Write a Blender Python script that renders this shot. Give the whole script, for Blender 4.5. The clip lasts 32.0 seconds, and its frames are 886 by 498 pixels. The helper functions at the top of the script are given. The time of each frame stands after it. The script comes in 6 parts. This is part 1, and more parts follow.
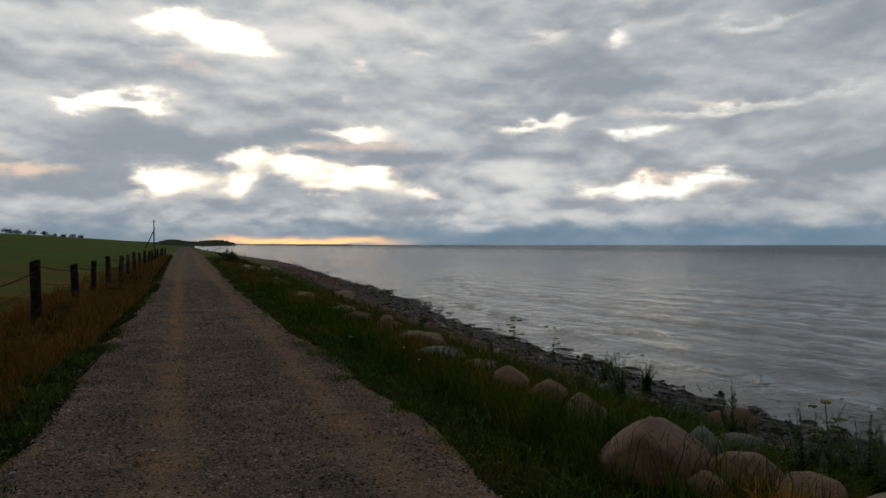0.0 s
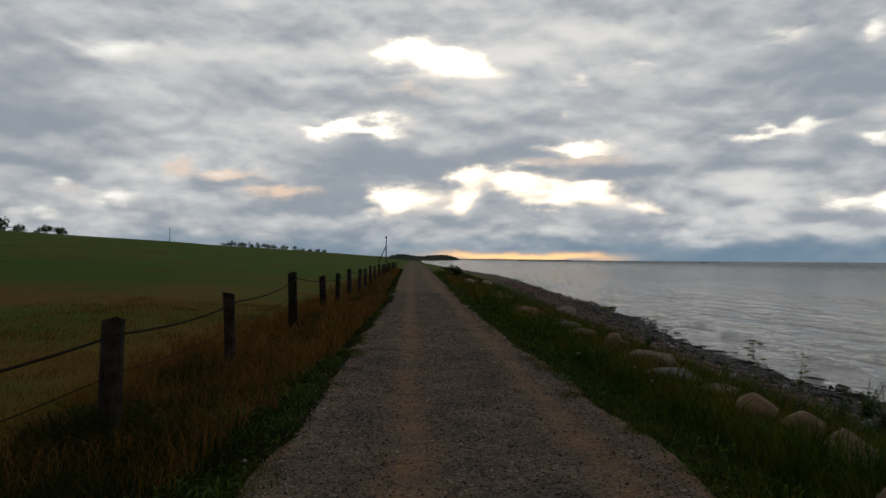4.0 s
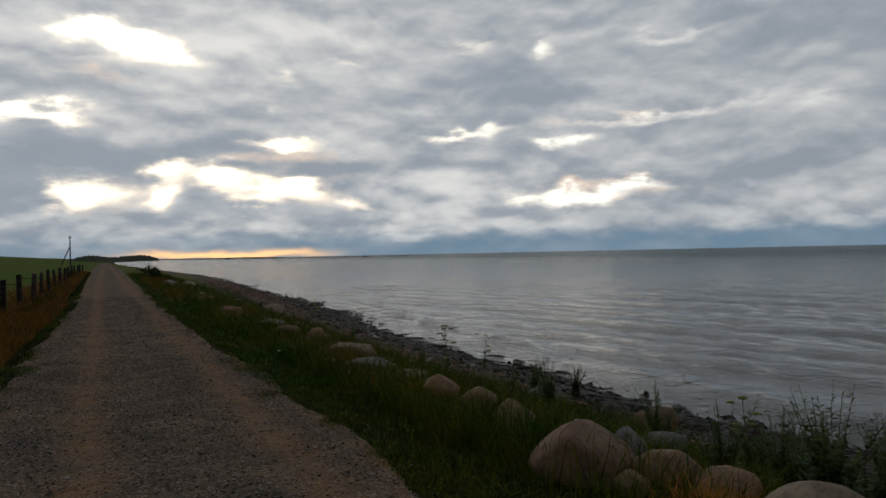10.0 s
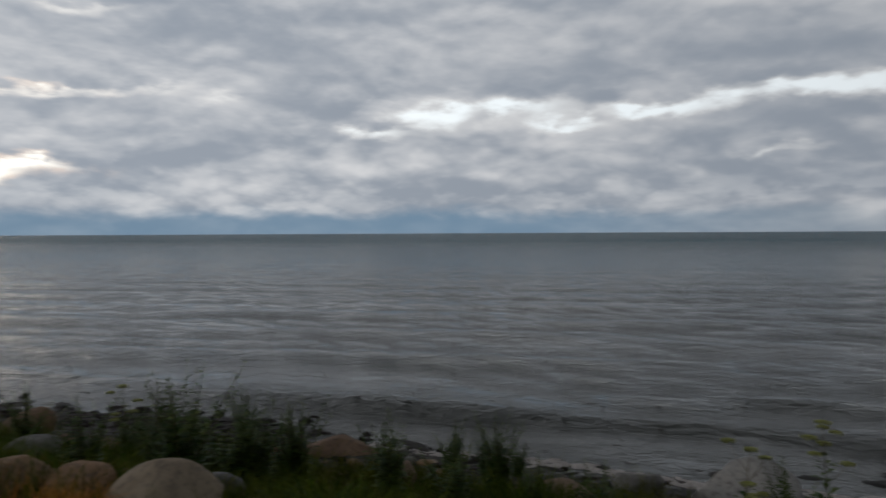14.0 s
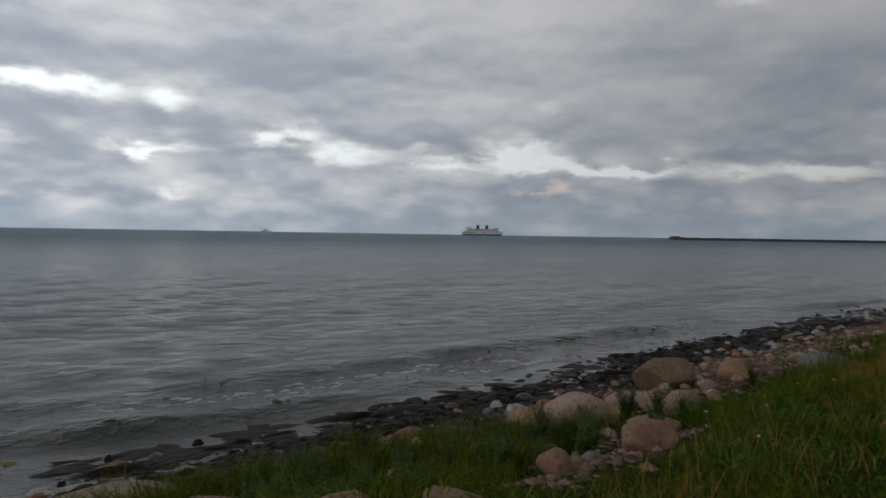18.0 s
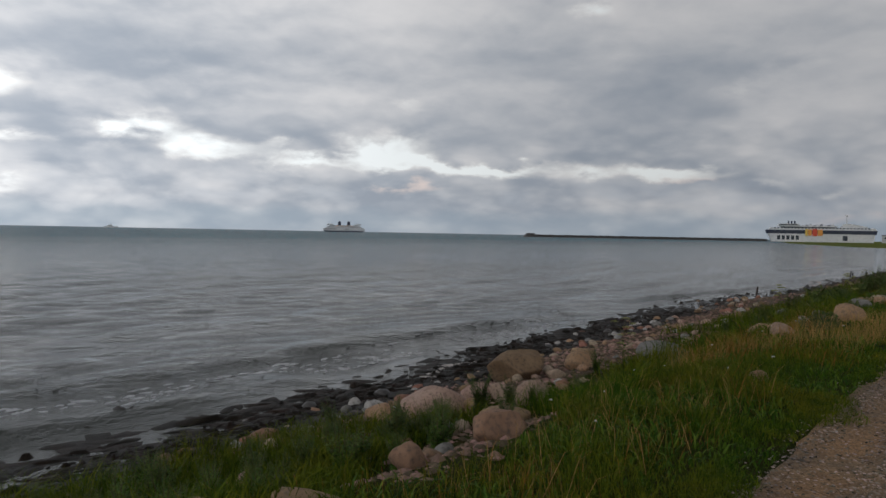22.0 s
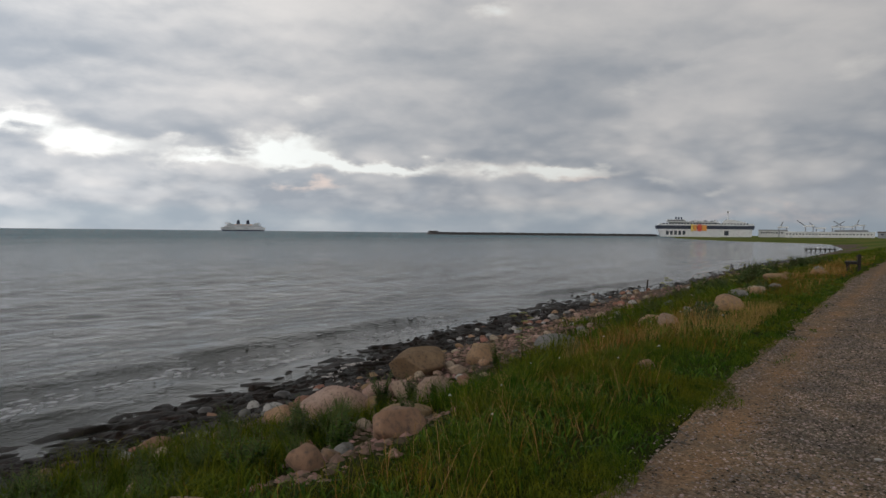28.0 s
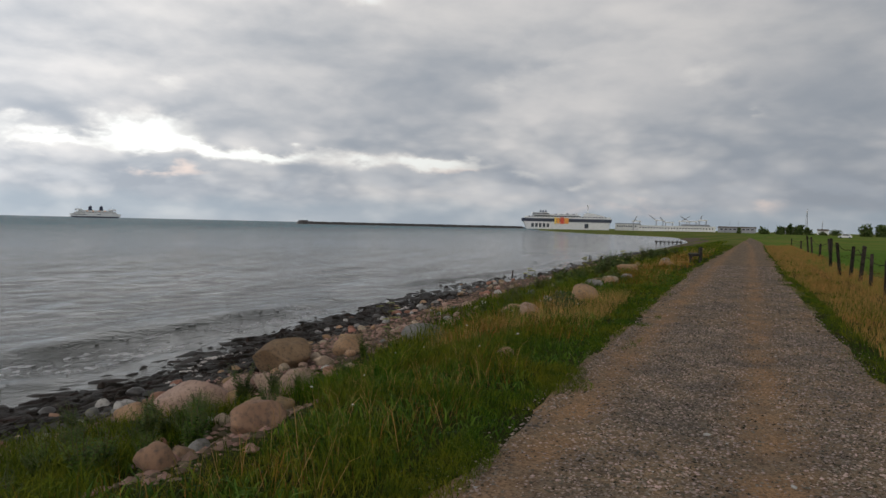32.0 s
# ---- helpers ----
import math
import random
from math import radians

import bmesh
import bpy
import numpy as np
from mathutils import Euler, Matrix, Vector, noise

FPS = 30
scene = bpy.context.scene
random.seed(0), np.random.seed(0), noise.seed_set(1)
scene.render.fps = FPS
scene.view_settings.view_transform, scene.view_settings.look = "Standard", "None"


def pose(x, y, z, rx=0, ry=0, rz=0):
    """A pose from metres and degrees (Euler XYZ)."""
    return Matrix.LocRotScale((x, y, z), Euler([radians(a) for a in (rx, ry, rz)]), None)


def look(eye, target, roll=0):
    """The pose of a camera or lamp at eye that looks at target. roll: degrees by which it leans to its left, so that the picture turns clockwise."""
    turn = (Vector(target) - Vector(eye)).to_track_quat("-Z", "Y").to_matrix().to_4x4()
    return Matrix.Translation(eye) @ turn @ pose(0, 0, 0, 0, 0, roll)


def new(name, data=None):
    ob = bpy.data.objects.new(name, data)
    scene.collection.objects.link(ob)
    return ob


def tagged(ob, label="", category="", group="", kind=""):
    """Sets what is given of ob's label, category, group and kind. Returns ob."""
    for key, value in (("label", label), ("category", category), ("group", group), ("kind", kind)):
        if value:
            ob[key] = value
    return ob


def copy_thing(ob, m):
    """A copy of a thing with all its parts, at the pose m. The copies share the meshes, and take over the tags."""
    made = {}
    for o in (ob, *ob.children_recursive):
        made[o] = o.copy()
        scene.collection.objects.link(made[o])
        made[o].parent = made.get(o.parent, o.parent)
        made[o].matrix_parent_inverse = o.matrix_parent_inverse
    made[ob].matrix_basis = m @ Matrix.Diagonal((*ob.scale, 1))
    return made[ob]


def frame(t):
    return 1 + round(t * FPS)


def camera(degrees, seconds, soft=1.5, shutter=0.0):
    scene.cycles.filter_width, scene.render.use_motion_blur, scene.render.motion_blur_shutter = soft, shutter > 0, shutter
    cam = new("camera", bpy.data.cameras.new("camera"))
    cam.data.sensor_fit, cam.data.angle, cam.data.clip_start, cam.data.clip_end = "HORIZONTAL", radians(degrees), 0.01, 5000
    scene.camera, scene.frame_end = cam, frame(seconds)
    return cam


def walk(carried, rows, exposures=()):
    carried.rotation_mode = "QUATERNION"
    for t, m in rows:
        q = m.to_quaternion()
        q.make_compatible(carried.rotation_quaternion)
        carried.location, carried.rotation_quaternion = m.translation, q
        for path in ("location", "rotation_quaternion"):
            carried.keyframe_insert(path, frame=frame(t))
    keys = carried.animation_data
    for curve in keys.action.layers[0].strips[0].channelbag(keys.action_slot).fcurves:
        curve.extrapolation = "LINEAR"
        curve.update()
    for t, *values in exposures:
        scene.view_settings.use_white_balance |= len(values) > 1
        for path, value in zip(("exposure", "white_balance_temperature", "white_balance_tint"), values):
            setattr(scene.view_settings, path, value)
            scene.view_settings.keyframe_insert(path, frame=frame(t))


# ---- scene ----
cam = camera(63.6, 32.0, shutter=0.4)
PATH = [
    (0.0, pose(0.135, 0.376, 1.600, 89.63, -0.04, -19.74)),
    (0.5, pose(0.135, 0.376, 1.600, 89.61, -0.10, -19.80)),
    (1.0, pose(0.130, 0.378, 1.600, 89.67, 0.05, -18.96)),
    (1.5, pose(0.108, 0.385, 1.600, 89.90, 0.15, -15.82)),
    (2.0, pose(0.083, 0.391, 1.600, 90.29, -0.19, -12.23)),
    (2.5, pose(0.060, 0.395, 1.600, 90.60, -0.38, -9.11)),
    (3.0, pose(0.040, 0.398, 1.600, 90.82, -0.20, -6.30)),
    (3.5, pose(0.022, 0.399, 1.600, 90.86, -0.33, -3.79)),
    (5.5, pose(0.008, 0.400, 1.600, 90.52, -0.51, -1.22)),
    (6.0, pose(0.037, 0.398, 1.600, 90.45, -0.64, -5.31)),
    (6.5, pose(0.056, 0.396, 1.600, 90.70, -0.32, -8.33)),
    (7.0, pose(0.086, 0.391, 1.600, 90.56, 0.26, -12.67)),
    (7.5, pose(0.117, 0.383, 1.600, 90.15, 0.53, -17.18)),
    (8.0, pose(0.142, 0.374, 1.600, 90.38, 0.39, -21.10)),
    (8.5, pose(0.161, 0.366, 1.600, 90.25, 0.38, -23.90)),
    (9.0, pose(0.166, 0.364, 1.600, 90.26, 0.76, -24.72)),
    (9.5, pose(0.168, 0.363, 1.600, 90.40, 0.99, -25.16)),
    (10.0, pose(0.169, 0.363, 1.600, 90.34, 1.19, -25.26)),
    (10.5, pose(0.167, 0.364, 1.600, 90.45, 1.28, -25.04)),
    (11.0, pose(0.169, 0.363, 1.600, 90.36, 1.16, -25.59)),
    (11.5, pose(0.183, 0.356, 1.600, 89.81, 1.03, -27.77)),
    (12.0, pose(0.212, 0.339, 1.600, 89.76, 0.30, -32.91)),
    (12.5, pose(0.261, 0.303, 1.600, 89.34, -0.13, -41.45)),
    (13.0, pose(0.314, 0.248, 1.600, 89.07, 0.24, -52.08)),
    (13.5, pose(0.349, 0.196, 1.600, 89.10, 0.11, -60.91)),
    (14.0, pose(0.376, 0.135, 1.600, 88.71, 0.29, -70.33)),
    (14.5, pose(0.396, 0.060, 1.600, 88.68, -0.65, -81.53)),
    (15.0, pose(0.400, 0.001, 1.600, 88.83, -0.79, -90.04)),
    (15.5, pose(0.393, -0.074, 1.600, 88.73, -1.13, -100.79)),
    (17.5, pose(0.329, -0.228, 1.600, 89.09, -0.88, -124.72)),
    (18.0, pose(0.312, -0.250, 1.600, 88.79, -0.92, -128.72)),
    (18.5, pose(0.295, -0.270, 1.600, 88.48, -1.49, -132.57)),
    (19.0, pose(0.278, -0.288, 1.600, 88.86, -1.25, -136.07)),
    (19.5, pose(0.275, -0.291, 1.600, 88.79, -1.31, -136.63)),
    (20.0, pose(0.270, -0.295, 1.600, 89.05, -1.30, -137.61)),
    (20.5, pose(0.269, -0.296, 1.600, 88.95, -0.98, -137.74)),
    (21.0, pose(0.269, -0.296, 1.600, 88.60, -1.08, -137.74)),
    (21.5, pose(0.260, -0.304, 1.600, 88.45, -1.06, -139.50)),
    (22.0, pose(0.259, -0.305, 1.600, 88.71, -1.09, -139.74)),
    (22.5, pose(0.255, -0.308, 1.600, 88.77, -1.12, -140.41)),
    (23.0, pose(0.242, -0.319, 1.600, 89.22, -1.32, -142.84)),
    (23.5, pose(0.236, -0.323, 1.600, 89.20, -1.30, -143.91)),
    (24.0, pose(0.236, -0.323, 1.600, 89.20, -1.35, -143.98)),
    (24.5, pose(0.237, -0.322, 1.600, 89.17, -0.89, -143.72)),
    (26.5, pose(0.234, -0.325, 1.600, 89.06, -0.66, -144.38)),
    (27.0, pose(0.226, -0.330, 1.600, 88.57, -0.89, -145.70)),
    (27.5, pose(0.220, -0.334, 1.600, 88.66, -0.59, -146.76)),
    (28.0, pose(0.216, -0.337, 1.600, 88.65, -0.60, -147.48)),
    (28.5, pose(0.206, -0.343, 1.600, 88.57, -0.45, -149.07)),
    (29.0, pose(0.196, -0.349, 1.600, 88.33, -0.83, -150.78)),
    (29.5, pose(0.185, -0.355, 1.600, 88.24, -0.91, -152.60)),
    (30.0, pose(0.171, -0.362, 1.600, 88.11, -1.05, -154.83)),
    (30.5, pose(0.160, -0.366, 1.600, 88.12, -1.17, -156.53)),
    (31.0, pose(0.155, -0.369, 1.600, 88.20, -1.22, -157.39)),
    (31.5, pose(0.150, -0.371, 1.600, 87.91, -1.23, -158.10)),
    (32.0, pose(0.152, -0.370, 1.600, 88.05, -1.31, -157.76)),
]
walk(cam, PATH, exposures=[(0.0, -0.48, 6450, 8), (11.0, -0.48, 6400, 8), (13.0, -0.40, 6350, 9), (15.5, -0.28, 6400, 10), (17.5, -0.04, 6400, 10), (18.0, 0.06, 6400, 10), (19.0, 0.36, 6400, 10), (22.0, 0.40, 6450, 10), (24.5, 0.42, 6450, 10), (27.0, 0.46, 6550, 10), (28.0, 0.56, 6700, 10), (30.0, 0.58, 6700, 10), (31.0, 0.78, 6700, 10), (32.0, 0.80, 6700, 10)])

# ---------------------------------------------------------------- world and sun
SUN_AZ, SUN_EL = 9.0, 3.0          # degrees clockwise from +y, degrees above the horizon
world = bpy.data.worlds.new("dusk_sky")
scene.world = world
world.use_nodes = True
WT = world.node_tree
WT.nodes.clear()


def wn(kind, **inputs):
    n = WT.nodes.new(kind)
    for key, val in inputs.items():
        n.inputs[int(key[1:])].default_value = val
    return n


def wm(op, a, b=0.0, c=0.0, clamp=False):
    """A math node on sockets or numbers."""
    n = WT.nodes.new("ShaderNodeMath")
    n.operation, n.use_clamp = op, clamp
    for k, v in enumerate((a, b, c)):
        if isinstance(v, (int, float)):
            n.inputs[k].default_value = v
        else:
            WT.links.new(v, n.inputs[k])
    return n.outputs[0]


def wmix(fac, a, b):
    n = WT.nodes.new("ShaderNodeMix")
    n.data_type = "RGBA"
    for k, v in ((0, fac), (6, a), (7, b)):
        if isinstance(v, (int, float)):
            n.inputs[k].default_value = v
        elif isinstance(v, tuple):
            n.inputs[k].default_value = (*v, 1)
        else:
            WT.links.new(v, n.inputs[k])
    return n.outputs[2]


def wnoise(vec, scale, detail, rough=0.55, distort=0.0):
    n = WT.nodes.new("ShaderNodeTexNoise")
    WT.links.new(vec, n.inputs["Vector"])
    n.inputs["Scale"].default_value, n.inputs["Detail"].default_value = scale, detail
    n.inputs["Roughness"].default_value, n.inputs["Distortion"].default_value = rough, distort
    return n.outputs["Fac"]


def wcomb(x, y, z):
    n = WT.nodes.new("ShaderNodeCombineXYZ")
    for k, v in enumerate((x, y, z)):
        if isinstance(v, (int, float)):
            n.inputs[k].default_value = v
        else:
            WT.links.new(v, n.inputs[k])
    return n.outputs[0]


def wstep(v, lo, hi):
    n = WT.nodes.new("ShaderNodeMapRange")
    n.interpolation_type = "SMOOTHSTEP"
    WT.links.new(v, n.inputs[0])
    n.inputs[1].default_value, n.inputs[2].default_value = lo, hi
    return n.outputs[0]


coord = WT.nodes.new("ShaderNodeTexCoord")
sep = WT.nodes.new("ShaderNodeSeparateXYZ")
WT.links.new(coord.outputs["Generated"], sep.inputs[0])
dx, dy, dz = sep.outputs
az = wm("MULTIPLY", wm("ARCTAN2", dx, dy), 57.29578)           # clockwise from +y
el = wm("MULTIPLY", wm("ARCSINE", dz), 57.29578)
# the cloud deck: soft masses, billows in them, and a second sample higher up that tells the lit tops from the shaded undersides
warp = WT.nodes.new("ShaderNodeVectorMath")
warp.operation = "MULTIPLY_ADD"
noise_v = WT.nodes.new("ShaderNodeTexNoise")
noise_v.inputs["Scale"].default_value, noise_v.inputs["Detail"].default_value = 6.0, 3.0
puff = wcomb(dx, dy, wm("MULTIPLY", dz, 2.35))
WT.links.new(puff, noise_v.inputs["Vector"])
WT.links.new(noise_v.outputs["Color"], warp.inputs[0])
warp.inputs[1].default_value = (0.05, 0.05, 0.05)
WT.links.new(puff, warp.inputs[2])
higher = WT.nodes.new("ShaderNodeVectorMath")
higher.operation = "ADD"
WT.links.new(warp.outputs[0], higher.inputs[0])
higher.inputs[1].default_value = (0.0, 0.0, 0.030)
n_big = wnoise(puff, 2.6, 3.0, 0.5)
n_mid = wnoise(warp.outputs[0], 5.4, 3.0, 0.45)
n_top = wnoise(higher.outputs[0], 5.4, 3.0, 0.45)
n_fine = wnoise(warp.outputs[0], 14.0, 6.0, 0.52)
n_fine_top = wnoise(higher.outputs[0], 14.0, 6.0, 0.52)
relief = wm("ADD", wm("SUBTRACT", n_mid, n_top), wm("MULTIPLY", wm("SUBTRACT", n_fine, n_fine_top), 0.75))
# ragged coordinates, in degrees, for the rents and the dark masses
azw = wm("MULTIPLY_ADD", wm("LESS_THAN", az, -90.0), 360.0, az)
azr = wm("ADD", azw, wm("ADD", wm("MULTIPLY", wm("SUBTRACT", n_mid, 0.5), 6.0), wm("MULTIPLY", wm("SUBTRACT", n_fine, 0.5), 5.0)))
elr = wm("ADD", el, wm("ADD", wm("MULTIPLY", wm("SUBTRACT", n_top, 0.5), 2.0), wm("MULTIPLY", wm("SUBTRACT", n_fine_top, 0.5), 3.2)))
ragged = wcomb(azr, elr, 0.0)


def blob(a, e, wa, we, s, total):
    """Adds one soft patch at azimuth a and height e (degrees), with half widths wa and we."""
    v = WT.nodes.new("ShaderNodeVectorMath")
    v.operation = "MULTIPLY_ADD"
    WT.links.new(ragged, v.inputs[0])
    v.inputs[1].default_value = (1.0 / wa, 1.0 / we, 0.0)
    v.inputs[2].default_value = (-a / wa, -e / we, 0.0)
    d = WT.nodes.new("ShaderNodeVectorMath")
    d.operation = "DOT_PRODUCT"
    WT.links.new(v.outputs[0], d.inputs[0])
    WT.links.new(v.outputs[0], d.inputs[1])
    return wm("MULTIPLY_ADD", wm("POWER", 0.45, d.outputs["Value"]), s, total)


# rents in the deck, dark masses, and clouds touched by the low sun
thin = 0.0
thin = blob(-0.8, 16.26, 2.2, 0.70, 1.20, thin)
thin = blob(2.2, 15.59, 2.5, 0.80, 1.30, thin)
thin = blob(5.6, 14.90, 2.1, 0.74, 1.10, thin)
thin = blob(-3.5, 10.18, 2.7, 0.68, 1.20, thin)
thin = blob(-6.1, 10.25, 1.5, 0.39, 0.70, thin)
thin = blob(12.6, 8.59, 3.3, 0.48, 1.00, thin)
thin = blob(-1.6, 4.52, 2.9, 1.09, 1.20, thin)
thin = blob(3.5, 4.54, 1.2, 1.04, 1.10, thin)
thin = blob(3.5, 6.39, 1.5, 0.69, 0.80, thin)
thin = blob(7.5, 6.02, 1.9, 0.87, 1.10, thin)
thin = blob(12.6, 4.83, 2.9, 0.89, 1.30, thin)
thin = blob(18.0, 3.92, 1.8, 0.46, 0.72, thin)
thin = blob(25.9, 9.06, 2.9, 0.39, 0.75, thin)
thin = blob(34.6, 8.81, 1.6, 0.38, 0.65, thin)
thin = blob(38.5, 10.22, 3.6, 0.46, 0.44, thin)
thin = blob(35.9, 4.04, 2.3, 0.65, 0.85, thin)
thin = blob(40.0, 5.13, 2.2, 0.42, 0.65, thin)
thin = blob(32.0, 4.29, 1.3, 0.46, 0.56, thin)
thin = blob(27.0, 15.66, 2.1, 0.75, 0.62, thin)
thin = blob(33.7, 15.74, 1.1, 0.81, 0.66, thin)
thin = blob(42.3, 15.80, 1.7, 0.46, 0.40, thin)
thin = blob(17.7, 14.92, 1.6, 0.42, 0.50, thin)
thin = blob(11.7, 11.39, 0.9, 0.40, 0.45, thin)
thin = blob(48.9, 10.68, 2.4, 0.42, 0.50, thin)
thin = blob(13.2, 13.78, 0.9, 0.42, 0.50, thin)
thin = blob(-22.3, 4.38, 1.9, 0.66, 0.80, thin)
thin = blob(-26.4, 4.88, 1.4, 0.46, 0.64, thin)
thin = blob(-27.6, 2.63, 1.9, 0.56, 0.70, thin)
thin = blob(-14.7, 6.48, 1.9, 0.43, 0.45, thin)
thin = blob(-9.1, 5.36, 0.9, 0.40, 0.45, thin)
thin = blob(-22.2, 14.78, 5.0, 0.78, 0.50, thin)
thin = blob(-2.7, 14.27, 5.0, 0.51, 0.45, thin)
thin = blob(64.4, 7.95, 2.8, 0.56, 0.90, thin)
thin = blob(69.9, 9.33, 3.1, 1.00, 0.95, thin)
thin = blob(75.4, 9.58, 3.4, 0.80, 1.00, thin)
thin = blob(79.8, 8.13, 3.5, 0.51, 0.85, thin)
thin = blob(36.9, 8.82, 1.2, 0.47, 0.80, thin)
thin = blob(29.7, 9.54, 2.3, 0.49, 0.70, thin)
thin = blob(43.9, 10.23, 4.0, 0.47, 0.60, thin)
thin = blob(37.3, 4.53, 3.4, 0.56, 0.70, thin)
thin = blob(42.5, 5.18, 3.1, 0.40, 0.50, thin)
thin = blob(44.6, 15.74, 2.2, 0.41, 0.40, thin)
thin = blob(54.2, 10.28, 1.4, 0.52, 0.50, thin)
thin = blob(87.0, 9.35, 4.9, 0.61, 1.00, thin)
thin = blob(95.1, 10.09, 3.6, 0.78, 1.00, thin)
thin = blob(101.3, 9.80, 4.3, 0.94, 1.00, thin)
thin = blob(107.9, 9.82, 1.8, 0.92, 0.80, thin)
thin = blob(95.2, 5.91, 2.5, 0.40, 0.55, thin)
thin = blob(106.1, 5.64, 4.6, 0.40, 0.45, thin)
thin = blob(107.3, 7.11, 1.0, 0.59, 0.60, thin)
thin = blob(116.9, 7.57, 2.9, 0.95, 0.55, thin)
thin = blob(120.5, 5.57, 2.7, 0.39, 0.45, thin)
thin = blob(108.8, 3.26, 1.6, 0.46, 0.36, thin)
thin = blob(114.7, 6.86, 3.8, 0.95, 0.45, thin)
thin = blob(122.1, 6.12, 4.9, 0.80, 0.70, thin)
thin = blob(105.8, 5.63, 3.1, 0.40, 0.45, thin)
thin = blob(128.9, 5.25, 2.0, 0.45, 0.80, thin)
thin = blob(133.8, 6.46, 3.8, 1.20, 1.10, thin)
thin = blob(137.7, 5.23, 3.5, 0.44, 0.80, thin)
thin = blob(143.1, 5.31, 4.7, 0.39, 0.80, thin)
thin = blob(154.6, 4.72, 6.2, 0.46, 0.64, thin)
thin = blob(108.9, 3.06, 1.6, 0.46, 0.40, thin)
thin = blob(136.7, 9.83, 1.5, 0.46, 0.48, thin)
thin = blob(127.0, 6.76, 1.3, 0.53, 0.80, thin)
thin = blob(147.2, 5.33, 6.5, 0.46, 0.60, thin)
thin = blob(154.8, 4.65, 4.9, 0.46, 0.48, thin)
thin = blob(164.2, 3.82, 2.2, 0.40, 0.45, thin)
thin = blob(168.0, 3.21, 1.3, 0.40, 0.45, thin)
thin = blob(161.8, 10.65, 2.2, 0.60, 0.30, thin)
thin = blob(178.4, 11.77, 2.2, 0.80, 0.40, thin)
thin = blob(180.4, 8.26, 0.6, 0.46, 0.40, thin)
thin = blob(164.9, 11.94, 3.5, 0.85, 0.35, thin)
thin = blob(151.4, 17.05, 2.0, 0.48, 0.75, thin)
thin = blob(175.5, 2.38, 4.5, 0.60, 0.22, thin)
thick = 0.0
thick = blob(-3.1, 8.30, 4.6, 1.06, 0.90, thick)
thick = blob(-5.6, 4.79, 1.8, 1.30, 1.00, thick)
thick = blob(6.7, 3.64, 3.0, 0.88, 0.80, thick)
thick = blob(10.1, 3.60, 2.2, 0.80, 0.60, thick)
thick = blob(17.7, 6.66, 4.3, 0.76, 0.80, thick)
thick = blob(25.2, 4.54, 2.7, 1.07, 0.70, thick)
thick = blob(20.9, 9.32, 2.3, 0.88, 0.70, thick)
thick = blob(31.2, 9.15, 1.7, 0.95, 0.70, thick)
thick = blob(29.4, 13.48, 7.4, 1.18, 0.70, thick)
thick = blob(45.7, 12.54, 4.8, 1.55, 0.60, thick)
thick = blob(46.8, 5.96, 4.3, 1.04, 0.60, thick)
thick = blob(-10.4, 12.04, 3.4, 0.90, 0.60, thick)
thick = blob(-5.8, 14.48, 3.7, 0.53, 0.50, thick)
thick = blob(18.6, 11.72, 5.9, 0.95, 0.50, thick)
thick = blob(-17.8, 5.07, 2.4, 0.77, 0.70, thick)
thick = blob(-24.7, 4.15, 1.3, 0.89, 0.80, thick)
thick = blob(-6.7, 4.52, 2.2, 0.98, 0.60, thick)
thick = blob(-12.4, 13.42, 5.6, 1.09, 0.60, thick)
thick = blob(-26.6, 8.63, 5.3, 1.57, 0.60, thick)
thick = blob(-18.6, 7.57, 4.0, 0.59, 0.50, thick)
thick = blob(32.5, 13.05, 4.8, 1.45, 0.80, thick)
thick = blob(61.3, 10.99, 3.5, 2.05, 1.00, thick)
thick = blob(76.2, 11.90, 7.5, 1.02, 0.70, thick)
thick = blob(70.7, 2.43, 6.1, 0.56, 0.70, thick)
thick = blob(79.8, 2.39, 4.3, 0.52, 0.70, thick)
thick = blob(48.3, 7.22, 7.2, 1.06, 0.40, thick)
thick = blob(73.5, 8.90, 0.9, 0.57, 0.50, thick)
thick = blob(62.0, 11.60, 4.2, 2.09, 0.60, thick)
thick = blob(97.6, 8.25, 2.9, 0.96, 1.30, thick)
thick = blob(106.0, 8.41, 1.3, 1.27, 0.90, thick)
thick = blob(110.7, 7.14, 3.4, 0.83, 1.30, thick)
thick = blob(109.7, 8.83, 1.2, 0.58, 0.80, thick)
thick = blob(81.7, 10.27, 1.5, 0.95, 1.00, thick)
thick = blob(73.1, 9.20, 1.0, 0.67, 0.70, thick)
thick = blob(78.2, 2.50, 10.7, 0.44, 0.70, thick)
thick = blob(99.5, 13.03, 13.0, 1.26, 0.40, thick)
thick = blob(115.7, 12.92, 4.4, 1.54, 0.50, thick)
thick = blob(110.5, 6.94, 3.1, 0.84, 1.10, thick)
thick = blob(128.0, 6.84, 2.3, 1.15, 0.90, thick)
thick = blob(148.0, 5.25, 1.5, 0.34, 0.90, thick)
thick = blob(109.7, 4.49, 2.0, 0.34, 0.60, thick)
thick = blob(118.1, 12.24, 10.8, 1.68, 0.50, thick)
thick = blob(152.7, 7.52, 7.5, 1.21, 0.60, thick)
thick = blob(142.5, 12.47, 6.4, 1.25, 0.40, thick)
thick = blob(160.7, 3.49, 5.4, 0.45, 0.50, thick)
thick = blob(177.3, 9.59, 3.2, 1.15, 0.70, thick)
thick = blob(186.3, 8.40, 3.5, 2.31, 0.80, thick)
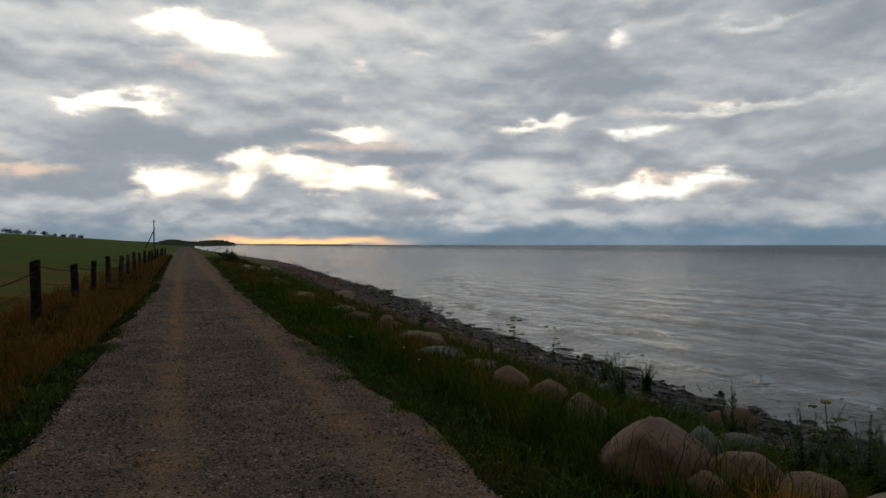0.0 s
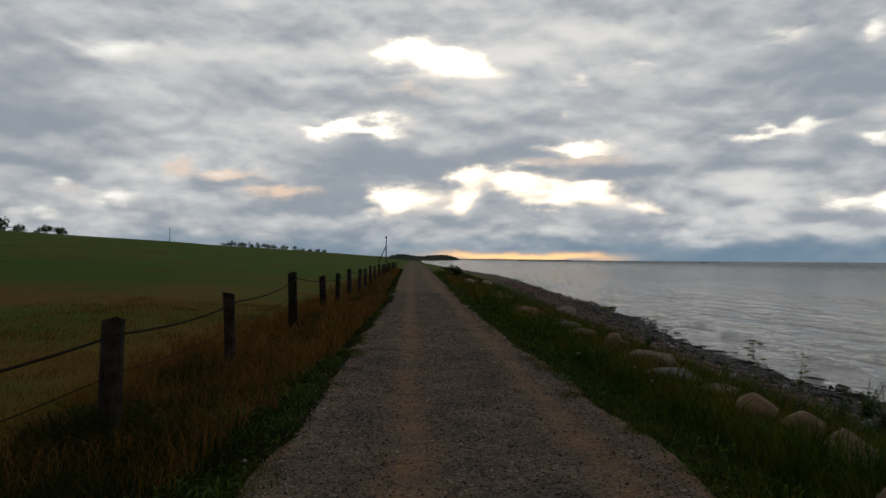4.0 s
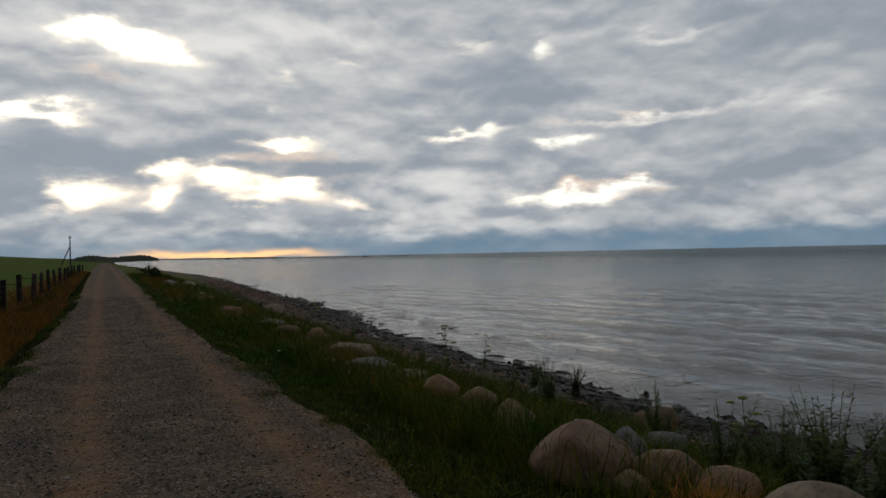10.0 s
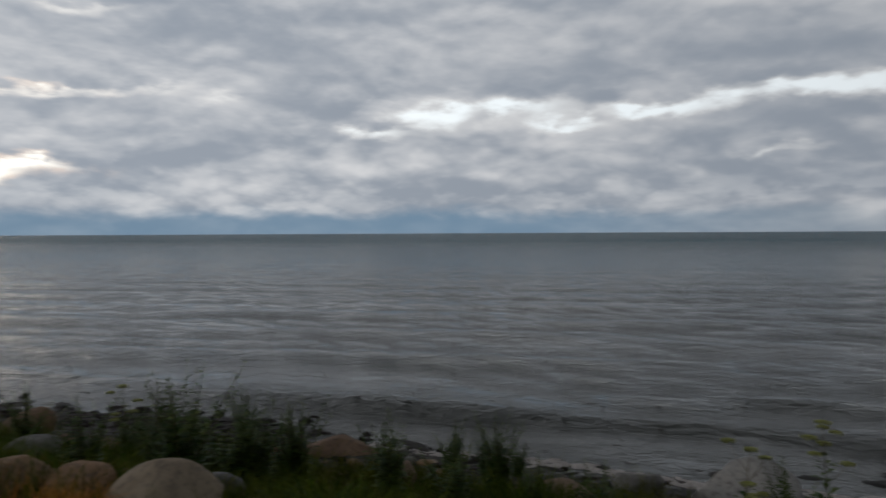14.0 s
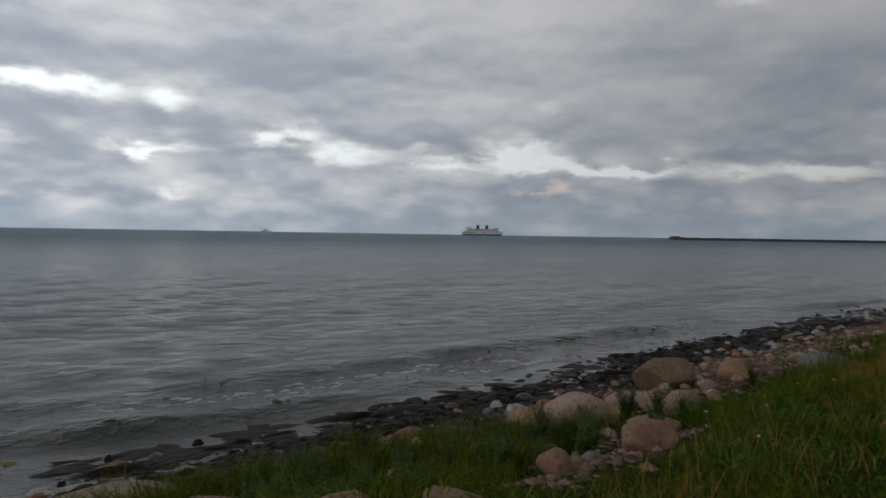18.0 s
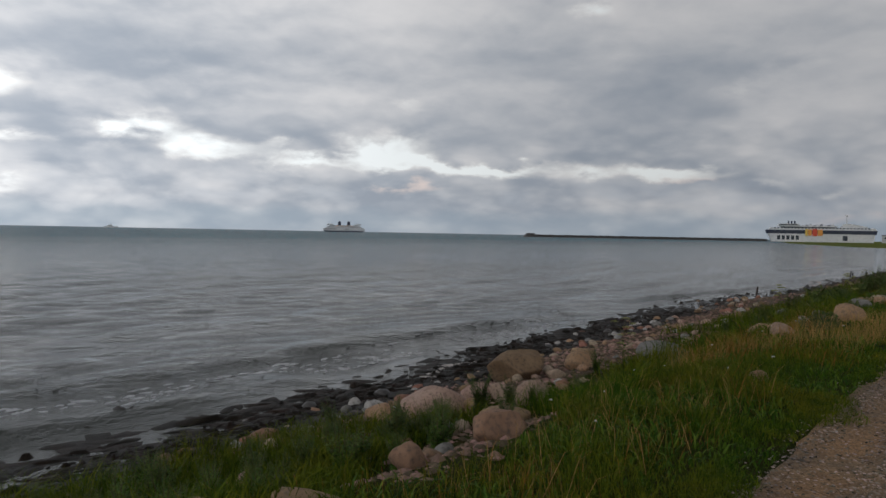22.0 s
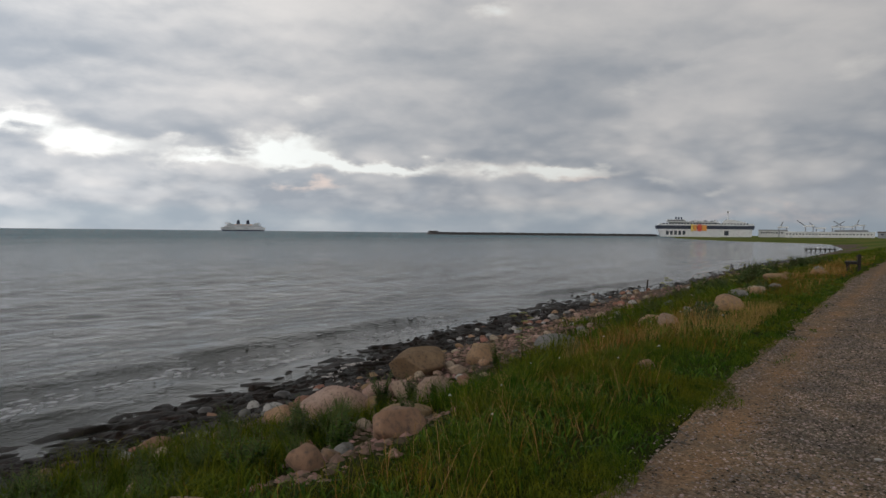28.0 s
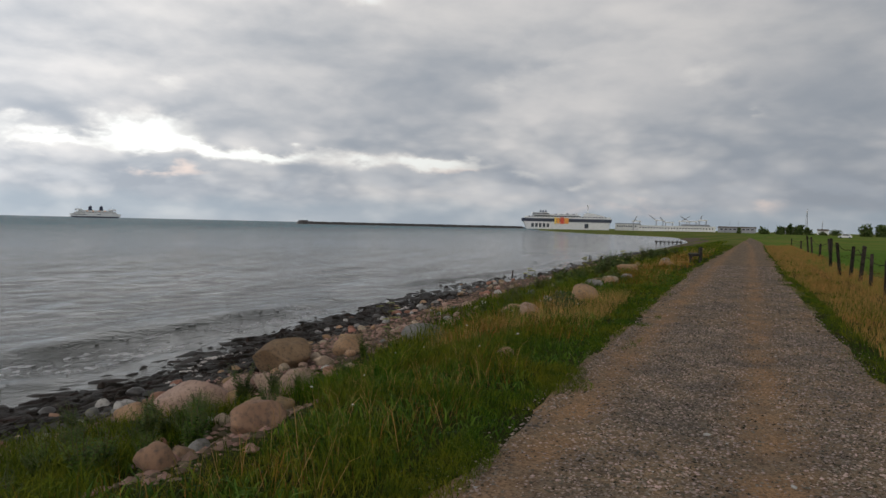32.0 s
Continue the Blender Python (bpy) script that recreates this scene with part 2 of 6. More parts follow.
thick = blob(187.1, 3.71, 3.1, 1.41, 1.00, thick)
thick = blob(171.6, 6.24, 4.7, 1.12, 0.60, thick)
thick = blob(131.1, 6.35, 1.3, 0.71, 0.80, thick)
thick = blob(149.3, 10.71, 6.6, 1.28, 0.40, thick)
thick = blob(147.7, 4.12, 1.3, 0.35, 0.50, thick)
thick = blob(159.2, 8.87, 5.4, 0.87, 0.50, thick)
peach = 0.0
peach = blob(13.2, 7.50, 6.7, 1.33, 0.60, peach)
peach = blob(-1.2, 13.18, 4.3, 0.80, 0.50, peach)
peach = blob(-9.5, 5.21, 2.1, 0.55, 0.70, peach)
peach = blob(38.5, 10.30, 4.9, 0.58, 0.50, peach)
peach = blob(39.2, 4.91, 5.2, 0.76, 0.60, peach)
peach = blob(11.5, 4.82, 8.8, 1.16, 0.30, peach)
peach = blob(-14.5, 6.41, 2.9, 0.52, 1.00, peach)
peach = blob(-11.9, 5.06, 2.6, 0.79, 0.80, peach)
peach = blob(-17.4, 6.79, 0.8, 0.46, 0.56, peach)
peach = blob(-25.1, 4.54, 4.4, 0.73, 0.40, peach)
peach = blob(39.5, 4.83, 6.0, 0.79, 0.80, peach)
peach = blob(44.8, 10.24, 5.3, 0.69, 0.50, peach)
peach = blob(137.9, 3.37, 3.5, 0.46, 0.64, peach)
peach = blob(99.9, 10.28, 3.8, 0.53, 0.50, peach)
peach = blob(108.9, 9.87, 1.6, 0.41, 0.50, peach)
peach = blob(157.9, 4.42, 4.5, 0.40, 0.70, peach)
peach = blob(173.0, 1.56, 6.3, 0.70, 0.50, peach)
peach = blob(182.6, 1.78, 1.5, 0.46, 0.40, peach)
peach = blob(135.6, 3.60, 3.5, 0.46, 0.40, peach)
grain = wm("MULTIPLY_ADD", relief, 1.6, wm("MULTIPLY_ADD", n_fine, 1.3, 0.42))
rent = wm("SUBTRACT", wm("MULTIPLY", thin, grain), wm("MULTIPLY", thick, 0.45))
opening = wstep(rent, 0.12, 1.12)
halo = wstep(thin, 0.0, 0.9)

# how near the glow of the hidden sun
dsun = wm("MULTIPLY", wm("SUBTRACT", az, SUN_AZ), 1.0 / 34.0)
west = wm("EXPONENT", wm("MULTIPLY", wm("MULTIPLY", dsun, dsun), -1.0))
dwide = wm("COSINE", wm("MULTIPLY", wm("SUBTRACT", az, SUN_AZ), 0.0174533))
wide = wm("MULTIPLY_ADD", dwide, 0.5, 0.5)

sky = WT.nodes.new("ShaderNodeTexSky")
sky.sky_type, sky.sun_disc = "NISHITA", False
sky.sun_elevation, sky.sun_rotation = radians(SUN_EL), radians(SUN_AZ)
sky.air_density, sky.dust_density = 1.0, 1.5
skyc = WT.nodes.new("ShaderNodeVectorMath")
skyc.operation = "SCALE"
WT.links.new(sky.outputs[0], skyc.inputs[0])
skyc.inputs["Scale"].default_value = 0.10

cloud_lo = wmix(wide, (0.232, 0.262, 0.305), (0.42, 0.465, 0.53))
cloud_hi = wmix(west, wmix(wide, (0.49, 0.485, 0.49), (0.98, 0.975, 0.975)), (1.10, 1.06, 1.02))
body = wm("MULTIPLY_ADD", n_mid, 0.42, wm("MULTIPLY_ADD", n_fine, 0.20, wm("MULTIPLY", n_big, 0.70)))
body = wm("MULTIPLY_ADD", relief, wm("MULTIPLY_ADD", wide, 0.42, 0.16), body)
body = wm("MULTIPLY_ADD", wm("MINIMUM", thick, 1.0), -0.17, wm("MULTIPLY_ADD", halo, 0.20, body))
cells = WT.nodes.new("ShaderNodeTexVoronoi")          # heaped tops of the lower clouds
cells.feature = "SMOOTH_F1"
cells.inputs["Scale"].default_value, cells.inputs["Detail"].default_value, cells.inputs["Smoothness"].default_value = 12.0, 2.0, 0.4
WT.links.new(warp.outputs[0], cells.inputs["Vector"])
body = wm("ADD", body, wm("MULTIPLY", wm("SUBTRACT", 0.60, cells.outputs["Distance"]), wm("MULTIPLY", wstep(el, 12.0, 4.0), 0.42)))
clouds = wmix(wstep(body, 0.33, 0.99), cloud_lo, cloud_hi)
# paler heaps low over the sea
low_f = wm("MULTIPLY", wm("EXPONENT", wm("MULTIPLY", wm("ABSOLUTE", wm("SUBTRACT", el, 3.0)), -0.55)), wstep(wm("MULTIPLY_ADD", relief, 1.2, n_fine), 0.30, 0.75))
clouds = wmix(wm("MULTIPLY", low_f, 0.50), clouds, wmix(wide, (0.29, 0.325, 0.375), (0.86, 0.87, 0.88)))
blush = wm("MULTIPLY", wstep(wm("MULTIPLY", peach, wm("MULTIPLY_ADD", n_fine, 1.4, wm("MULTIPLY", relief, 2.0))), 0.15, 0.95), 0.85)
clouds = wmix(blush, clouds, wmix(west, wmix(wide, (0.60, 0.50, 0.46), (1.0, 0.86, 0.78)), (1.30, 0.92, 0.66)))
warm = wmix(opening, wmix(west, wmix(wide, (0.58, 0.57, 0.56), (1.0, 0.98, 0.95)), (1.22, 1.08, 0.93)), wmix(west, wmix(wide, (0.63, 0.655, 0.66), (1.5, 1.6, 1.65)), (2.3, 2.1, 1.75)))
bright = wmix(0.9, skyc.outputs[0], warm)
lit = wmix(opening, clouds, bright)
# slate-blue bank of rain along the horizon
bank_f = wm("MULTIPLY", wstep(wm("MULTIPLY_ADD", wm("SUBTRACT", n_fine, 0.5), 2.4, el), 2.3, 0.9), wm("MULTIPLY", wm("MULTIPLY_ADD", wstep(azw, 100.0, 70.0), 0.38, 0.47), wm("MULTIPLY_ADD", wstep(azw, 2.0, 26.0), 0.40, 0.60)))
lit = wmix(bank_f, lit, wmix(wstep(wide, 0.41, 0.70), (0.26, 0.325, 0.385), (0.185, 0.305, 0.430)))
# the strip of afterglow under it
glow_a = wm("MULTIPLY", wm("SUBTRACT", az, 8.6), 1.0 / 7.0)
glow_e = wm("MULTIPLY", wm("SUBTRACT", wm("MULTIPLY_ADD", wm("SUBTRACT", n_fine, 0.5), 1.3, el), 0.26), 1.0 / 0.30)
glow = wm("EXPONENT", wm("MULTIPLY", wm("MULTIPLY_ADD", glow_e, glow_e, wm("MULTIPLY", glow_a, wm("MULTIPLY", glow_a, wm("MULTIPLY", glow_a, glow_a)))), -1.0))
lit = wmix(wm("MULTIPLY", glow, 0.95), lit, (2.0, 1.15, 0.50))
# the deck is dimmed unseen overhead to darken the ground; thicker behind the harbour
zen = wm("MULTIPLY_ADD", wstep(el, 20.0, 58.0), -0.80, 1.0)
zen = wm("MULTIPLY", zen, wm("MULTIPLY", wm("MULTIPLY_ADD", wstep(azw, 105.0, 160.0), -0.27, 1.0), wm("MULTIPLY_ADD", wstep(azw, 165.0, 195.0), -0.10, 1.0)))
gain = WT.nodes.new("ShaderNodeVectorMath")
gain.operation = "SCALE"
WT.links.new(lit, gain.inputs[0])
WT.links.new(zen, gain.inputs["Scale"])
bg = WT.nodes.new("ShaderNodeBackground")
WT.links.new(gain.outputs[0], bg.inputs[0])
bg.inputs[1].default_value = 1.0
wout = WT.nodes.new("ShaderNodeOutputWorld")
WT.links.new(bg.outputs[0], wout.inputs[0])

sun_data = bpy.data.lights.new("sun", "SUN")
sun_data.energy, sun_data.angle, sun_data.color = 0.10, radians(60), (1.0, 0.82, 0.62)
sun = new("sun", sun_data)
sun_dir = Vector((math.sin(radians(SUN_AZ)), math.cos(radians(SUN_AZ)), math.tan(radians(7.0))))
sun.matrix_world = look(sun_dir * 100, (0, 0, 0))

# ---------------------------------------------------------------- materials


def surface(name, c1, c2, scale=4.0, rough=0.8, bump=0.3, bscale=None, c3=None, vary=0.0, island=False, metal=0.0, spec=0.35, dist=0.02):
    """Colours mixed by noise at two scales, with relief; vary: how far single objects or islands differ in brightness."""
    m = bpy.data.materials.new(name)
    m.use_nodes = True
    t = m.node_tree
    p = t.nodes["Principled BSDF"]
    tc = t.nodes.new("ShaderNodeTexCoord")
    geo = t.nodes.new("ShaderNodeNewGeometry")
    vec = geo.outputs["Position"]

    def nz(s, d):
        n = t.nodes.new("ShaderNodeTexNoise")
        t.links.new(vec, n.inputs["Vector"])
        n.inputs["Scale"].default_value, n.inputs["Detail"].default_value, n.inputs["Roughness"].default_value = s, d, 0.6
        return n.outputs["Fac"]

    def ramp(f, lo, hi):
        r = t.nodes.new("ShaderNodeMapRange")
        t.links.new(f, r.inputs[0])
        r.inputs[1].default_value, r.inputs[2].default_value = lo, hi
        return r.outputs[0]

    def mix(f, a, b):
        n = t.nodes.new("ShaderNodeMix")
        n.data_type = "RGBA"
        t.links.new(f, n.inputs[0])
        for k, v in ((6, a), (7, b)):
            if isinstance(v, tuple):
                n.inputs[k].default_value = (*v, 1)
            else:
                t.links.new(v, n.inputs[k])
        return n.outputs[2]

    big, fine = nz(scale, 3), nz(scale * 7, 5)
    col = mix(ramp(big, 0.36, 0.64), c1, c2)
    if c3:
        col = mix(ramp(fine, 0.48, 0.70), col, c3)
    else:
        dark = tuple(v * 0.72 for v in c1)
        col = mix(ramp(fine, 0.52, 0.75), col, dark)
    if vary:
        if island:
            rnd = geo.outputs["Random Per Island"]
        else:
            rnd = t.nodes.new("ShaderNodeObjectInfo").outputs["Random"]
        h = t.nodes.new("ShaderNodeHueSaturation")
        t.links.new(col, h.inputs["Color"])
        t.links.new(ramp_to(t, rnd, 1 - vary, 1 + vary), h.inputs["Value"])
        t.links.new(ramp_to(t, rnd, 0.5 + vary * 0.06, 0.5 - vary * 0.06), h.inputs["Hue"])
        col = h.outputs[0]
    t.links.new(col, p.inputs["Base Color"])
    p.inputs["Roughness"].default_value, p.inputs["Metallic"].default_value = rough, metal
    p.inputs["Specular IOR Level"].default_value = spec
    if bump:
        b = t.nodes.new("ShaderNodeBump")
        b.inputs["Strength"].default_value, b.inputs["Distance"].default_value = bump, dist
        t.links.new(nz(bscale or scale * 5, 6), b.inputs["Height"])
        t.links.new(b.outputs[0], p.inputs["Normal"])
    return m


def ramp_to(t, f, lo, hi):  # maps 0..1 to lo..hi
    r = t.nodes.new("ShaderNodeMapRange")
    t.links.new(f, r.inputs[0])
    r.inputs[3].default_value, r.inputs[4].default_value = lo, hi
    return r.outputs[0]


M_TURF = surface("turf", (0.020, 0.030, 0.007), (0.032, 0.038, 0.010), 0.5, 0.95, 0.8, 9.0, c3=(0.045, 0.036, 0.014), spec=0.02, dist=0.05)
def meadow_far(m, axis_sign, lo, hi, c_a, c_b, scale):
    """Fresher meadow from lo to hi metres on along the coast (axis_sign 0: both ways)."""
    t = m.node_tree
    p = t.nodes["Principled BSDF"]
    geo = t.nodes.new("ShaderNodeNewGeometry")
    sep_ = t.nodes.new("ShaderNodeSeparateXYZ")
    t.links.new(geo.outputs["Position"], sep_.inputs[0])
    ab = t.nodes.new("ShaderNodeMath")
    ab.operation = "MULTIPLY" if axis_sign else "ABSOLUTE"
    t.links.new(sep_.outputs[1], ab.inputs[0])
    if axis_sign:
        ab.inputs[1].default_value = axis_sign
    r = t.nodes.new("ShaderNodeMapRange")
    t.links.new(ab.outputs[0], r.inputs[0])
    r.inputs[1].default_value, r.inputs[2].default_value = lo, hi
    n = t.nodes.new("ShaderNodeTexNoise")
    n.inputs["Scale"].default_value, n.inputs["Detail"].default_value = scale, 6.0
    t.links.new(geo.outputs["Position"], n.inputs["Vector"])
    c = t.nodes.new("ShaderNodeMix")
    c.data_type = "RGBA"
    patch_ = t.nodes.new("ShaderNodeMapRange")
    patch_.inputs[1].default_value, patch_.inputs[2].default_value = 0.42, 0.58
    t.links.new(n.outputs["Fac"], patch_.inputs[0])
    t.links.new(patch_.outputs[0], c.inputs[0])
    c.inputs[6].default_value, c.inputs[7].default_value = (*c_a, 1), (*c_b, 1)
    mx = t.nodes.new("ShaderNodeMix")
    mx.data_type = "RGBA"
    t.links.new(r.outputs[0], mx.inputs[0])
    t.links.new(p.inputs["Base Color"].links[0].from_socket, mx.inputs[6])
    t.links.new(c.outputs[2], mx.inputs[7])
    t.links.new(mx.outputs[2], p.inputs["Base Color"])


meadow_far(M_TURF, 0, 45.0, 110.0, (0.085, 0.130, 0.022), (0.165, 0.165, 0.045), 0.05)
M_PASTURE = surface("pasture", (0.065, 0.160, 0.013), (0.120, 0.150, 0.020), 0.035, 0.95, 0.6, 3.0, c3=(0.13, 0.095, 0.028), spec=0.02, dist=0.08)
meadow_far(M_PASTURE, 1, 70.0, 14.0, (0.190, 0.105, 0.024), (0.055, 0.120, 0.011), 0.07)
meadow_far(M_PASTURE, -1, 4.0, 40.0, (0.085, 0.160, 0.020), (0.150, 0.185, 0.035), 0.04)
M_GRASS = surface("grass_blades", (0.042, 0.096, 0.006), (0.118, 0.126, 0.011), 0.65, 0.6, 0, c3=(0.034, 0.064, 0.005), vary=0.55, island=True, spec=0.04)
M_GRASS_DRY = surface("dry_grass", (0.34, 0.20, 0.065), (0.42, 0.28, 0.10), 0.8, 0.7, 0, c3=(0.22, 0.16, 0.05), vary=0.4, island=True, spec=0.04)
M_GRASS_RUST = surface("rusty_grass", (0.215, 0.100, 0.022), (0.275, 0.145, 0.036), 0.8, 0.7, 0, c3=(0.09, 0.085, 0.016), vary=0.4, island=True, spec=0.04)
# darker copy of the grass: backlit shade put into the blade colour
M_GRASS_SHADED = surface("shaded_rank_grass", (0.020, 0.038, 0.005), (0.042, 0.055, 0.009), 0.9, 0.7, 0, c3=(0.060, 0.040, 0.011), vary=0.45, island=True, spec=0.03)
# lighter copy of the rusty grass: front light towards the harbour, put into the colour
M_GRASS_PALE = surface("pale_rusty_grass", (0.30, 0.165, 0.050), (0.36, 0.225, 0.075), 0.5, 0.7, 0, c3=(0.16, 0.15, 0.03), vary=0.35, island=True, spec=0.04)
M_ORANGE_GRASS = surface("withered_orange_grass", (0.46, 0.20, 0.035), (0.52, 0.27, 0.06), 0.9, 0.7, 0, vary=0.35, island=True, spec=0.03)
M_HERB = surface("herb_leaves", (0.050, 0.105, 0.012), (0.085, 0.150, 0.020), 1.5, 0.6, 0, vary=0.5, island=True, spec=0.05)
M_NETTLE = surface("nettle_leaves", (0.046, 0.108, 0.014), (0.082, 0.145, 0.022), 2.0, 0.6, 0, vary=0.5, island=True, spec=0.06)
M_WEED = surface("weed_leaves", (0.040, 0.078, 0.015), (0.080, 0.120, 0.024), 2.0, 0.6, 0, vary=0.5, island=True, spec=0.06)
M_STEM = surface("weed_stems", (0.075, 0.075, 0.030), (0.11, 0.085, 0.040), 4.0, 0.7, 0)
M_UMBEL = surface("umbel_flowers", (0.30, 0.32, 0.08), (0.38, 0.38, 0.14), 9.0, 0.8, 0)
M_WHITE_FLOWER = surface("white_flowers", (0.40, 0.40, 0.35), (0.50, 0.49, 0.43), 9.0, 0.8, 0)
M_SEAWEED = surface("seaweed", (0.010, 0.008, 0.006), (0.024, 0.016, 0.011), 3.0, 0.6, 0.8, 18.0, vary=0.4, island=True, spec=0.15)
M_WOOD = surface("weathered_wood", (0.020, 0.016, 0.013), (0.058, 0.047, 0.039), 6.0, 0.9, 0.7, 22.0, vary=0.45, spec=0.1)
M_WIRE = surface("rusty_wire", (0.010, 0.008, 0.007), (0.020, 0.015, 0.011), 8.0, 0.9, 0, spec=0.05)
STONE = {
    "tan": surface("tan_stone", (0.285, 0.178, 0.100), (0.350, 0.230, 0.135), 2.6, 0.85, 0.8, 20.0, c3=(0.150, 0.112, 0.080), vary=0.16),
    "pale": surface("pale_stone", (0.340, 0.262, 0.188), (0.420, 0.330, 0.240), 2.6, 0.85, 0.8, 20.0, c3=(0.205, 0.165, 0.130), vary=0.14),
    "white": surface("white_stone", (0.36, 0.35, 0.335), (0.44, 0.415, 0.38), 3.0, 0.85, 0.9, 24.0, c3=(0.20, 0.185, 0.175), vary=0.1),
    "pink": surface("pink_granite", (0.335, 0.218, 0.165), (0.420, 0.295, 0.230), 2.8, 0.8, 0.8, 24.0, c3=(0.185, 0.128, 0.102), vary=0.16),
    "brown": surface("brown_stone", (0.200, 0.122, 0.074), (0.270, 0.172, 0.108), 2.6, 0.85, 0.8, 20.0, c3=(0.110, 0.080, 0.060), vary=0.16),
    "red": surface("red_stone", (0.24, 0.110, 0.076), (0.30, 0.155, 0.108), 2.2, 0.8, 0.6, 22.0, vary=0.15),
    "grey": surface("grey_stone", (0.160, 0.155, 0.145), (0.240, 0.228, 0.212), 2.6, 0.85, 0.8, 20.0, c3=(0.105, 0.100, 0.094), vary=0.16),
    "slate": surface("wet_dark_stone", (0.045, 0.042, 0.042), (0.075, 0.07, 0.066), 2.4, 0.45, 0.5, 22.0, vary=0.2, spec=0.5),
}
M_SHINGLE = surface("shingle", (0.110, 0.076, 0.058), (0.175, 0.126, 0.096), 1.4, 0.8, 1.0, 26.0, c3=(0.056, 0.042, 0.035), spec=0.12, dist=0.04)
def wet_by_attribute(m):
    """Darker and shinier where the waves have wetted it."""
    t = m.node_tree
    p = t.nodes["Principled BSDF"]
    at = t.nodes.new("ShaderNodeAttribute")
    at.attribute_name = "wet"
    hs = t.nodes.new("ShaderNodeHueSaturation")
    t.links.new(p.inputs["Base Color"].links[0].from_socket, hs.inputs["Color"])
    t.links.new(ramp_to(t, at.outputs["Fac"], 1.0, 0.26), hs.inputs["Value"])
    t.links.new(hs.outputs[0], p.inputs["Base Color"])
    t.links.new(ramp_to(t, at.outputs["Fac"], 0.9, 0.5), p.inputs["Roughness"])


wet_by_attribute(M_SHINGLE)
M_PEBBLE = surface("pebbles", (0.17, 0.115, 0.085), (0.28, 0.195, 0.148), 1.2, 0.8, 0.3, 30.0, vary=0.65, island=True, spec=0.1)
M_PEBBLE_WET = surface("wet_pebbles", (0.040, 0.031, 0.026), (0.075, 0.056, 0.045), 1.2, 0.5, 0.3, 30.0, vary=0.65, island=True, spec=0.25)
M_GRAVEL_STONE = surface("gravel_stones", (0.180, 0.156, 0.134), (0.320, 0.262, 0.205), 1.5, 0.9, 0, vary=0.9, island=True, spec=0.06)
M_WHITE_PAINT = surface("white_paint", (0.60, 0.61, 0.62), (0.66, 0.66, 0.66), 0.05, 0.5, 0)
M_NAVY = surface("navy_paint", (0.020, 0.028, 0.055), (0.028, 0.036, 0.065), 0.05, 0.5, 0)
# glazing, and the painted shade inside the ferries' openings
M_GLASS_AND_SHADE = surface("dark_glazing_and_shade", (0.03, 0.04, 0.055), (0.05, 0.06, 0.075), 0.1, 0.25, 0, spec=0.5)
M_GREY_PAINT = surface("grey_paint", (0.22, 0.23, 0.25), (0.28, 0.29, 0.31), 0.05, 0.6, 0)
M_ORANGE = surface("orange_paint", (0.72, 0.30, 0.06), (0.78, 0.38, 0.09), 0.1, 0.5, 0)
M_RED = surface("red_paint", (0.60, 0.07, 0.04), (0.66, 0.10, 0.05), 0.1, 0.5, 0)
M_YELLOW = surface("yellow_paint", (0.72, 0.50, 0.10), (0.76, 0.56, 0.15), 0.1, 0.5, 0)
M_LEAF = surface("tree_leaves", (0.045, 0.075, 0.018), (0.075, 0.105, 0.028), 0.4, 0.7, 0, vary=0.4, island=True, spec=0.2)
M_BARK = surface("bark", (0.06, 0.05, 0.04), (0.10, 0.08, 0.065), 3.0, 0.9, 0.5, 12.0)
M_FAR_WOOD = surface("far_woods", (0.045, 0.058, 0.040), (0.062, 0.072, 0.048), 0.02, 0.95, 0.8, 0.15, spec=0.05, dist=2.0)
M_ROOF = surface("dark_roof", (0.10, 0.08, 0.075), (0.14, 0.115, 0.10), 0.3, 0.8, 0.2, 2.0)


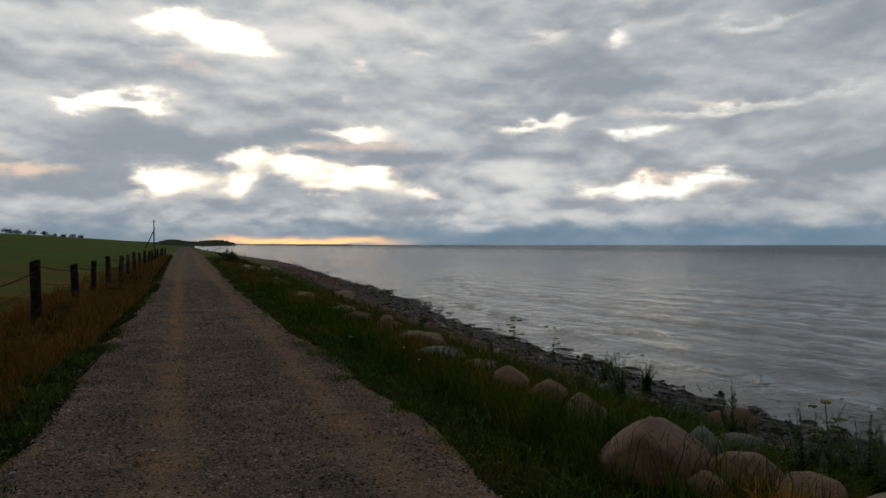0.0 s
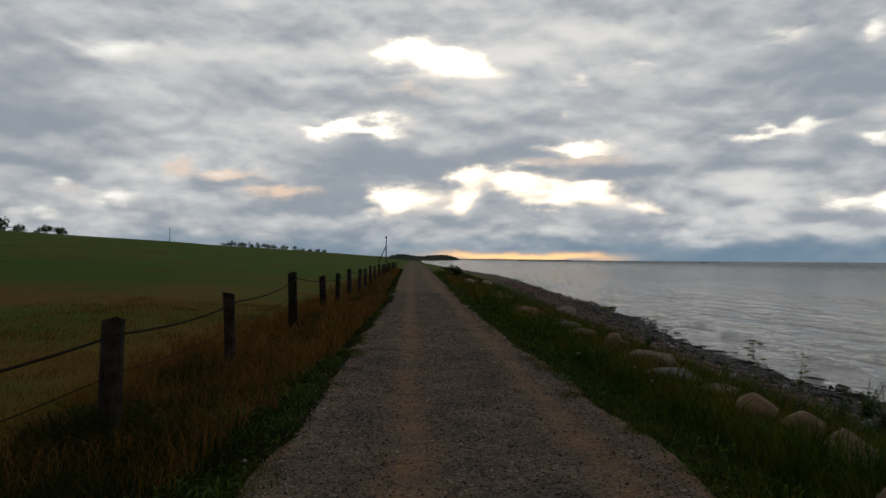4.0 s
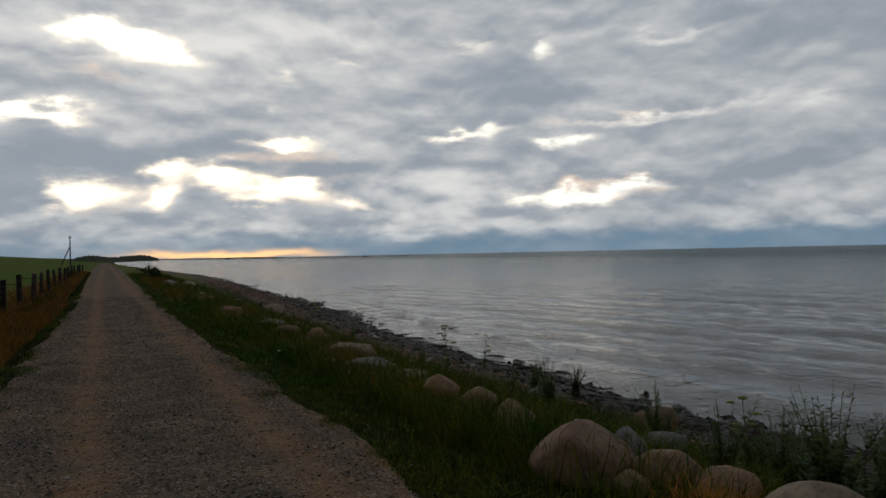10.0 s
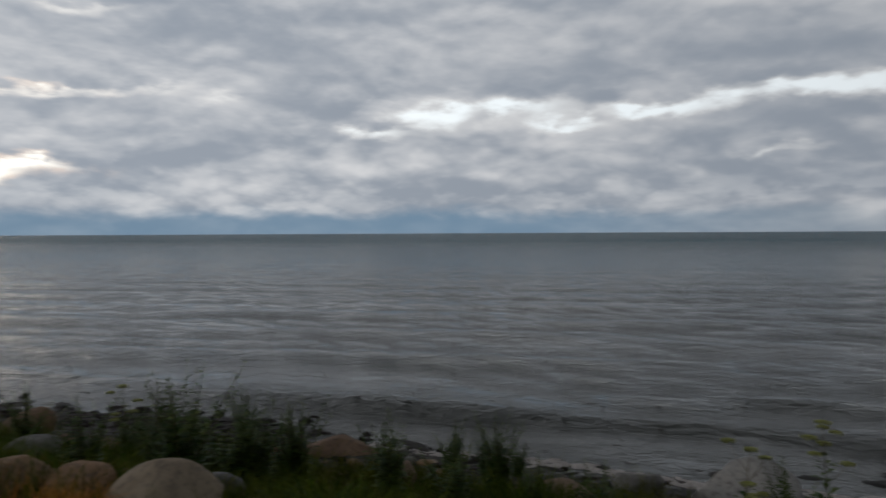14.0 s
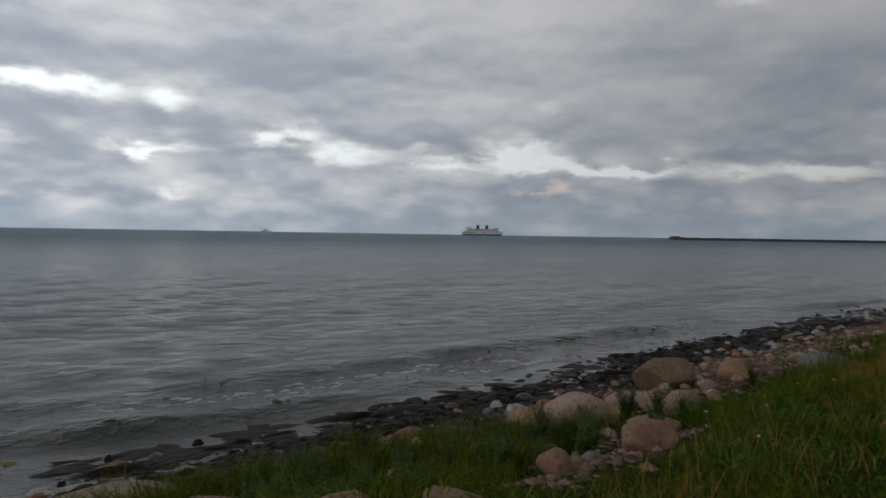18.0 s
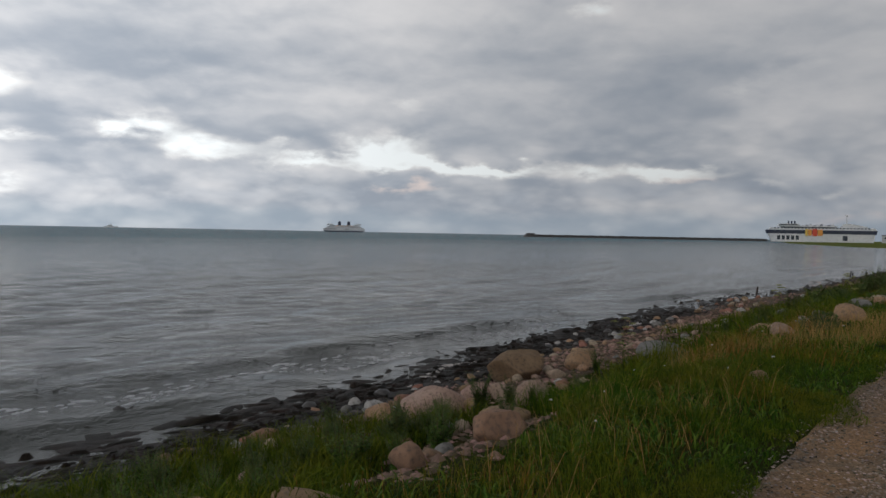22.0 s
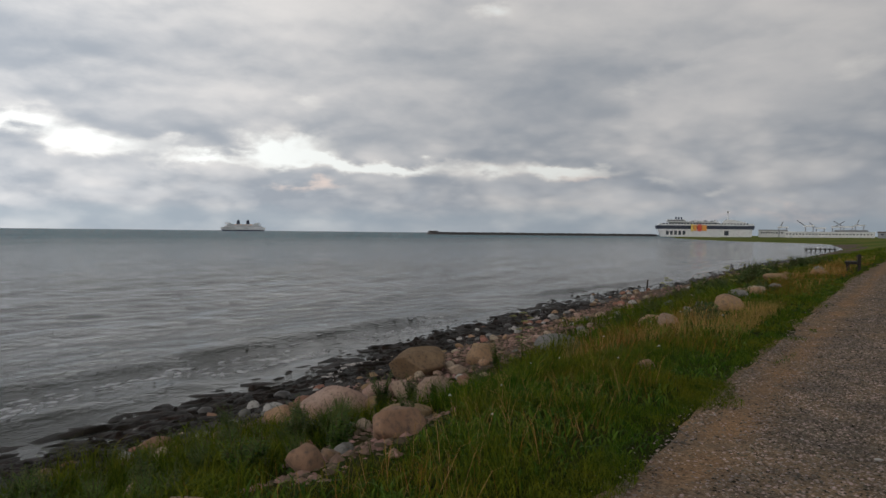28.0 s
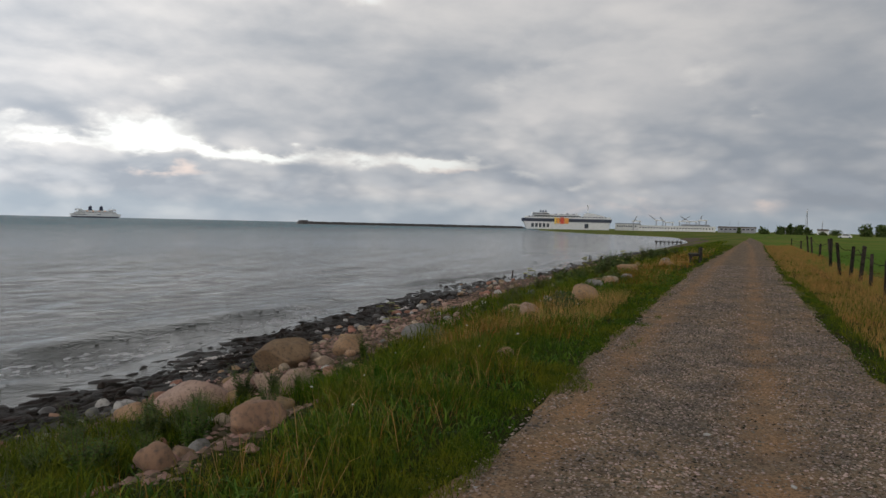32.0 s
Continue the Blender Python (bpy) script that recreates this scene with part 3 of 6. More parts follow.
def gravel_material():
    """Packed gravel: grey chips between two sandy wheel tracks, drier and sandier along the edges."""
    m = surface("packed_gravel", (0.150, 0.120, 0.094), (0.250, 0.176, 0.112), 0.75, 0.95, 0.5, 60.0, c3=(0.092, 0.076, 0.064), spec=0.05, dist=0.010)
    t = m.node_tree
    p = t.nodes["Principled BSDF"]
    old = p.inputs["Base Color"].links[0].from_socket
    at = t.nodes.new("ShaderNodeAttribute")
    at.attribute_name = "track"
    n = t.nodes.new("ShaderNodeTexNoise")
    n.inputs["Scale"].default_value, n.inputs["Detail"].default_value = 1.3, 6.0
    geo = t.nodes.new("ShaderNodeNewGeometry")
    t.links.new(geo.outputs["Position"], n.inputs["Vector"])
    mul = t.nodes.new("ShaderNodeMath")
    mul.operation, mul.use_clamp = "MULTIPLY", True
    r = t.nodes.new("ShaderNodeMapRange")
    t.links.new(n.outputs["Fac"], r.inputs[0])
    r.inputs[1].default_value, r.inputs[2].default_value, r.inputs[3].default_value, r.inputs[4].default_value = 0.36, 0.62, 0.12, 0.95
    t.links.new(at.outputs["Fac"], mul.inputs[0])
    t.links.new(r.outputs[0], mul.inputs[1])
    mx = t.nodes.new("ShaderNodeMix")
    mx.data_type = "RGBA"
    t.links.new(mul.outputs[0], mx.inputs[0])
    t.links.new(old, mx.inputs[6])
    mx.inputs[7].default_value = (0.300, 0.180, 0.098, 1)
    grain = t.nodes.new("ShaderNodeTexVoronoi")
    grain.inputs["Scale"].default_value = 62.0
    t.links.new(geo.outputs["Position"], grain.inputs["Vector"])
    gray = t.nodes.new("ShaderNodeSeparateColor")
    t.links.new(grain.outputs["Color"], gray.inputs[0])
    hs = t.nodes.new("ShaderNodeHueSaturation")
    t.links.new(ramp_to(t, gray.outputs[0], 0.62, 1.42), hs.inputs["Value"])
    t.links.new(mx.outputs[2], hs.inputs["Color"])
    t.links.new(hs.outputs[0], p.inputs["Base Color"])
    return m


M_GRAVEL = gravel_material()


def water_material():
    m = bpy.data.materials.new("sea_water")
    m.use_nodes = True
    t = m.node_tree
    p = t.nodes["Principled BSDF"]
    geo = t.nodes.new("ShaderNodeNewGeometry")

    def nz(scale, detail, sx, sy, turn):
        mp = t.nodes.new("ShaderNodeMapping")
        mp.inputs["Scale"].default_value = (sx, sy, 1)
        mp.inputs["Rotation"].default_value = (0, 0, radians(turn))
        t.links.new(geo.outputs["Position"], mp.inputs[0])
        n = t.nodes.new("ShaderNodeTexNoise")
        n.inputs["Scale"].default_value, n.inputs["Detail"].default_value, n.inputs["Roughness"].default_value = scale, detail, 0.6
        n.inputs["Distortion"].default_value = 0.4
        t.links.new(mp.outputs[0], n.inputs["Vector"])
        return n.outputs["Fac"]

    patch = t.nodes.new("ShaderNodeMix")
    patch.data_type = "RGBA"
    streak = nz(0.035, 6, 1, 0.22, 8)
    t.links.new(streak, patch.inputs[0])
    patch.inputs[6].default_value, patch.inputs[7].default_value = (0.046, 0.054, 0.050, 1), (0.085, 0.084, 0.074, 1)
    wide_ = nz(0.0045, 5, 1, 0.2, 4)                  # broad streaks of wind far out, put into the base colour
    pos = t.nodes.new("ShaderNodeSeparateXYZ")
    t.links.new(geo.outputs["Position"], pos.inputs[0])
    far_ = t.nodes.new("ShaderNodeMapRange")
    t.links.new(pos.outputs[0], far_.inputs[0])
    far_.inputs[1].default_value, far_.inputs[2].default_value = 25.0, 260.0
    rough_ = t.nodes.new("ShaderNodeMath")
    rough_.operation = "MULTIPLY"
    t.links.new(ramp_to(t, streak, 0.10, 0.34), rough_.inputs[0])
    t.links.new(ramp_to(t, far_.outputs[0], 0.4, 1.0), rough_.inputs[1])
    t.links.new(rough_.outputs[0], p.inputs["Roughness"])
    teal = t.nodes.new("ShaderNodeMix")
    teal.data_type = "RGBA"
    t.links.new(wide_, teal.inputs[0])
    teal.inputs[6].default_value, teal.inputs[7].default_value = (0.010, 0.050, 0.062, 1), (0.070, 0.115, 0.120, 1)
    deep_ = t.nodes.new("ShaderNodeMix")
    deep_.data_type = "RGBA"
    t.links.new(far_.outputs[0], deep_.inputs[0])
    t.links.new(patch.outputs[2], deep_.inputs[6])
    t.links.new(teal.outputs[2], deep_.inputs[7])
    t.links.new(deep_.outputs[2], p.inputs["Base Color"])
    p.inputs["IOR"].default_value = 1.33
    body_ = t.nodes.new("ShaderNodeBsdfDiffuse")        # light from steep far waves put in as teal diffuse, dimming the sky's reflection
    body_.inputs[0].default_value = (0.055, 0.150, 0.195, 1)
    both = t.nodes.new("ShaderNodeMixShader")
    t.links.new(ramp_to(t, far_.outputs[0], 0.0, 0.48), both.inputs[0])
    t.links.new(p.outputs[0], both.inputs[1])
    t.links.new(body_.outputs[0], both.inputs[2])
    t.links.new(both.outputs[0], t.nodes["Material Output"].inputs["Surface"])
    b0, b1, b2 = t.nodes.new("ShaderNodeBump"), t.nodes.new("ShaderNodeBump"), t.nodes.new("ShaderNodeBump")
    b0.inputs["Distance"].default_value = 5.0
    t.links.new(nz(0.14, 5, 1.0, 0.42, 6), b0.inputs["Height"])
    t.links.new(b0.outputs[0], b1.inputs["Normal"])
    b1.inputs["Strength"].default_value, b1.inputs["Distance"].default_value = 1.0, 1.35
    b2.inputs["Strength"].default_value, b2.inputs["Distance"].default_value = 1.0, 0.22
    t.links.new(nz(1.30, 5, 1.0, 0.55, 12), b1.inputs["Height"])
    t.links.new(nz(5.5, 6, 1.0, 0.55, -8), b2.inputs["Height"])
    sx = t.nodes.new("ShaderNodeSeparateXYZ")
    t.links.new(geo.outputs["Position"], sx.inputs[0])
    open_ = t.nodes.new("ShaderNodeMath")             # the sea is livelier away from the harbour too
    open_.operation = "MAXIMUM"
    t.links.new(sx.outputs[0], open_.inputs[0])
    t.links.new(sx.outputs[1], open_.inputs[1])
    for b, lo, hi in ((b0, 0.0, 0.42), (b1, 0.18, 1.0), (b2, 0.42, 1.0)):      # calmer in the lee of the shore
        r = t.nodes.new("ShaderNodeMapRange")
        t.links.new(open_.outputs[0], r.inputs[0])
        r.inputs[1].default_value, r.inputs[2].default_value, r.inputs[3].default_value, r.inputs[4].default_value = 11, 130, lo, hi
        if b is b2:
            ruffle = t.nodes.new("ShaderNodeMath")
            ruffle.operation = "MULTIPLY"
            sm = t.nodes.new("ShaderNodeMapRange")
            t.links.new(nz(0.22, 4, 1.0, 0.45, 10), sm.inputs[0])
            sm.inputs[1].default_value, sm.inputs[2].default_value, sm.inputs[3].default_value, sm.inputs[4].default_value = 0.40, 0.56, 0.35, 1.25
            t.links.new(r.outputs[0], ruffle.inputs[0])
            t.links.new(sm.outputs[0], ruffle.inputs[1])
            t.links.new(ruffle.outputs[0], b.inputs["Strength"])
        else:
            t.links.new(r.outputs[0], b.inputs["Strength"])
    t.links.new(b1.outputs[0], b2.inputs["Normal"])
    t.links.new(b2.outputs[0], p.inputs["Normal"])
    return m


M_WATER = water_material()

# ---------------------------------------------------------------- helpers for meshes
RNG = np.random.default_rng(7)


def lattice(x, y, seed=0):
    """Smooth value noise in the plane, 0 to 1."""
    xi, yi = np.floor(x), np.floor(y)
    fx, fy = x - xi, y - yi
    fx, fy = fx * fx * (3 - 2 * fx), fy * fy * (3 - 2 * fy)

    def h(a, b):
        v = np.sin(a * 127.1 + b * 311.7 + seed * 74.7) * 43758.5453
        return v - np.floor(v)
    return (h(xi, yi) * (1 - fx) + h(xi + 1, yi) * fx) * (1 - fy) + (h(xi, yi + 1) * (1 - fx) + h(xi + 1, yi + 1) * fx) * fy


def np_mesh(name, verts, tris, material, smooth=False):
    me = bpy.data.meshes.new(name)
    verts, tris = np.asarray(verts, dtype=np.float32), np.asarray(tris, dtype=np.int32)
    n = len(tris)
    me.vertices.add(len(verts))
    me.vertices.foreach_set("co", verts.ravel())
    me.loops.add(n * 3)
    me.loops.foreach_set("vertex_index", tris.ravel())
    me.polygons.add(n)
    me.polygons.foreach_set("loop_start", np.arange(0, n * 3, 3, dtype=np.int32))
    me.polygons.foreach_set("use_smooth", np.full(n, smooth))
    me.update(calc_edges=True)
    me.materials.append(material)
    return me


def grid_mesh(name, xs, ys, z_of, material, smooth=True):
    gx, gy = np.meshgrid(xs, ys, indexing="ij")
    v = np.stack([gx, gy, z_of(gx, gy)], -1).reshape(-1, 3)
    nx, ny = len(xs), len(ys)
    i = (np.arange(nx - 1)[:, None] * ny + np.arange(ny - 1)[None, :]).ravel()
    tris = np.concatenate([np.stack([i, i + ny, i + ny + 1], -1), np.stack([i, i + ny + 1, i + 1], -1)])
    return np_mesh(name, v, tris, material, smooth)


def part(name, bm, material, parent=None, label="", smooth=False):
    """Links a bmesh as one mesh object, under a thing or a part."""
    me = bpy.data.meshes.new(name)
    bm.to_mesh(me)
    bm.free()
    me.materials.append(material)
    if smooth:
        me.polygons.foreach_set("use_smooth", [True] * len(me.polygons))
    ob = new(name, me)
    if parent:
        ob.parent = parent
    if label:
        tagged(ob, label)
    return ob


def box(x0, x1, y0, y1, z0, z1, bevel=0.0, bm=None):
    own = bm or bmesh.new()
    r = bmesh.ops.create_cube(own, size=1)
    for v in r["verts"]:
        v.co = Vector(((x0 + x1) / 2 + v.co.x * (x1 - x0), (y0 + y1) / 2 + v.co.y * (y1 - y0), (z0 + z1) / 2 + v.co.z * (z1 - z0)))
    if bevel:
        bmesh.ops.bevel(own, geom=list({e for v in r["verts"] for e in v.link_edges}), offset=bevel, segments=2, affect="EDGES")
    return own


def tube(points, radii, sides=6, bm=None):
    """A tube along points, tapering by radii."""
    own = bm or bmesh.new()
    rings = []
    for k, (q, r) in enumerate(zip(points, radii)):
        q = Vector(q)
        a, b = Vector(points[max(k - 1, 0)]), Vector(points[min(k + 1, len(points) - 1)])
        d = (b - a).normalized()
        side = d.orthogonal().normalized() if abs(d.z) > 0.9 else d.cross(Vector((0, 0, 1))).normalized()
        up_ = d.cross(side)
        rings.append([own.verts.new(q + (side * math.cos(2 * math.pi * j / sides) + up_ * math.sin(2 * math.pi * j / sides)) * r) for j in range(sides)])
    for r0, r1 in zip(rings, rings[1:]):
        for j in range(sides):
            own.faces.new((r0[j], r0[(j + 1) % sides], r1[(j + 1) % sides], r1[j]))
    own.faces.new(rings[0][::-1])
    own.faces.new(rings[-1])
    return own


def prism(outline, y0, y1, bm=None):
    """A closed outline in x and z, drawn out along y."""
    own = bm or bmesh.new()
    a = [own.verts.new((x, y0, z)) for x, z in outline]
    b = [own.verts.new((x, y1, z)) for x, z in outline]
    n = len(outline)
    own.faces.new(a)
    own.faces.new(b[::-1])
    for k in range(n):
        own.faces.new((a[k], b[k], b[(k + 1) % n], a[(k + 1) % n]))
    bmesh.ops.recalc_face_normals(own, faces=own.faces[:])
    return own


def thing(name, label, category, at=(0, 0, 0), rz=0.0, group="", kind=""):
    ob = new(name)
    ob.matrix_world = pose(*at, 0, 0, rz)
    return tagged(ob, label, category, group, kind)


# ---------------------------------------------------------------- lie of the land
SEA = -1.6


def edge_r(y):
    return np.interp(y, [-420, -155, -80, -30, -3, 3, 9, 28, 60, 120, 400], [-9.5, -2.1, 0.2, 1.68, 1.76, 2.08, 2.0, 1.78, 1.95, 2.3, 1.5])


def edge_l(y):
    return np.interp(y, [-420, -155, -64, -30, -16, -8, 2, 14, 28, 60, 160, 400], [-12.0, -4.6, -2.2, -1.52, -1.42, -1.34, -1.12, -1.06, -0.85, -1.2, -2.1, -2.4])


def rut_mid(y):
    return np.interp(y, [-80, -12, 4, 60], [-0.6, 0.55, 0.74, 0.5])


def shore(y):
    return np.interp(y, [-4500, -1114, -554, -422, -360, -339, -313, -200, -120, -70, -47, -37, -27, -14, -6, 4, 30, 54, 89, 150, 260, 500, 700, 900, 1500, 1600, 4500],
                     [900, 326, 151, 91, 52, 36, 24.8, 12.5, 12.5, 13.3, 12.6, 13.4, 12.2, 10.9, 10.0, 10.0, 10.8, 13.3, 15.1, 17.2, 14, 8, -40, -90, -90, -60, -40])


def bank(x, y):
    u, s = x - edge_r(y), np.maximum(shore(y) - edge_r(y), 4.0)
    return np.interp(u / (s / 9.2), [0, 1.0, 1.9, 2.6, 3.6, 5.2, 7.4, 8.5, 9.2, 30], [0, -0.02, -0.10, -0.30, -0.72, -1.08, -1.42, -1.61, -1.72, -3.6])


def smooth01(v):
    v = np.clip(v, 0, 1)
    return v * v * (3 - 2 * v)


def land(x, y):
    """Height of the ground."""
    v = edge_l(y) - x
    hill = 11.0 * np.clip((-x - 5) / 150, 0, 1) ** 0.92 * smooth01((y + 120) / 260) * (1 - 0.5 * smooth01((-x - 200) / 700))
    left = np.interp(v, [0, 0.6, 1.6, 3.0], [0, -0.05, -0.10, 0.0]) + hill
    left += (lattice(x * 0.02, y * 0.02, 5) - 0.5) * 1.6 * smooth01((v - 15) / 60)
    z = np.where(v > 0, left, np.where(x > edge_r(y), bank(x, y), 0.0))
    rough = (lattice(x * 1.7, y * 1.7, 1) - 0.5) * 0.07 + (lattice(x * 0.5, y * 0.5, 2) - 0.5) * 0.08
    off = smooth01(np.maximum(v, x - edge_r(y)) / 0.6)
    z = z + rough * off
    # the coast far ahead turns away round a bay
    far = smooth01((y - 620) / 100) * smooth01((x - shore(y)) / 40 + 0.5) * (x < 60)
    return z * (1 - far) + np.minimum(z, -2.6) * far


def spread(lo, hi, step, out_lo, out_hi, ratio=1.13):
    a = list(np.arange(lo, hi + step / 2, step))
    d = step
    while a[-1] < out_hi:
        d *= ratio
        a.append(a[-1] + d)
    d, b = step, [a[0]]
    while b[-1] > out_lo:
        d *= ratio
        b.append(b[-1] - d)
    return np.array(b[:0:-1] + a)


def ground_z(x, y):
    on_path = (x > edge_l(y) + 0.12) & (x < edge_r(y) - 0.12)
    return land(x, y) - 0.04 * on_path


ground = new("ground", grid_mesh("ground", spread(-6, 13, 0.16, -4600, 4600, 1.10), spread(-22, 32, 0.3, -4600, 4600, 1.08), ground_z, M_TURF))
tagged(ground, "grassy coastal ground with worn turf sloping to the sea", "ground", kind="structure")
field = new("field", grid_mesh("field", -spread(3.2, 12, 0.4, 3.2, 900, 1.10)[::-1], spread(-30, 60, 1.0, -560, 1500, 1.10), lambda x, y: land(x, y) + 0.03 - 0.2 * (x > -3.5), M_PASTURE))
tagged(field, "green pasture with browned patches rising to a low ridge", "field", kind="structure")

# gravel path with ragged edges and two wheel tracks
py = spread(-24, 26, 0.16, -420, 420, 1.06)
pc = np.linspace(0, 1, 34)
PY, PC = np.meshgrid(py, pc, indexing="ij")
rag = 0.34 * (lattice(PY * 0.7, PC * 0 + 3, 11) - 0.5) + 0.10 * (lattice(PY * 3.3, PC * 0 + 5, 12) - 0.5)
rag2 = 0.34 * (lattice(PY * 0.6, PC * 0 + 9, 13) - 0.5) + 0.10 * (lattice(PY * 3.1, PC * 0 + 1, 14) - 0.5)
L_, R_ = edge_l(PY) - 0.10 + rag, edge_r(PY) + 0.10 + rag2
PX = L_ + (R_ - L_) * PC
mid = rut_mid(PY)
trk = np.exp(-((np.abs(PX - mid) - 0.76) / 0.26) ** 2)
PZ = 0.014 - 0.016 * trk + 0.012 * (lattice(PX * 6, PY * 6, 4) - 0.5) + land(PX, PY) * (np.abs(PC - 0.5) > 0.46)
PZ[:, 0] -= 0.05
PZ[:, -1] -= 0.05
n_r, n_c = PX.shape
i = (np.arange(n_r - 1)[:, None] * n_c + np.arange(n_c - 1)[None, :]).ravel()
path_me = np_mesh("gravel_path", np.stack([PX, PY, PZ], -1).reshape(-1, 3), np.concatenate([np.stack([i, i + 1, i + n_c + 1], -1), np.stack([i, i + n_c + 1, i + n_c], -1)]), M_GRAVEL, True)
edge_sand = np.clip(1 - np.minimum(PX - L_, R_ - PX) / 0.45, 0, 1) * 0.8
path_me.attributes.new("track", "FLOAT", "POINT").data.foreach_set("value", np.maximum(trk, edge_sand).ravel().astype(np.float32))
gravel_path = tagged(new("gravel_path", path_me), "grey gravel track with two sandy wheel ruts and ragged edges", "path", kind="structure")

# shingle along the water
by = spread(-40, 45, 0.3, -280, 420, 1.08)
bc = np.linspace(0, 1, 30)
BY, BC = np.meshgrid(by, bc, indexing="ij")
B0 = edge_r(BY) + (shore(BY) - edge_r(BY)) * (0.62 + 0.10 * (lattice(BY * 0.8, BC * 0, 21) - 0.5) * 2)
BX = B0 + (shore(BY) + 2.2 - B0) * BC
BZ = land(BX, BY) + 0.025 + 0.04 * (lattice(BX * 3, BY * 3, 22) - 0.5)
BZ[:, 0] -= 0.12
n_r, n_c = BX.shape
i = (np.arange(n_r - 1)[:, None] * n_c + np.arange(n_c - 1)[None, :]).ravel()
beach = new("beach", np_mesh("beach", np.stack([BX, BY, BZ], -1).reshape(-1, 3), np.concatenate([np.stack([i, i + 1, i + n_c + 1], -1), np.stack([i, i + n_c + 1, i + n_c], -1)]), M_SHINGLE, True))
beach.data.attributes.new("wet", "FLOAT", "POINT").data.foreach_set("value", smooth01((BX - shore(BY) + 1.9 + 0.8 * (lattice(BX * 0.9, BY * 0.6, 23) - 0.5)) / 0.9).ravel().astype(np.float32))
tagged(beach, "narrow beach of mixed brown and grey shingle", "beach", kind="structure")


def sea_z(x, y):
    """Low swell running in to the shore, short chop on it, one wave standing up before it breaks."""
    s = x - shore(y)
    bend = 2.5 * lattice(x * 0.03, y * 0.05, 31)
    near = np.exp(-np.maximum(s, 0) / 90.0) * np.exp(-np.maximum(np.abs(y) - 60, 0) / 60.0)
    group = 0.3 + 0.9 * lattice(x * 0.06, y * 0.035, 32)
    z = 0.050 * np.sin(2 * np.pi * (s / 5.3 + bend)) * group
    z += 0.026 * np.sin(2 * np.pi * (s * 0.9 + y * 0.28) / 2.3 + 6 * lattice(x * 0.2, y * 0.11, 33))
    z += 0.014 * np.sin(2 * np.pi * (s * 0.8 - y * 0.45) / 1.25 + 8 * lattice(x * 0.3, y * 0.22, 34))
    z += 0.05 * (lattice(x * 0.9, y * 0.35, 35) - 0.5) + 0.025 * (lattice(x * 2.1, y * 0.9, 36) - 0.5)
    crest = 2.3 + 1.5 * (lattice(x * 0, y * 0.09, 37) - 0.5)
    w = (s - crest)
    z += 0.16 * np.exp(-(np.where(w < 0, w / 0.28, w / 0.75)) ** 2) * smooth01(lattice(x * 0, y * 0.07 + 3, 38) * 2.2 - 0.5) * near
    w = s - (4.7 + 1.2 * (lattice(x * 0, y * 0.10 + 8, 39) - 0.5) + 0.04 * y)      # the next swell behind it
    z += 0.15 * np.exp(-(np.where(w < 0, w / 0.42, w / 1.2)) ** 2) * smooth01((y + 26) / 8) * smooth01((2 - y) / 5) * near
    calm = smooth01(s / 2.0)
    return SEA + z * near * (0.35 + 0.65 * calm)


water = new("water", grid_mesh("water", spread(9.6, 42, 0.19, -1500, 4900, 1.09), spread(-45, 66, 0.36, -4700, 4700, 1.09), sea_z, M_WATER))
tagged(water, "grey-green sea with low swell lapping at the shore", "sea", kind="structure")

# ---------------------------------------------------------------- boulders


def stone_mesh(name, seed, material, subdiv=4, blocky=0.5):
    """A rounded boulder about one metre across: lumps, a few flat faces, fine pits."""
    bm = bmesh.new()
    bmesh.ops.create_icosphere(bm, subdivisions=subdiv, radius=0.5)
    rr = random.Random(seed)
    cuts = [(Vector((rr.uniform(-1, 1), rr.uniform(-1, 1), rr.uniform(-0.6, 1))).normalized(), rr.uniform(0.27, 0.42)) for _ in range(int(6 + 8 * blocky))]
    off = Vector((seed * 3.1, seed * 1.7, seed * 0.9))
    for v in bm.verts:
        c = v.co.copy()
        c *= 1 + 0.30 * noise.noise(c * 1.8 + off) + 0.11 * noise.noise(c * 4.5 + off)
        for n, d in cuts:
            over = c.dot(n) - d
            if over > 0:
                c -= n * over * min(0.55 + 0.38 * blocky, 0.95)
        c *= 1 + 0.030 * noise.noise(c * 11 + off) + 0.012 * noise.noise(c * 27 + off)
        v.co = c
    lo = [min(v.co[k] for v in bm.verts) for k in range(3)]
    hi = [max(v.co[k] for v in bm.verts) for k in range(3)]
    for v in bm.verts:
        for k in range(3):
            v.co[k] = (v.co[k] - (lo[k] + hi[k]) / 2) / (hi[k] - lo[k])
    me = bpy.data.meshes.new(name)
    bm.to_mesh(me)
    bm.free()
    me.materials.append(material)
    me.polygons.foreach_set("use_smooth", [True] * len(me.polygons))
    return me


STONE_WORDS = {"tan": "rounded tan boulder", "pale": "pale sandy boulder", "white": "whitish speckled granite block", "pink": "pinkish granite boulder", "brown": "brown weathered boulder",
               "red": "reddish stone", "grey": "grey lichen-flecked boulder", "slate": "wet dark stone"}
N_BOULDER = [0]


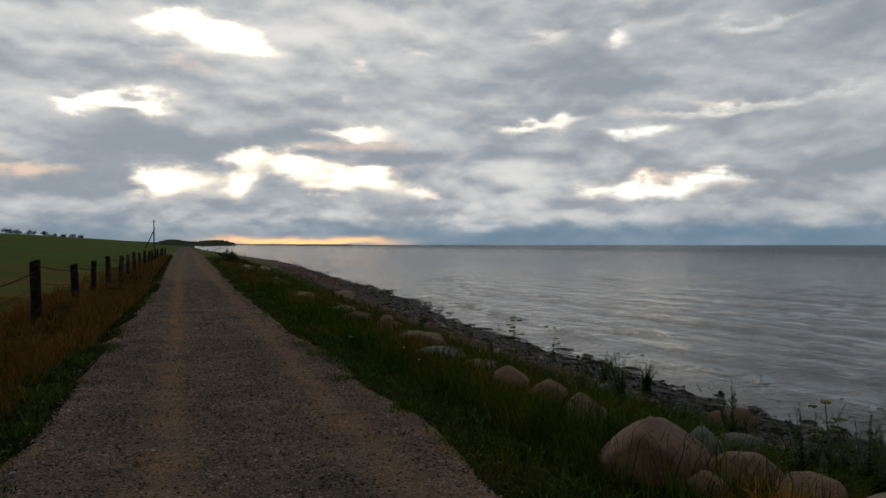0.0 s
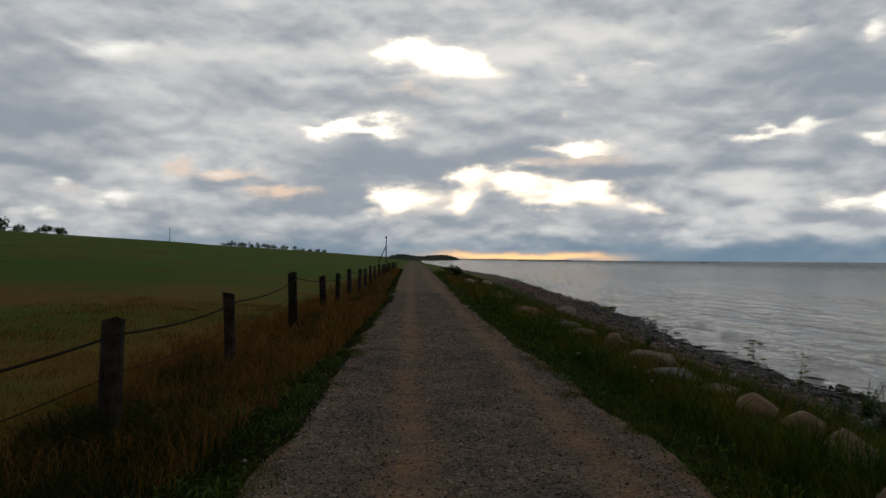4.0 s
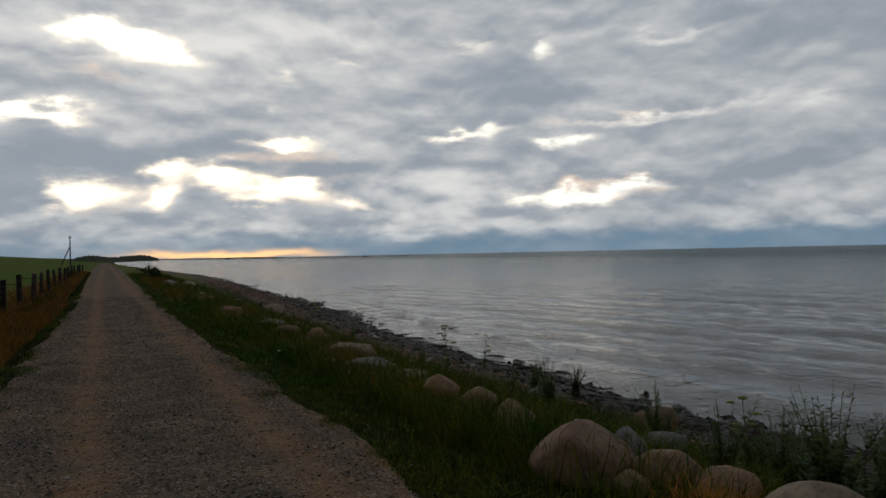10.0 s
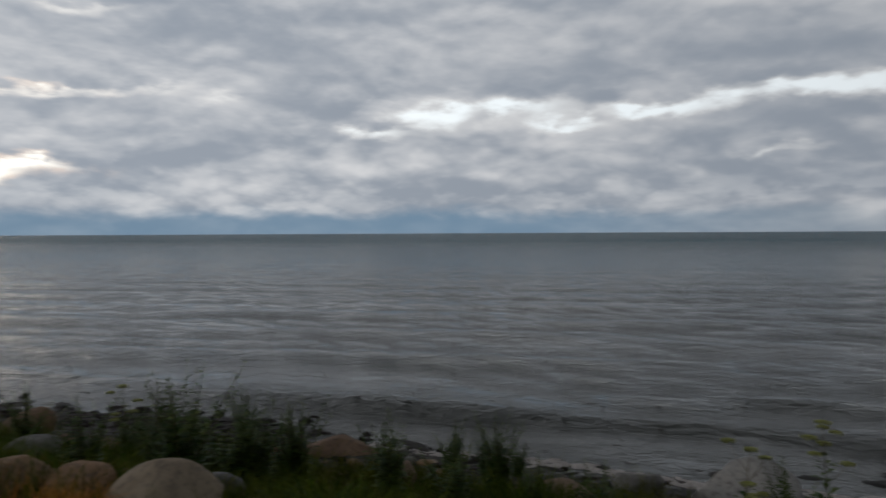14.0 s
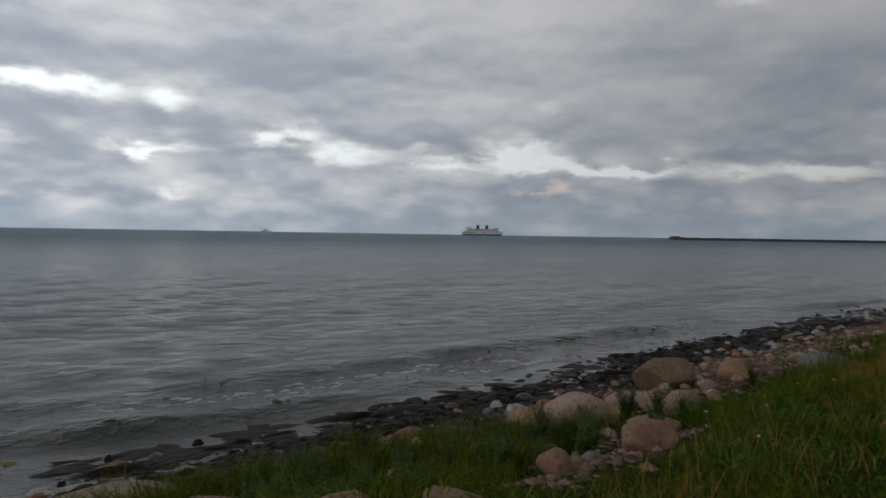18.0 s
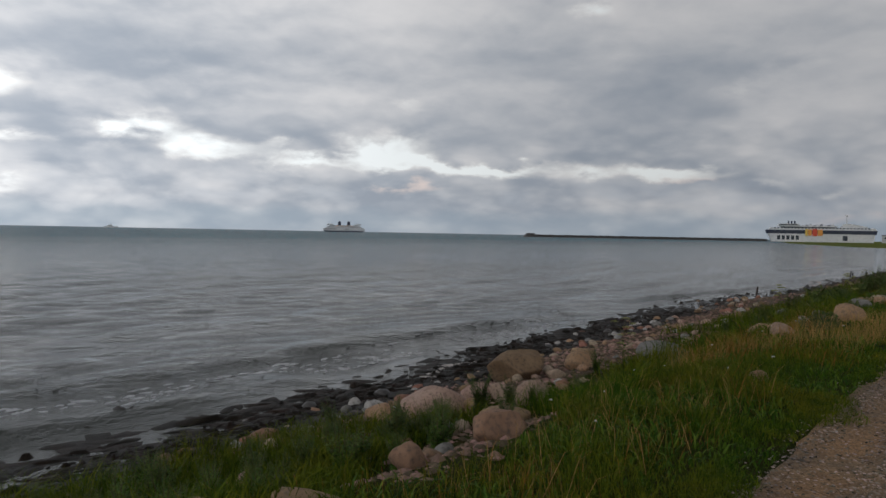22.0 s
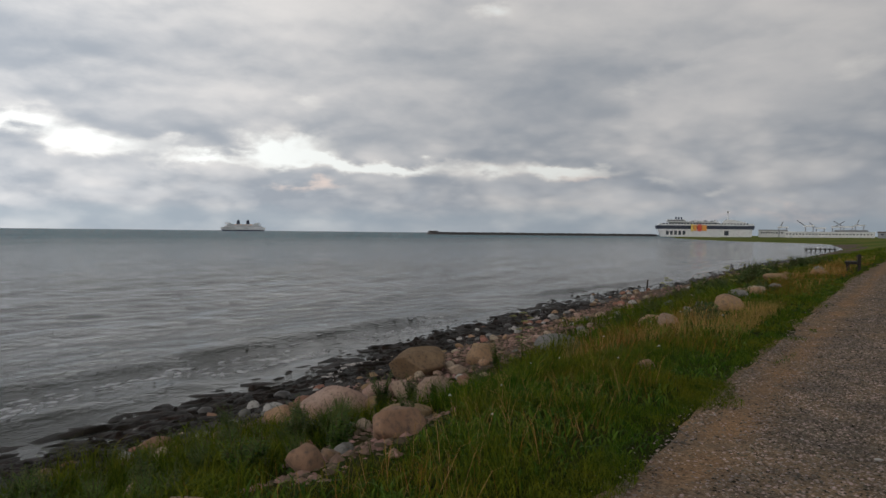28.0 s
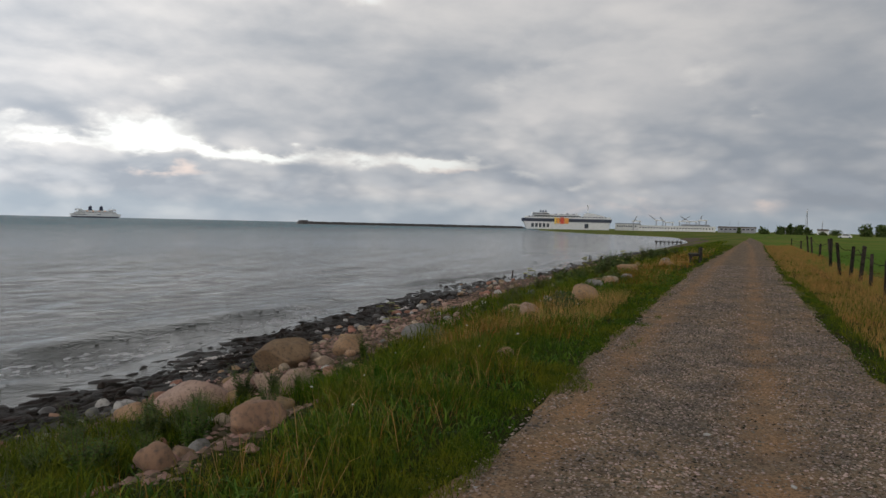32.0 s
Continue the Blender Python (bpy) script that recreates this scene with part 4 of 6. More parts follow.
def boulder(x, y, wide, high, tone, where="", turn=None, deep=None, blocky=0.0):
    """One stone whose seen width and height above the ground are given; a third of it is sunk."""
    N_BOULDER[0] += 1
    wide, high = wide * (0.92 if 2 < y < 14 else 0.88), high * (0.80 if y > 0 or x < 6 else 0.86)
    k = N_BOULDER[0]
    rr = random.Random(k * 13 + 5)
    me = stone_mesh("boulder", k, STONE[tone], 4 if wide * 10 > math.hypot(x, y) * 0.6 else 3, blocky or (rr.uniform(0.6, 1.3) if y < 2 else rr.uniform(0.3, 0.75)))
    base = float(max(land(np.array(x), np.array(y)), SEA - 0.1))
    if y > 2.5 and x < 5:      # those beside the track stand a little proud
        base += 0.03
    full = high * 1.35
    ob = new("boulder" if wide > 0.3 else "stone", me)
    az_ = math.degrees(math.atan2(x, y))
    ob.matrix_world = pose(x, y, base + high - full / 2 + 0.01, rr.uniform(-6, 6), rr.uniform(-6, 6), (-az_ if turn is None else turn) + rr.uniform(-12, 12)) @ Matrix.Diagonal((wide * 1.04, deep or wide * rr.uniform(0.75, 1.0), full, 1))
    where = where or ("half sunk in the grass of the bank" if x < edge_r(y) + 3.2 else "lying in the shallows" if base < -1.5 else "lying on the shingle slope")
    return tagged(ob, STONE_WORDS[tone] + " " + where, "boulder" if wide > 0.3 else "stone", "boulders of the sea bank")


def place_boulders():
    boulder(3.62, 13.18, 0.37, 0.41, "tan")
    boulder(3.80, 11.72, 0.87, 0.35, "pale")
    boulder(3.84, 10.27, 0.56, 0.22, "pale")
    boulder(3.83, 9.20, 0.33, 0.17, "grey")
    boulder(3.57, 7.70, 0.44, 0.30, "tan")
    boulder(3.76, 7.17, 0.44, 0.30, "tan")
    boulder(3.62, 6.22, 0.47, 0.37, "tan")
    boulder(7.31, 11.44, 0.67, 0.43, "grey")
    boulder(3.19, 4.55, 0.80, 0.46, "brown", blocky=0.45)
    boulder(3.72, 4.70, 0.40, 0.38, "grey", blocky=1.2)
    boulder(6.50, 7.38, 0.72, 0.47, "grey")
    boulder(8.07, 9.32, 0.77, 0.53, "brown")
    boulder(6.52, 9.19, 0.54, 0.20, "pale")
    boulder(3.20, 4.01, 0.26, 0.18, "tan")
    boulder(3.64, 4.17, 0.50, 0.29, "tan")
    boulder(3.80, 3.85, 0.53, 0.28, "tan")
    boulder(3.66, 3.02, 0.70, 0.46, "pale")
    boulder(5.82, 4.28, 0.53, 0.38, "slate")
    boulder(5.51, 3.69, 0.48, 0.19, "brown")
    boulder(7.51, 3.16, 0.33, 0.44, "pink")
    boulder(9.94, 5.11, 0.36, 0.20, "red")
    boulder(8.25, -0.34, 1.15, 0.88, "white", blocky=1.9)
    boulder(7.92, 1.41, 0.68, 0.36, "pink")
    boulder(9.28, 0.82, 0.68, 0.35, "grey")
    boulder(6.98, 2.39, 0.42, 0.21, "tan")
    boulder(9.18, 4.87, 1.25, 0.38, "brown")
    boulder(6.70, -2.65, 0.91, 0.35, "pink")
    boulder(5.69, -3.29, 0.74, 0.31, "tan")
    boulder(8.44, -2.26, 1.56, 0.33, "pale")
    boulder(10.51, -2.82, 0.46, 0.19, "brown")
    boulder(12.25, -6.07, 0.50, 0.28, "slate")
    boulder(10.63, -3.40, 0.38, 0.15, "slate")
    boulder(11.02, -6.87, 0.27, 0.19, "slate")
    boulder(8.92, -5.07, 0.38, 0.23, "brown")
    boulder(8.12, -4.46, 0.31, 0.12, "pink")
    boulder(8.23, -12.04, 1.25, 0.67, "brown", blocky=1.3)
    boulder(7.49, -8.72, 1.21, 0.49, "pink")
    boulder(7.63, -9.99, 0.62, 0.34, "pink")
    boulder(7.16, -10.03, 0.45, 0.35, "pink")
    boulder(6.42, -9.75, 0.70, 0.39, "pink")
    boulder(7.48, -13.34, 0.80, 0.46, "tan")
    boulder(7.44, -12.24, 0.48, 0.25, "pale")
    boulder(4.16, -5.79, 0.57, 0.36, "brown")
    boulder(5.59, -7.91, 0.74, 0.24, "tan", blocky=0.8)
    boulder(4.09, -4.45, 0.35, 0.27, "brown")
    boulder(4.53, -5.42, 0.22, 0.16, "grey")
    boulder(4.15, -4.79, 0.21, 0.12, "brown")
    boulder(7.95, -8.01, 0.56, 0.31, "tan")
    boulder(7.69, -5.78, 0.35, 0.26, "pale")
    boulder(8.34, -6.87, 0.40, 0.19, "grey")
    boulder(8.93, -6.55, 0.53, 0.23, "red")
    boulder(3.72, -3.16, 0.58, 0.17, "tan")
    boulder(6.31, -14.61, 1.23, 0.35, "grey")
    boulder(7.75, -13.84, 0.65, 0.45, "tan")
    boulder(3.35, -16.92, 0.71, 0.43, "tan")
    boulder(4.70, -15.59, 1.00, 0.38, "tan")
    boulder(3.92, -14.35, 0.49, 0.28, "pink")
    boulder(4.08, -16.86, 0.44, 0.19, "white")
    boulder(4.15, -18.14, 0.47, 0.26, "grey")
    boulder(3.99, -22.37, 0.75, 0.36, "tan")
    boulder(4.02, -29.07, 0.98, 0.42, "tan")
    boulder(4.34, -2.62, 0.54, 0.36, "tan")
    boulder(4.80, -2.02, 0.42, 0.26, "pale")
    boulder(2.70, -8.71, 0.23, 0.17, "brown")
    boulder(7.13, 33.77, 1.10, 0.60, "pale")
    boulder(3.61, 22.52, 0.65, 0.29, "tan")
    boulder(3.76, 30.13, 0.96, 0.34, "tan")
    boulder(3.80, 18.61, 0.45, 0.21, "grey")
    boulder(5.49, 54.56, 1.13, 0.52, "pale")


place_boulders()
rr = random.Random(3)
for k in range(30):        # the row of boulders goes on along the bank both ways
    ahead = k % 2 == 0
    y = rr.uniform(16, 120) if ahead else -rr.uniform(19, 75)
    y = y if abs(y) < 45 or rr.random() < 0.6 else y * 0.45
    boulder(float(edge_r(y)) + rr.choice((1.7, 2.0, 2.4, 4.2, 5.0)) + rr.uniform(-0.3, 0.3), y, rr.uniform(0.35, 0.8), rr.uniform(0.2, 0.38), rr.choice(("tan", "pale", "pink", "grey", "tan", "pale")))

for k in range(22):        # smaller ones close up the gaps of the row ahead
    y = 9.3 + k * 1.15 + rr.uniform(-0.4, 0.4)
    boulder(float(edge_r(y)) + rr.uniform(1.55, 2.15), y, rr.uniform(0.4, 0.8), rr.uniform(0.16, 0.27), rr.choice(("tan", "brown", "tan", "pale", "grey")))

# ---------------------------------------------------------------- stones of the beach and the path


def pebble_field(name, pts, sizes, material, seed, flat_=0.6):
    """Many small stones in one mesh: eight-sided lumps, each turned and squashed its own way."""
    g = np.random.default_rng(seed)
    base = np.array([[1, 0, 0], [0.6, 0.75, 0.1], [-0.35, 0.95, 0], [-1, 0.1, 0.1], [-0.5, -0.85, 0], [0.5, -0.8, 0.05], [0.1, 0.1, 0.8], [0, 0, -0.8]])
    tri = np.array([[k, (k + 1) % 6, 6] for k in range(6)] + [[(k + 1) % 6, k, 7] for k in range(6)])
    n = len(pts)
    b = base[None] * (1 + 0.5 * (g.random((n, 8, 3)) - 0.5))
    b[:, :, 2] *= flat_ * (0.6 + 0.7 * g.random((n, 1)))
    a = g.random(n) * 6.283
    c, s_ = np.cos(a)[:, None], np.sin(a)[:, None]
    x, y = b[:, :, 0] * c - b[:, :, 1] * s_, b[:, :, 0] * s_ + b[:, :, 1] * c
    v = np.stack([x, y, b[:, :, 2]], -1) * (sizes / 2)[:, None, None] + pts[:, None, :]
    t = tri[None] + (np.arange(n) * 8)[:, None, None]
    return new(name, np_mesh(name, v.reshape(-1, 3), t.reshape(-1, 3), material, False))


def scatter_path(n, y0, y1, seed):
    g = np.random.default_rng(seed)
    y = g.uniform(y0, y1, n)
    c = g.random(n)
    x = edge_l(y) + 0.06 + (edge_r(y) - edge_l(y) - 0.12) * c
    spill = g.random(n) < 0.012     # some lie strewn into the grass on both sides
    out_ = np.abs(g.normal(0, 0.12, n)) - 0.06
    x = np.where(spill, np.where(c < 0.5, edge_l(y) - out_, edge_r(y) + out_), x)
    tr = np.exp(-((np.abs(x - rut_mid(y)) - 0.76) / 0.24) ** 2)
    keep = g.random(n) > tr * 0.75
    x, y = x[keep], y[keep]
    size = 0.009 + 0.022 * g.random(len(x)) ** 2.2 + (g.random(len(x)) > 0.996) * 0.018
    z = 0.014 - 0.016 * tr[keep] + 0.012 * (lattice(x * 6, y * 6, 4) - 0.5) + size * 0.10
    z = np.where((x < edge_l(y)) | (x > edge_r(y)), land(x, y) + 0.012, z)
    return np.stack([x, y, z], -1), size


pts, size = scatter_path(62000, 3.4, 13, 41)
pts2, size2 = scatter_path(24000, 13, 34, 42)
pts0, size0 = scatter_path(30000, -3.2, 3.4, 40)
pts3, size3 = scatter_path(62000, -13, -3.2, 43)
pts4, size4 = scatter_path(24000, -36, -13, 44)
gravel = pebble_field("gravel", np.concatenate([pts0, pts, pts2, pts3, pts4]), np.concatenate([size0, size, size2 * 1.5, size3, size4 * 1.5]), M_GRAVEL_STONE, 45)
tagged(gravel, "loose grey gravel chips strewn over the track", "gravel", kind="stuff")
chalk, ck = scatter_path(70, 4, 16, 46), scatter_path(70, -16, -4, 47)
white_chips = pebble_field("white_pebble_litter", np.concatenate([chalk[0], ck[0]]) + np.array([0, 0, 0.006]), np.concatenate([chalk[1], ck[1]]) * 1.0 + 0.006, STONE["white"], 48)
tagged(white_chips, "scattered white pebbles and shell bits on the track", "pebbles", kind="stuff")

g = np.random.default_rng(51)
y = np.concatenate([g.uniform(-28, 32, 20000), g.uniform(-75, 95, 13000)])
s_ = -4.6 + 4.3 * g.random(len(y)) ** 0.8
x = shore(y) + s_ * (0.8 + 0.2 * g.random(len(y)))
yp = g.uniform(-8.0, -4.0, 800)
xp = 4.5 - 0.40 * (yp + 5.6) + g.normal(0, 0.30, 800)
x, y = np.concatenate([x, xp]), np.concatenate([y, yp])
size = (0.035 + 0.12 * g.random(len(y)) ** 3) * (1 + 0.022 * np.clip(np.abs(y) - 26, 0, 45))
z = np.maximum(land(x, y) + 0.03 * (x > 7), SEA - 0.12) + size * 0.10
wet_ = x > shore(y) - 1.5 + 0.9 * (lattice(x * 0.9, y * 0.6, 23) - 0.5)
wet_shingle = pebble_field("wet_shingle", np.stack([x, y, z], -1)[wet_], size[wet_], M_PEBBLE_WET, 53, 0.7)
tagged(wet_shingle, "dark wet pebbles where the waves reach", "pebbles", kind="stuff")
x, y, z, size = x[~wet_], y[~wet_], z[~wet_], size[~wet_]
shingle = pebble_field("shingle", np.stack([x, y, z], -1), size, M_PEBBLE, 52, 0.7)
tagged(shingle, "loose mixed pebbles and cobbles on the beach", "pebbles", kind="stuff")

COBBLE = [stone_mesh("cobble", 900 + k, STONE[c], 2, 0.4) for k, c in enumerate(("tan", "pale", "pink", "brown", "grey", "white", "red", "slate"))]
for k, (x, y) in enumerate(((-0.92, 7.9), (-0.11, 6.23), (-1.30, 6.09), (-1.0, 5.98), (-0.24, -5.25), (0.3, -6.22))):      # single white pebbles lying loose on the track
    ob = new("white_pebble", COBBLE[5])
    ob.matrix_world = pose(x, y, float(land(np.array(x), np.array(y))) + 0.028, 0, 8, k * 70) @ Matrix.Diagonal((0.062, 0.04, 0.026, 1))
    tagged(ob, "small white pebble lying loose on the gravel", "stone", "white pebbles on the track")
COBBLE_WORDS = ("tan", "pale", "pinkish", "brown", "grey", "whitish", "reddish", "wet dark")
rr = random.Random(61)
for k in range(330):
    y = rr.uniform(-24, 26) if k % 3 else rr.uniform(-9, 6)
    if k > 190:
        y = -8.5 - 32 * rr.random() ** 1.4
    s_ = rr.uniform(-4.2, 0.6)
    j = 7 if s_ > -0.5 and rr.random() < 0.75 else rr.randrange(7)
    x = float(shore(y)) + s_
    w = rr.uniform(0.12, 0.30) * (1.25 if k > 190 else 1.0)
    ob = new("cobble", COBBLE[j])
    ob.matrix_world = pose(x, y, max(float(land(np.array(x), np.array(y))), SEA - 0.1) + w * 0.26, rr.uniform(-15, 15), rr.uniform(-15, 15), rr.uniform(0, 360)) @ Matrix.Diagonal((w, w * rr.uniform(0.6, 0.95), w * rr.uniform(0.5, 0.7), 1))
    tagged(ob, COBBLE_WORDS[j] + " rounded cobble " + ("in the shallow water" if s_ > 0 else "lying on the beach"), "stone", "cobbles on the beach")


def lumps(name, pts, sizes, heights, material, seed):
    """Ragged flat heaps in one mesh, a rosette of torn lobes each."""
    g = np.random.default_rng(seed)
    n, k = len(pts), 11
    a = (np.arange(k) / k * 6.283)[None] + g.random((n, 1)) * 6.283
    r1, r2 = 0.5 + 0.6 * g.random((n, k)), 0.25 + 0.25 * g.random((n, k))
    el_ = 1 + 1.6 * g.random((n, 1))
    tw = g.normal(1.57, 0.45, (n, 1))
    def ring(r, h):
        x, y = np.cos(a) * r * el_, np.sin(a) * r / el_ ** 0.3
        return np.stack([x * np.cos(tw) - y * np.sin(tw), x * np.sin(tw) + y * np.cos(tw), h], -1)
    lo = ring(r1, -0.15 * np.ones((n, k)))
    hi = ring(r2, 0.5 + 0.6 * g.random((n, k)))
    top = np.zeros((n, 1, 3))
    top[:, 0, 2] = 0.9
    v = np.concatenate([lo, hi, top], 1)
    v[:, :, :2] *= (sizes / 2)[:, None, None]
    v[:, :, 2] *= heights[:, None]
    v += pts[:, None, :]
    q = np.arange(k)
    f = np.concatenate([np.stack([q, (q + 1) % k, k + (q + 1) % k], -1), np.stack([q, k + (q + 1) % k, k + q], -1), np.stack([k + q, k + (q + 1) % k, np.full(k, 2 * k)], -1)])
    t = f[None] + (np.arange(n) * (2 * k + 1))[:, None, None]
    return new(name, np_mesh(name, v.reshape(-1, 3), t.reshape(-1, 3), material, True))


g = np.random.default_rng(71)
y = np.concatenate([g.uniform(-30, 40, 4600), g.uniform(-30, -2, 2200), g.uniform(-110, 150, 2200), g.uniform(4, 55, 3600)])
s_ = g.normal(-0.85, 0.50, len(y)) + 1.1 * (lattice(y * 0.25, y * 0, 72) - 0.5) + 0.5 * (y < -9)
x = shore(y) + s_
size = 0.10 + 0.42 * g.random(len(y)) ** 2
z = np.maximum(land(x, y) + 0.03, SEA)
M_FOAM = surface("sea_foam", (0.42, 0.38, 0.36), (0.55, 0.51, 0.48), 5.0, 0.7, 0.5, 40.0)
fy_ = g.uniform(-26, 26, 1500)
fx_ = shore(fy_) - 0.15 + 0.9 * (lattice(fy_ * 0.45, fy_ * 0, 76) - 0.5) + g.normal(0, 0.07, 1500)
foam_ok = lattice(fy_ * 0.6, fy_ * 0 + 2, 77) > 0.42
fx_, fy_ = fx_[foam_ok], fy_[foam_ok]
foam = lumps("foam", np.stack([fx_, fy_, sea_z(fx_, fy_) + 0.003], -1), 0.06 + 0.16 * g.random(len(fx_)), 0.010 + 0.015 * g.random(len(fx_)), M_FOAM, 78)
# flat pale lumps laid on the water for the sky's reflection behind the wave
sy_ = g.uniform(-24, -3, 420)
sx_ = shore(sy_) + 2.0 + 1.6 * g.random(420) ** 1.5 + 0.8 * (lattice(sy_ * 0.3, sy_ * 0, 83) - 0.5)
some = lattice(sy_ * 0.45, sx_ * 0.8, 84) > 0.55
sx_, sy_ = sx_[some], sy_[some]
M_STREAK = surface("pale_sheen", (0.22, 0.22, 0.23), (0.32, 0.32, 0.33), 5.0, 0.3, 0)
streaks = lumps("foam_streaks", np.stack([sx_, sy_, sea_z(sx_, sy_) + 0.002], -1), 0.06 + 0.22 * g.random(len(sx_)) ** 2, np.full(len(sx_), 0.005), M_STREAK, 85)
tagged(streaks, "pale flat streaks painting the sky's sheen behind the last wave", "foam", kind="stuff")
tagged(foam, "thin line of dirty foam at the edge of the water", "foam", kind="stuff")
wrack = lumps("seaweed", np.stack([x, y, z], -1), size, 0.012 + 0.035 * g.random(len(y)) + 0.05 * (g.random(len(y)) > 0.93), M_SEAWEED, 73)
tagged(wrack, "dark wet seaweed washed up along the waterline", "seaweed", kind="stuff")
my = np.concatenate([g.uniform(-32, -2, 520), g.uniform(-2, 26, 160)])
mx_ = shore(my) - 1.2 + 2.4 * g.random(len(my)) * (my < -2) + 1.2 * g.random(len(my)) * (my >= -2)
mats = lumps("weed_mats", np.stack([mx_, my, np.maximum(land(mx_, my) + 0.05, sea_z(mx_, my)) - 0.004], -1), 0.22 + 0.6 * g.random(len(my)) ** 2, 0.012 + 0.02 * g.random(len(my)), M_SEAWEED, 79)
tagged(mats, "black mats of weed lying in the shallow water", "seaweed", kind="stuff")
y = g.uniform(-34, 30, 900)
s_ = g.random(900) ** 1.7 * 6.5 * (0.4 + lattice(y * 0.2, y * 0, 74))
x = shore(y) + s_
drift = lumps("floating_weed", np.stack([x, y, sea_z(x, y) - 0.002], -1), 0.04 + 0.11 * g.random(900) ** 2, 0.003 + 0.003 * g.random(900), M_SEAWEED, 75)
tagged(drift, "scraps of dark weed drifting in the shallows", "seaweed", kind="stuff")

# ---------------------------------------------------------------- grass


def blades(name, x, y, height, width, material, seed, lean=0.35, base=None):
    """Bent blades, three triangles each, rooted in the ground."""
    g = np.random.default_rng(seed)
    n = len(x)
    z = (land(x, y) if base is None else base) - 0.01
    a, b = g.random(n) * 6.283, g.random(n) * 6.283
    wx, wy = np.cos(a) * width / 2, np.sin(a) * width / 2
    ln = lean * height * (0.3 + g.random(n))
    ox, oy = np.cos(b) * ln, np.sin(b) * ln
    h = height
    v = np.empty((n, 5, 3))
    v[:, 0] = np.stack([x - wx, y - wy, z], -1)
    v[:, 1] = np.stack([x + wx, y + wy, z], -1)
    v[:, 2] = np.stack([x - wx * 0.7 + ox * 0.35, y - wy * 0.7 + oy * 0.35, z + h * 0.6], -1)
    v[:, 3] = np.stack([x + wx * 0.7 + ox * 0.35, y + wy * 0.7 + oy * 0.35, z + h * 0.6], -1)
    v[:, 4] = np.stack([x + ox, y + oy, z + h * (1 - 0.25 * lean)], -1)
    f = np.array([[0, 1, 3], [0, 3, 2], [2, 3, 4]])
    t = f[None] + (np.arange(n) * 5)[:, None, None]
    return new(name, np_mesh(name, v.reshape(-1, 3), t.reshape(-1, 3), material, False))


def grass_limit(y):
    return np.interp(y, [-60, -20, -14, -10.5, -8.4, -7.2, -3, 5, 10, 18, 40], [10.5, 8.5, 6.7, 5.2, 5.5, 8.2, 8.4, 7.9, 7.3, 6.8, 7.0])


def verge(side, n, y0, y1, a, b, seed, clump=1.4):
    """Random places on a strip a to b metres out from the edge of the path; thicker in clumps."""
    g = np.random.default_rng(seed)
    y = g.uniform(y0, y1, n)
    u = a + (b - a) * g.random(n)
    x = edge_r(y) + u if side > 0 else edge_l(y) - u
    d = lattice(x * clump, y * clump, seed) * 0.7 + lattice(x * clump * 3.1, y * clump * 3.1, seed + 1) * 0.3
    keep = g.random(n) < 0.25 + 1.1 * d
    # a stony pocket without grass, and open beach beyond the weeds
    keep &= ((x - 4.5 + 0.40 * (y + 5.6)) / 1.0) ** 2 + ((y + 6.0) / 2.4) ** 2 > 0.7 + 0.7 * g.random(n)
    # the nearest boulders stand free of the tall growth
    keep &= (((x - 3.75) / 1.0) ** 2 + ((y - 3.9) / 1.5) ** 2 > 1.0) | (g.random(n) < 0.22)
    keep &= (np.abs(x - 3.7) > 0.42) | (y < 5.4) | (y > 14.5) | (g.random(n) < 0.45)
    keep &= x < grass_limit(y) + 0.5 * g.random(n)
    if a < -0.2:      # creeping edge: bare patches, thinning towards the ruts
        keep &= (lattice(x * 2.3, y * 1.6, 77) > 0.52 - 0.25 * u / b) & (g.random(n) < smooth01((u - a) / (b - a)))
    return x[keep], y[keep], d[keep], u[keep]


def grow(name, strips, material, low, high, width, seed, label, lean=0.35, taper=0.5, floor_=0.35, patchy=False):
    xs, ys, hs, ws = [], [], [], []
    for k, (side, n, y0, y1, a, b, wide_) in enumerate(strips):
        x, y, d, u = verge(side, n, y0, y1, a, b, seed + k * 7)
        if patchy:      # stalks stand in drifts
            stand = lattice(x * 0.8, y * 0.55, seed + 5) + 0.25 * (lattice(x * 3, y * 3, seed + 6) - 0.5) > 0.48
            x, y, d, u = x[stand], y[stand], d[stand], u[stand]
        g = np.random.default_rng(seed + k * 7 + 3)
        h = (low + (high - low) * d) * (0.55 + 0.7 * g.random(len(x))) * np.clip(floor_ + u / taper * (1 - floor_), floor_, 1)
        h *= 0.50 + 1.0 * (0.65 * lattice(x * 0.7, y * 0.45, seed + 9) + 0.35 * lattice(x * 2.1, y * 1.7, seed + 10))      # uneven stands
        xs.append(x), ys.append(y), hs.append(h), ws.append(np.full(len(x), width * wide_) * (0.7 + 0.6 * g.random(len(x))))
    ob = blades(name, np.concatenate(xs), np.concatenate(ys), np.concatenate(hs), np.concatenate(ws), material, seed + 99, lean)
    return tagged(ob, label, "grass", kind="stuff")


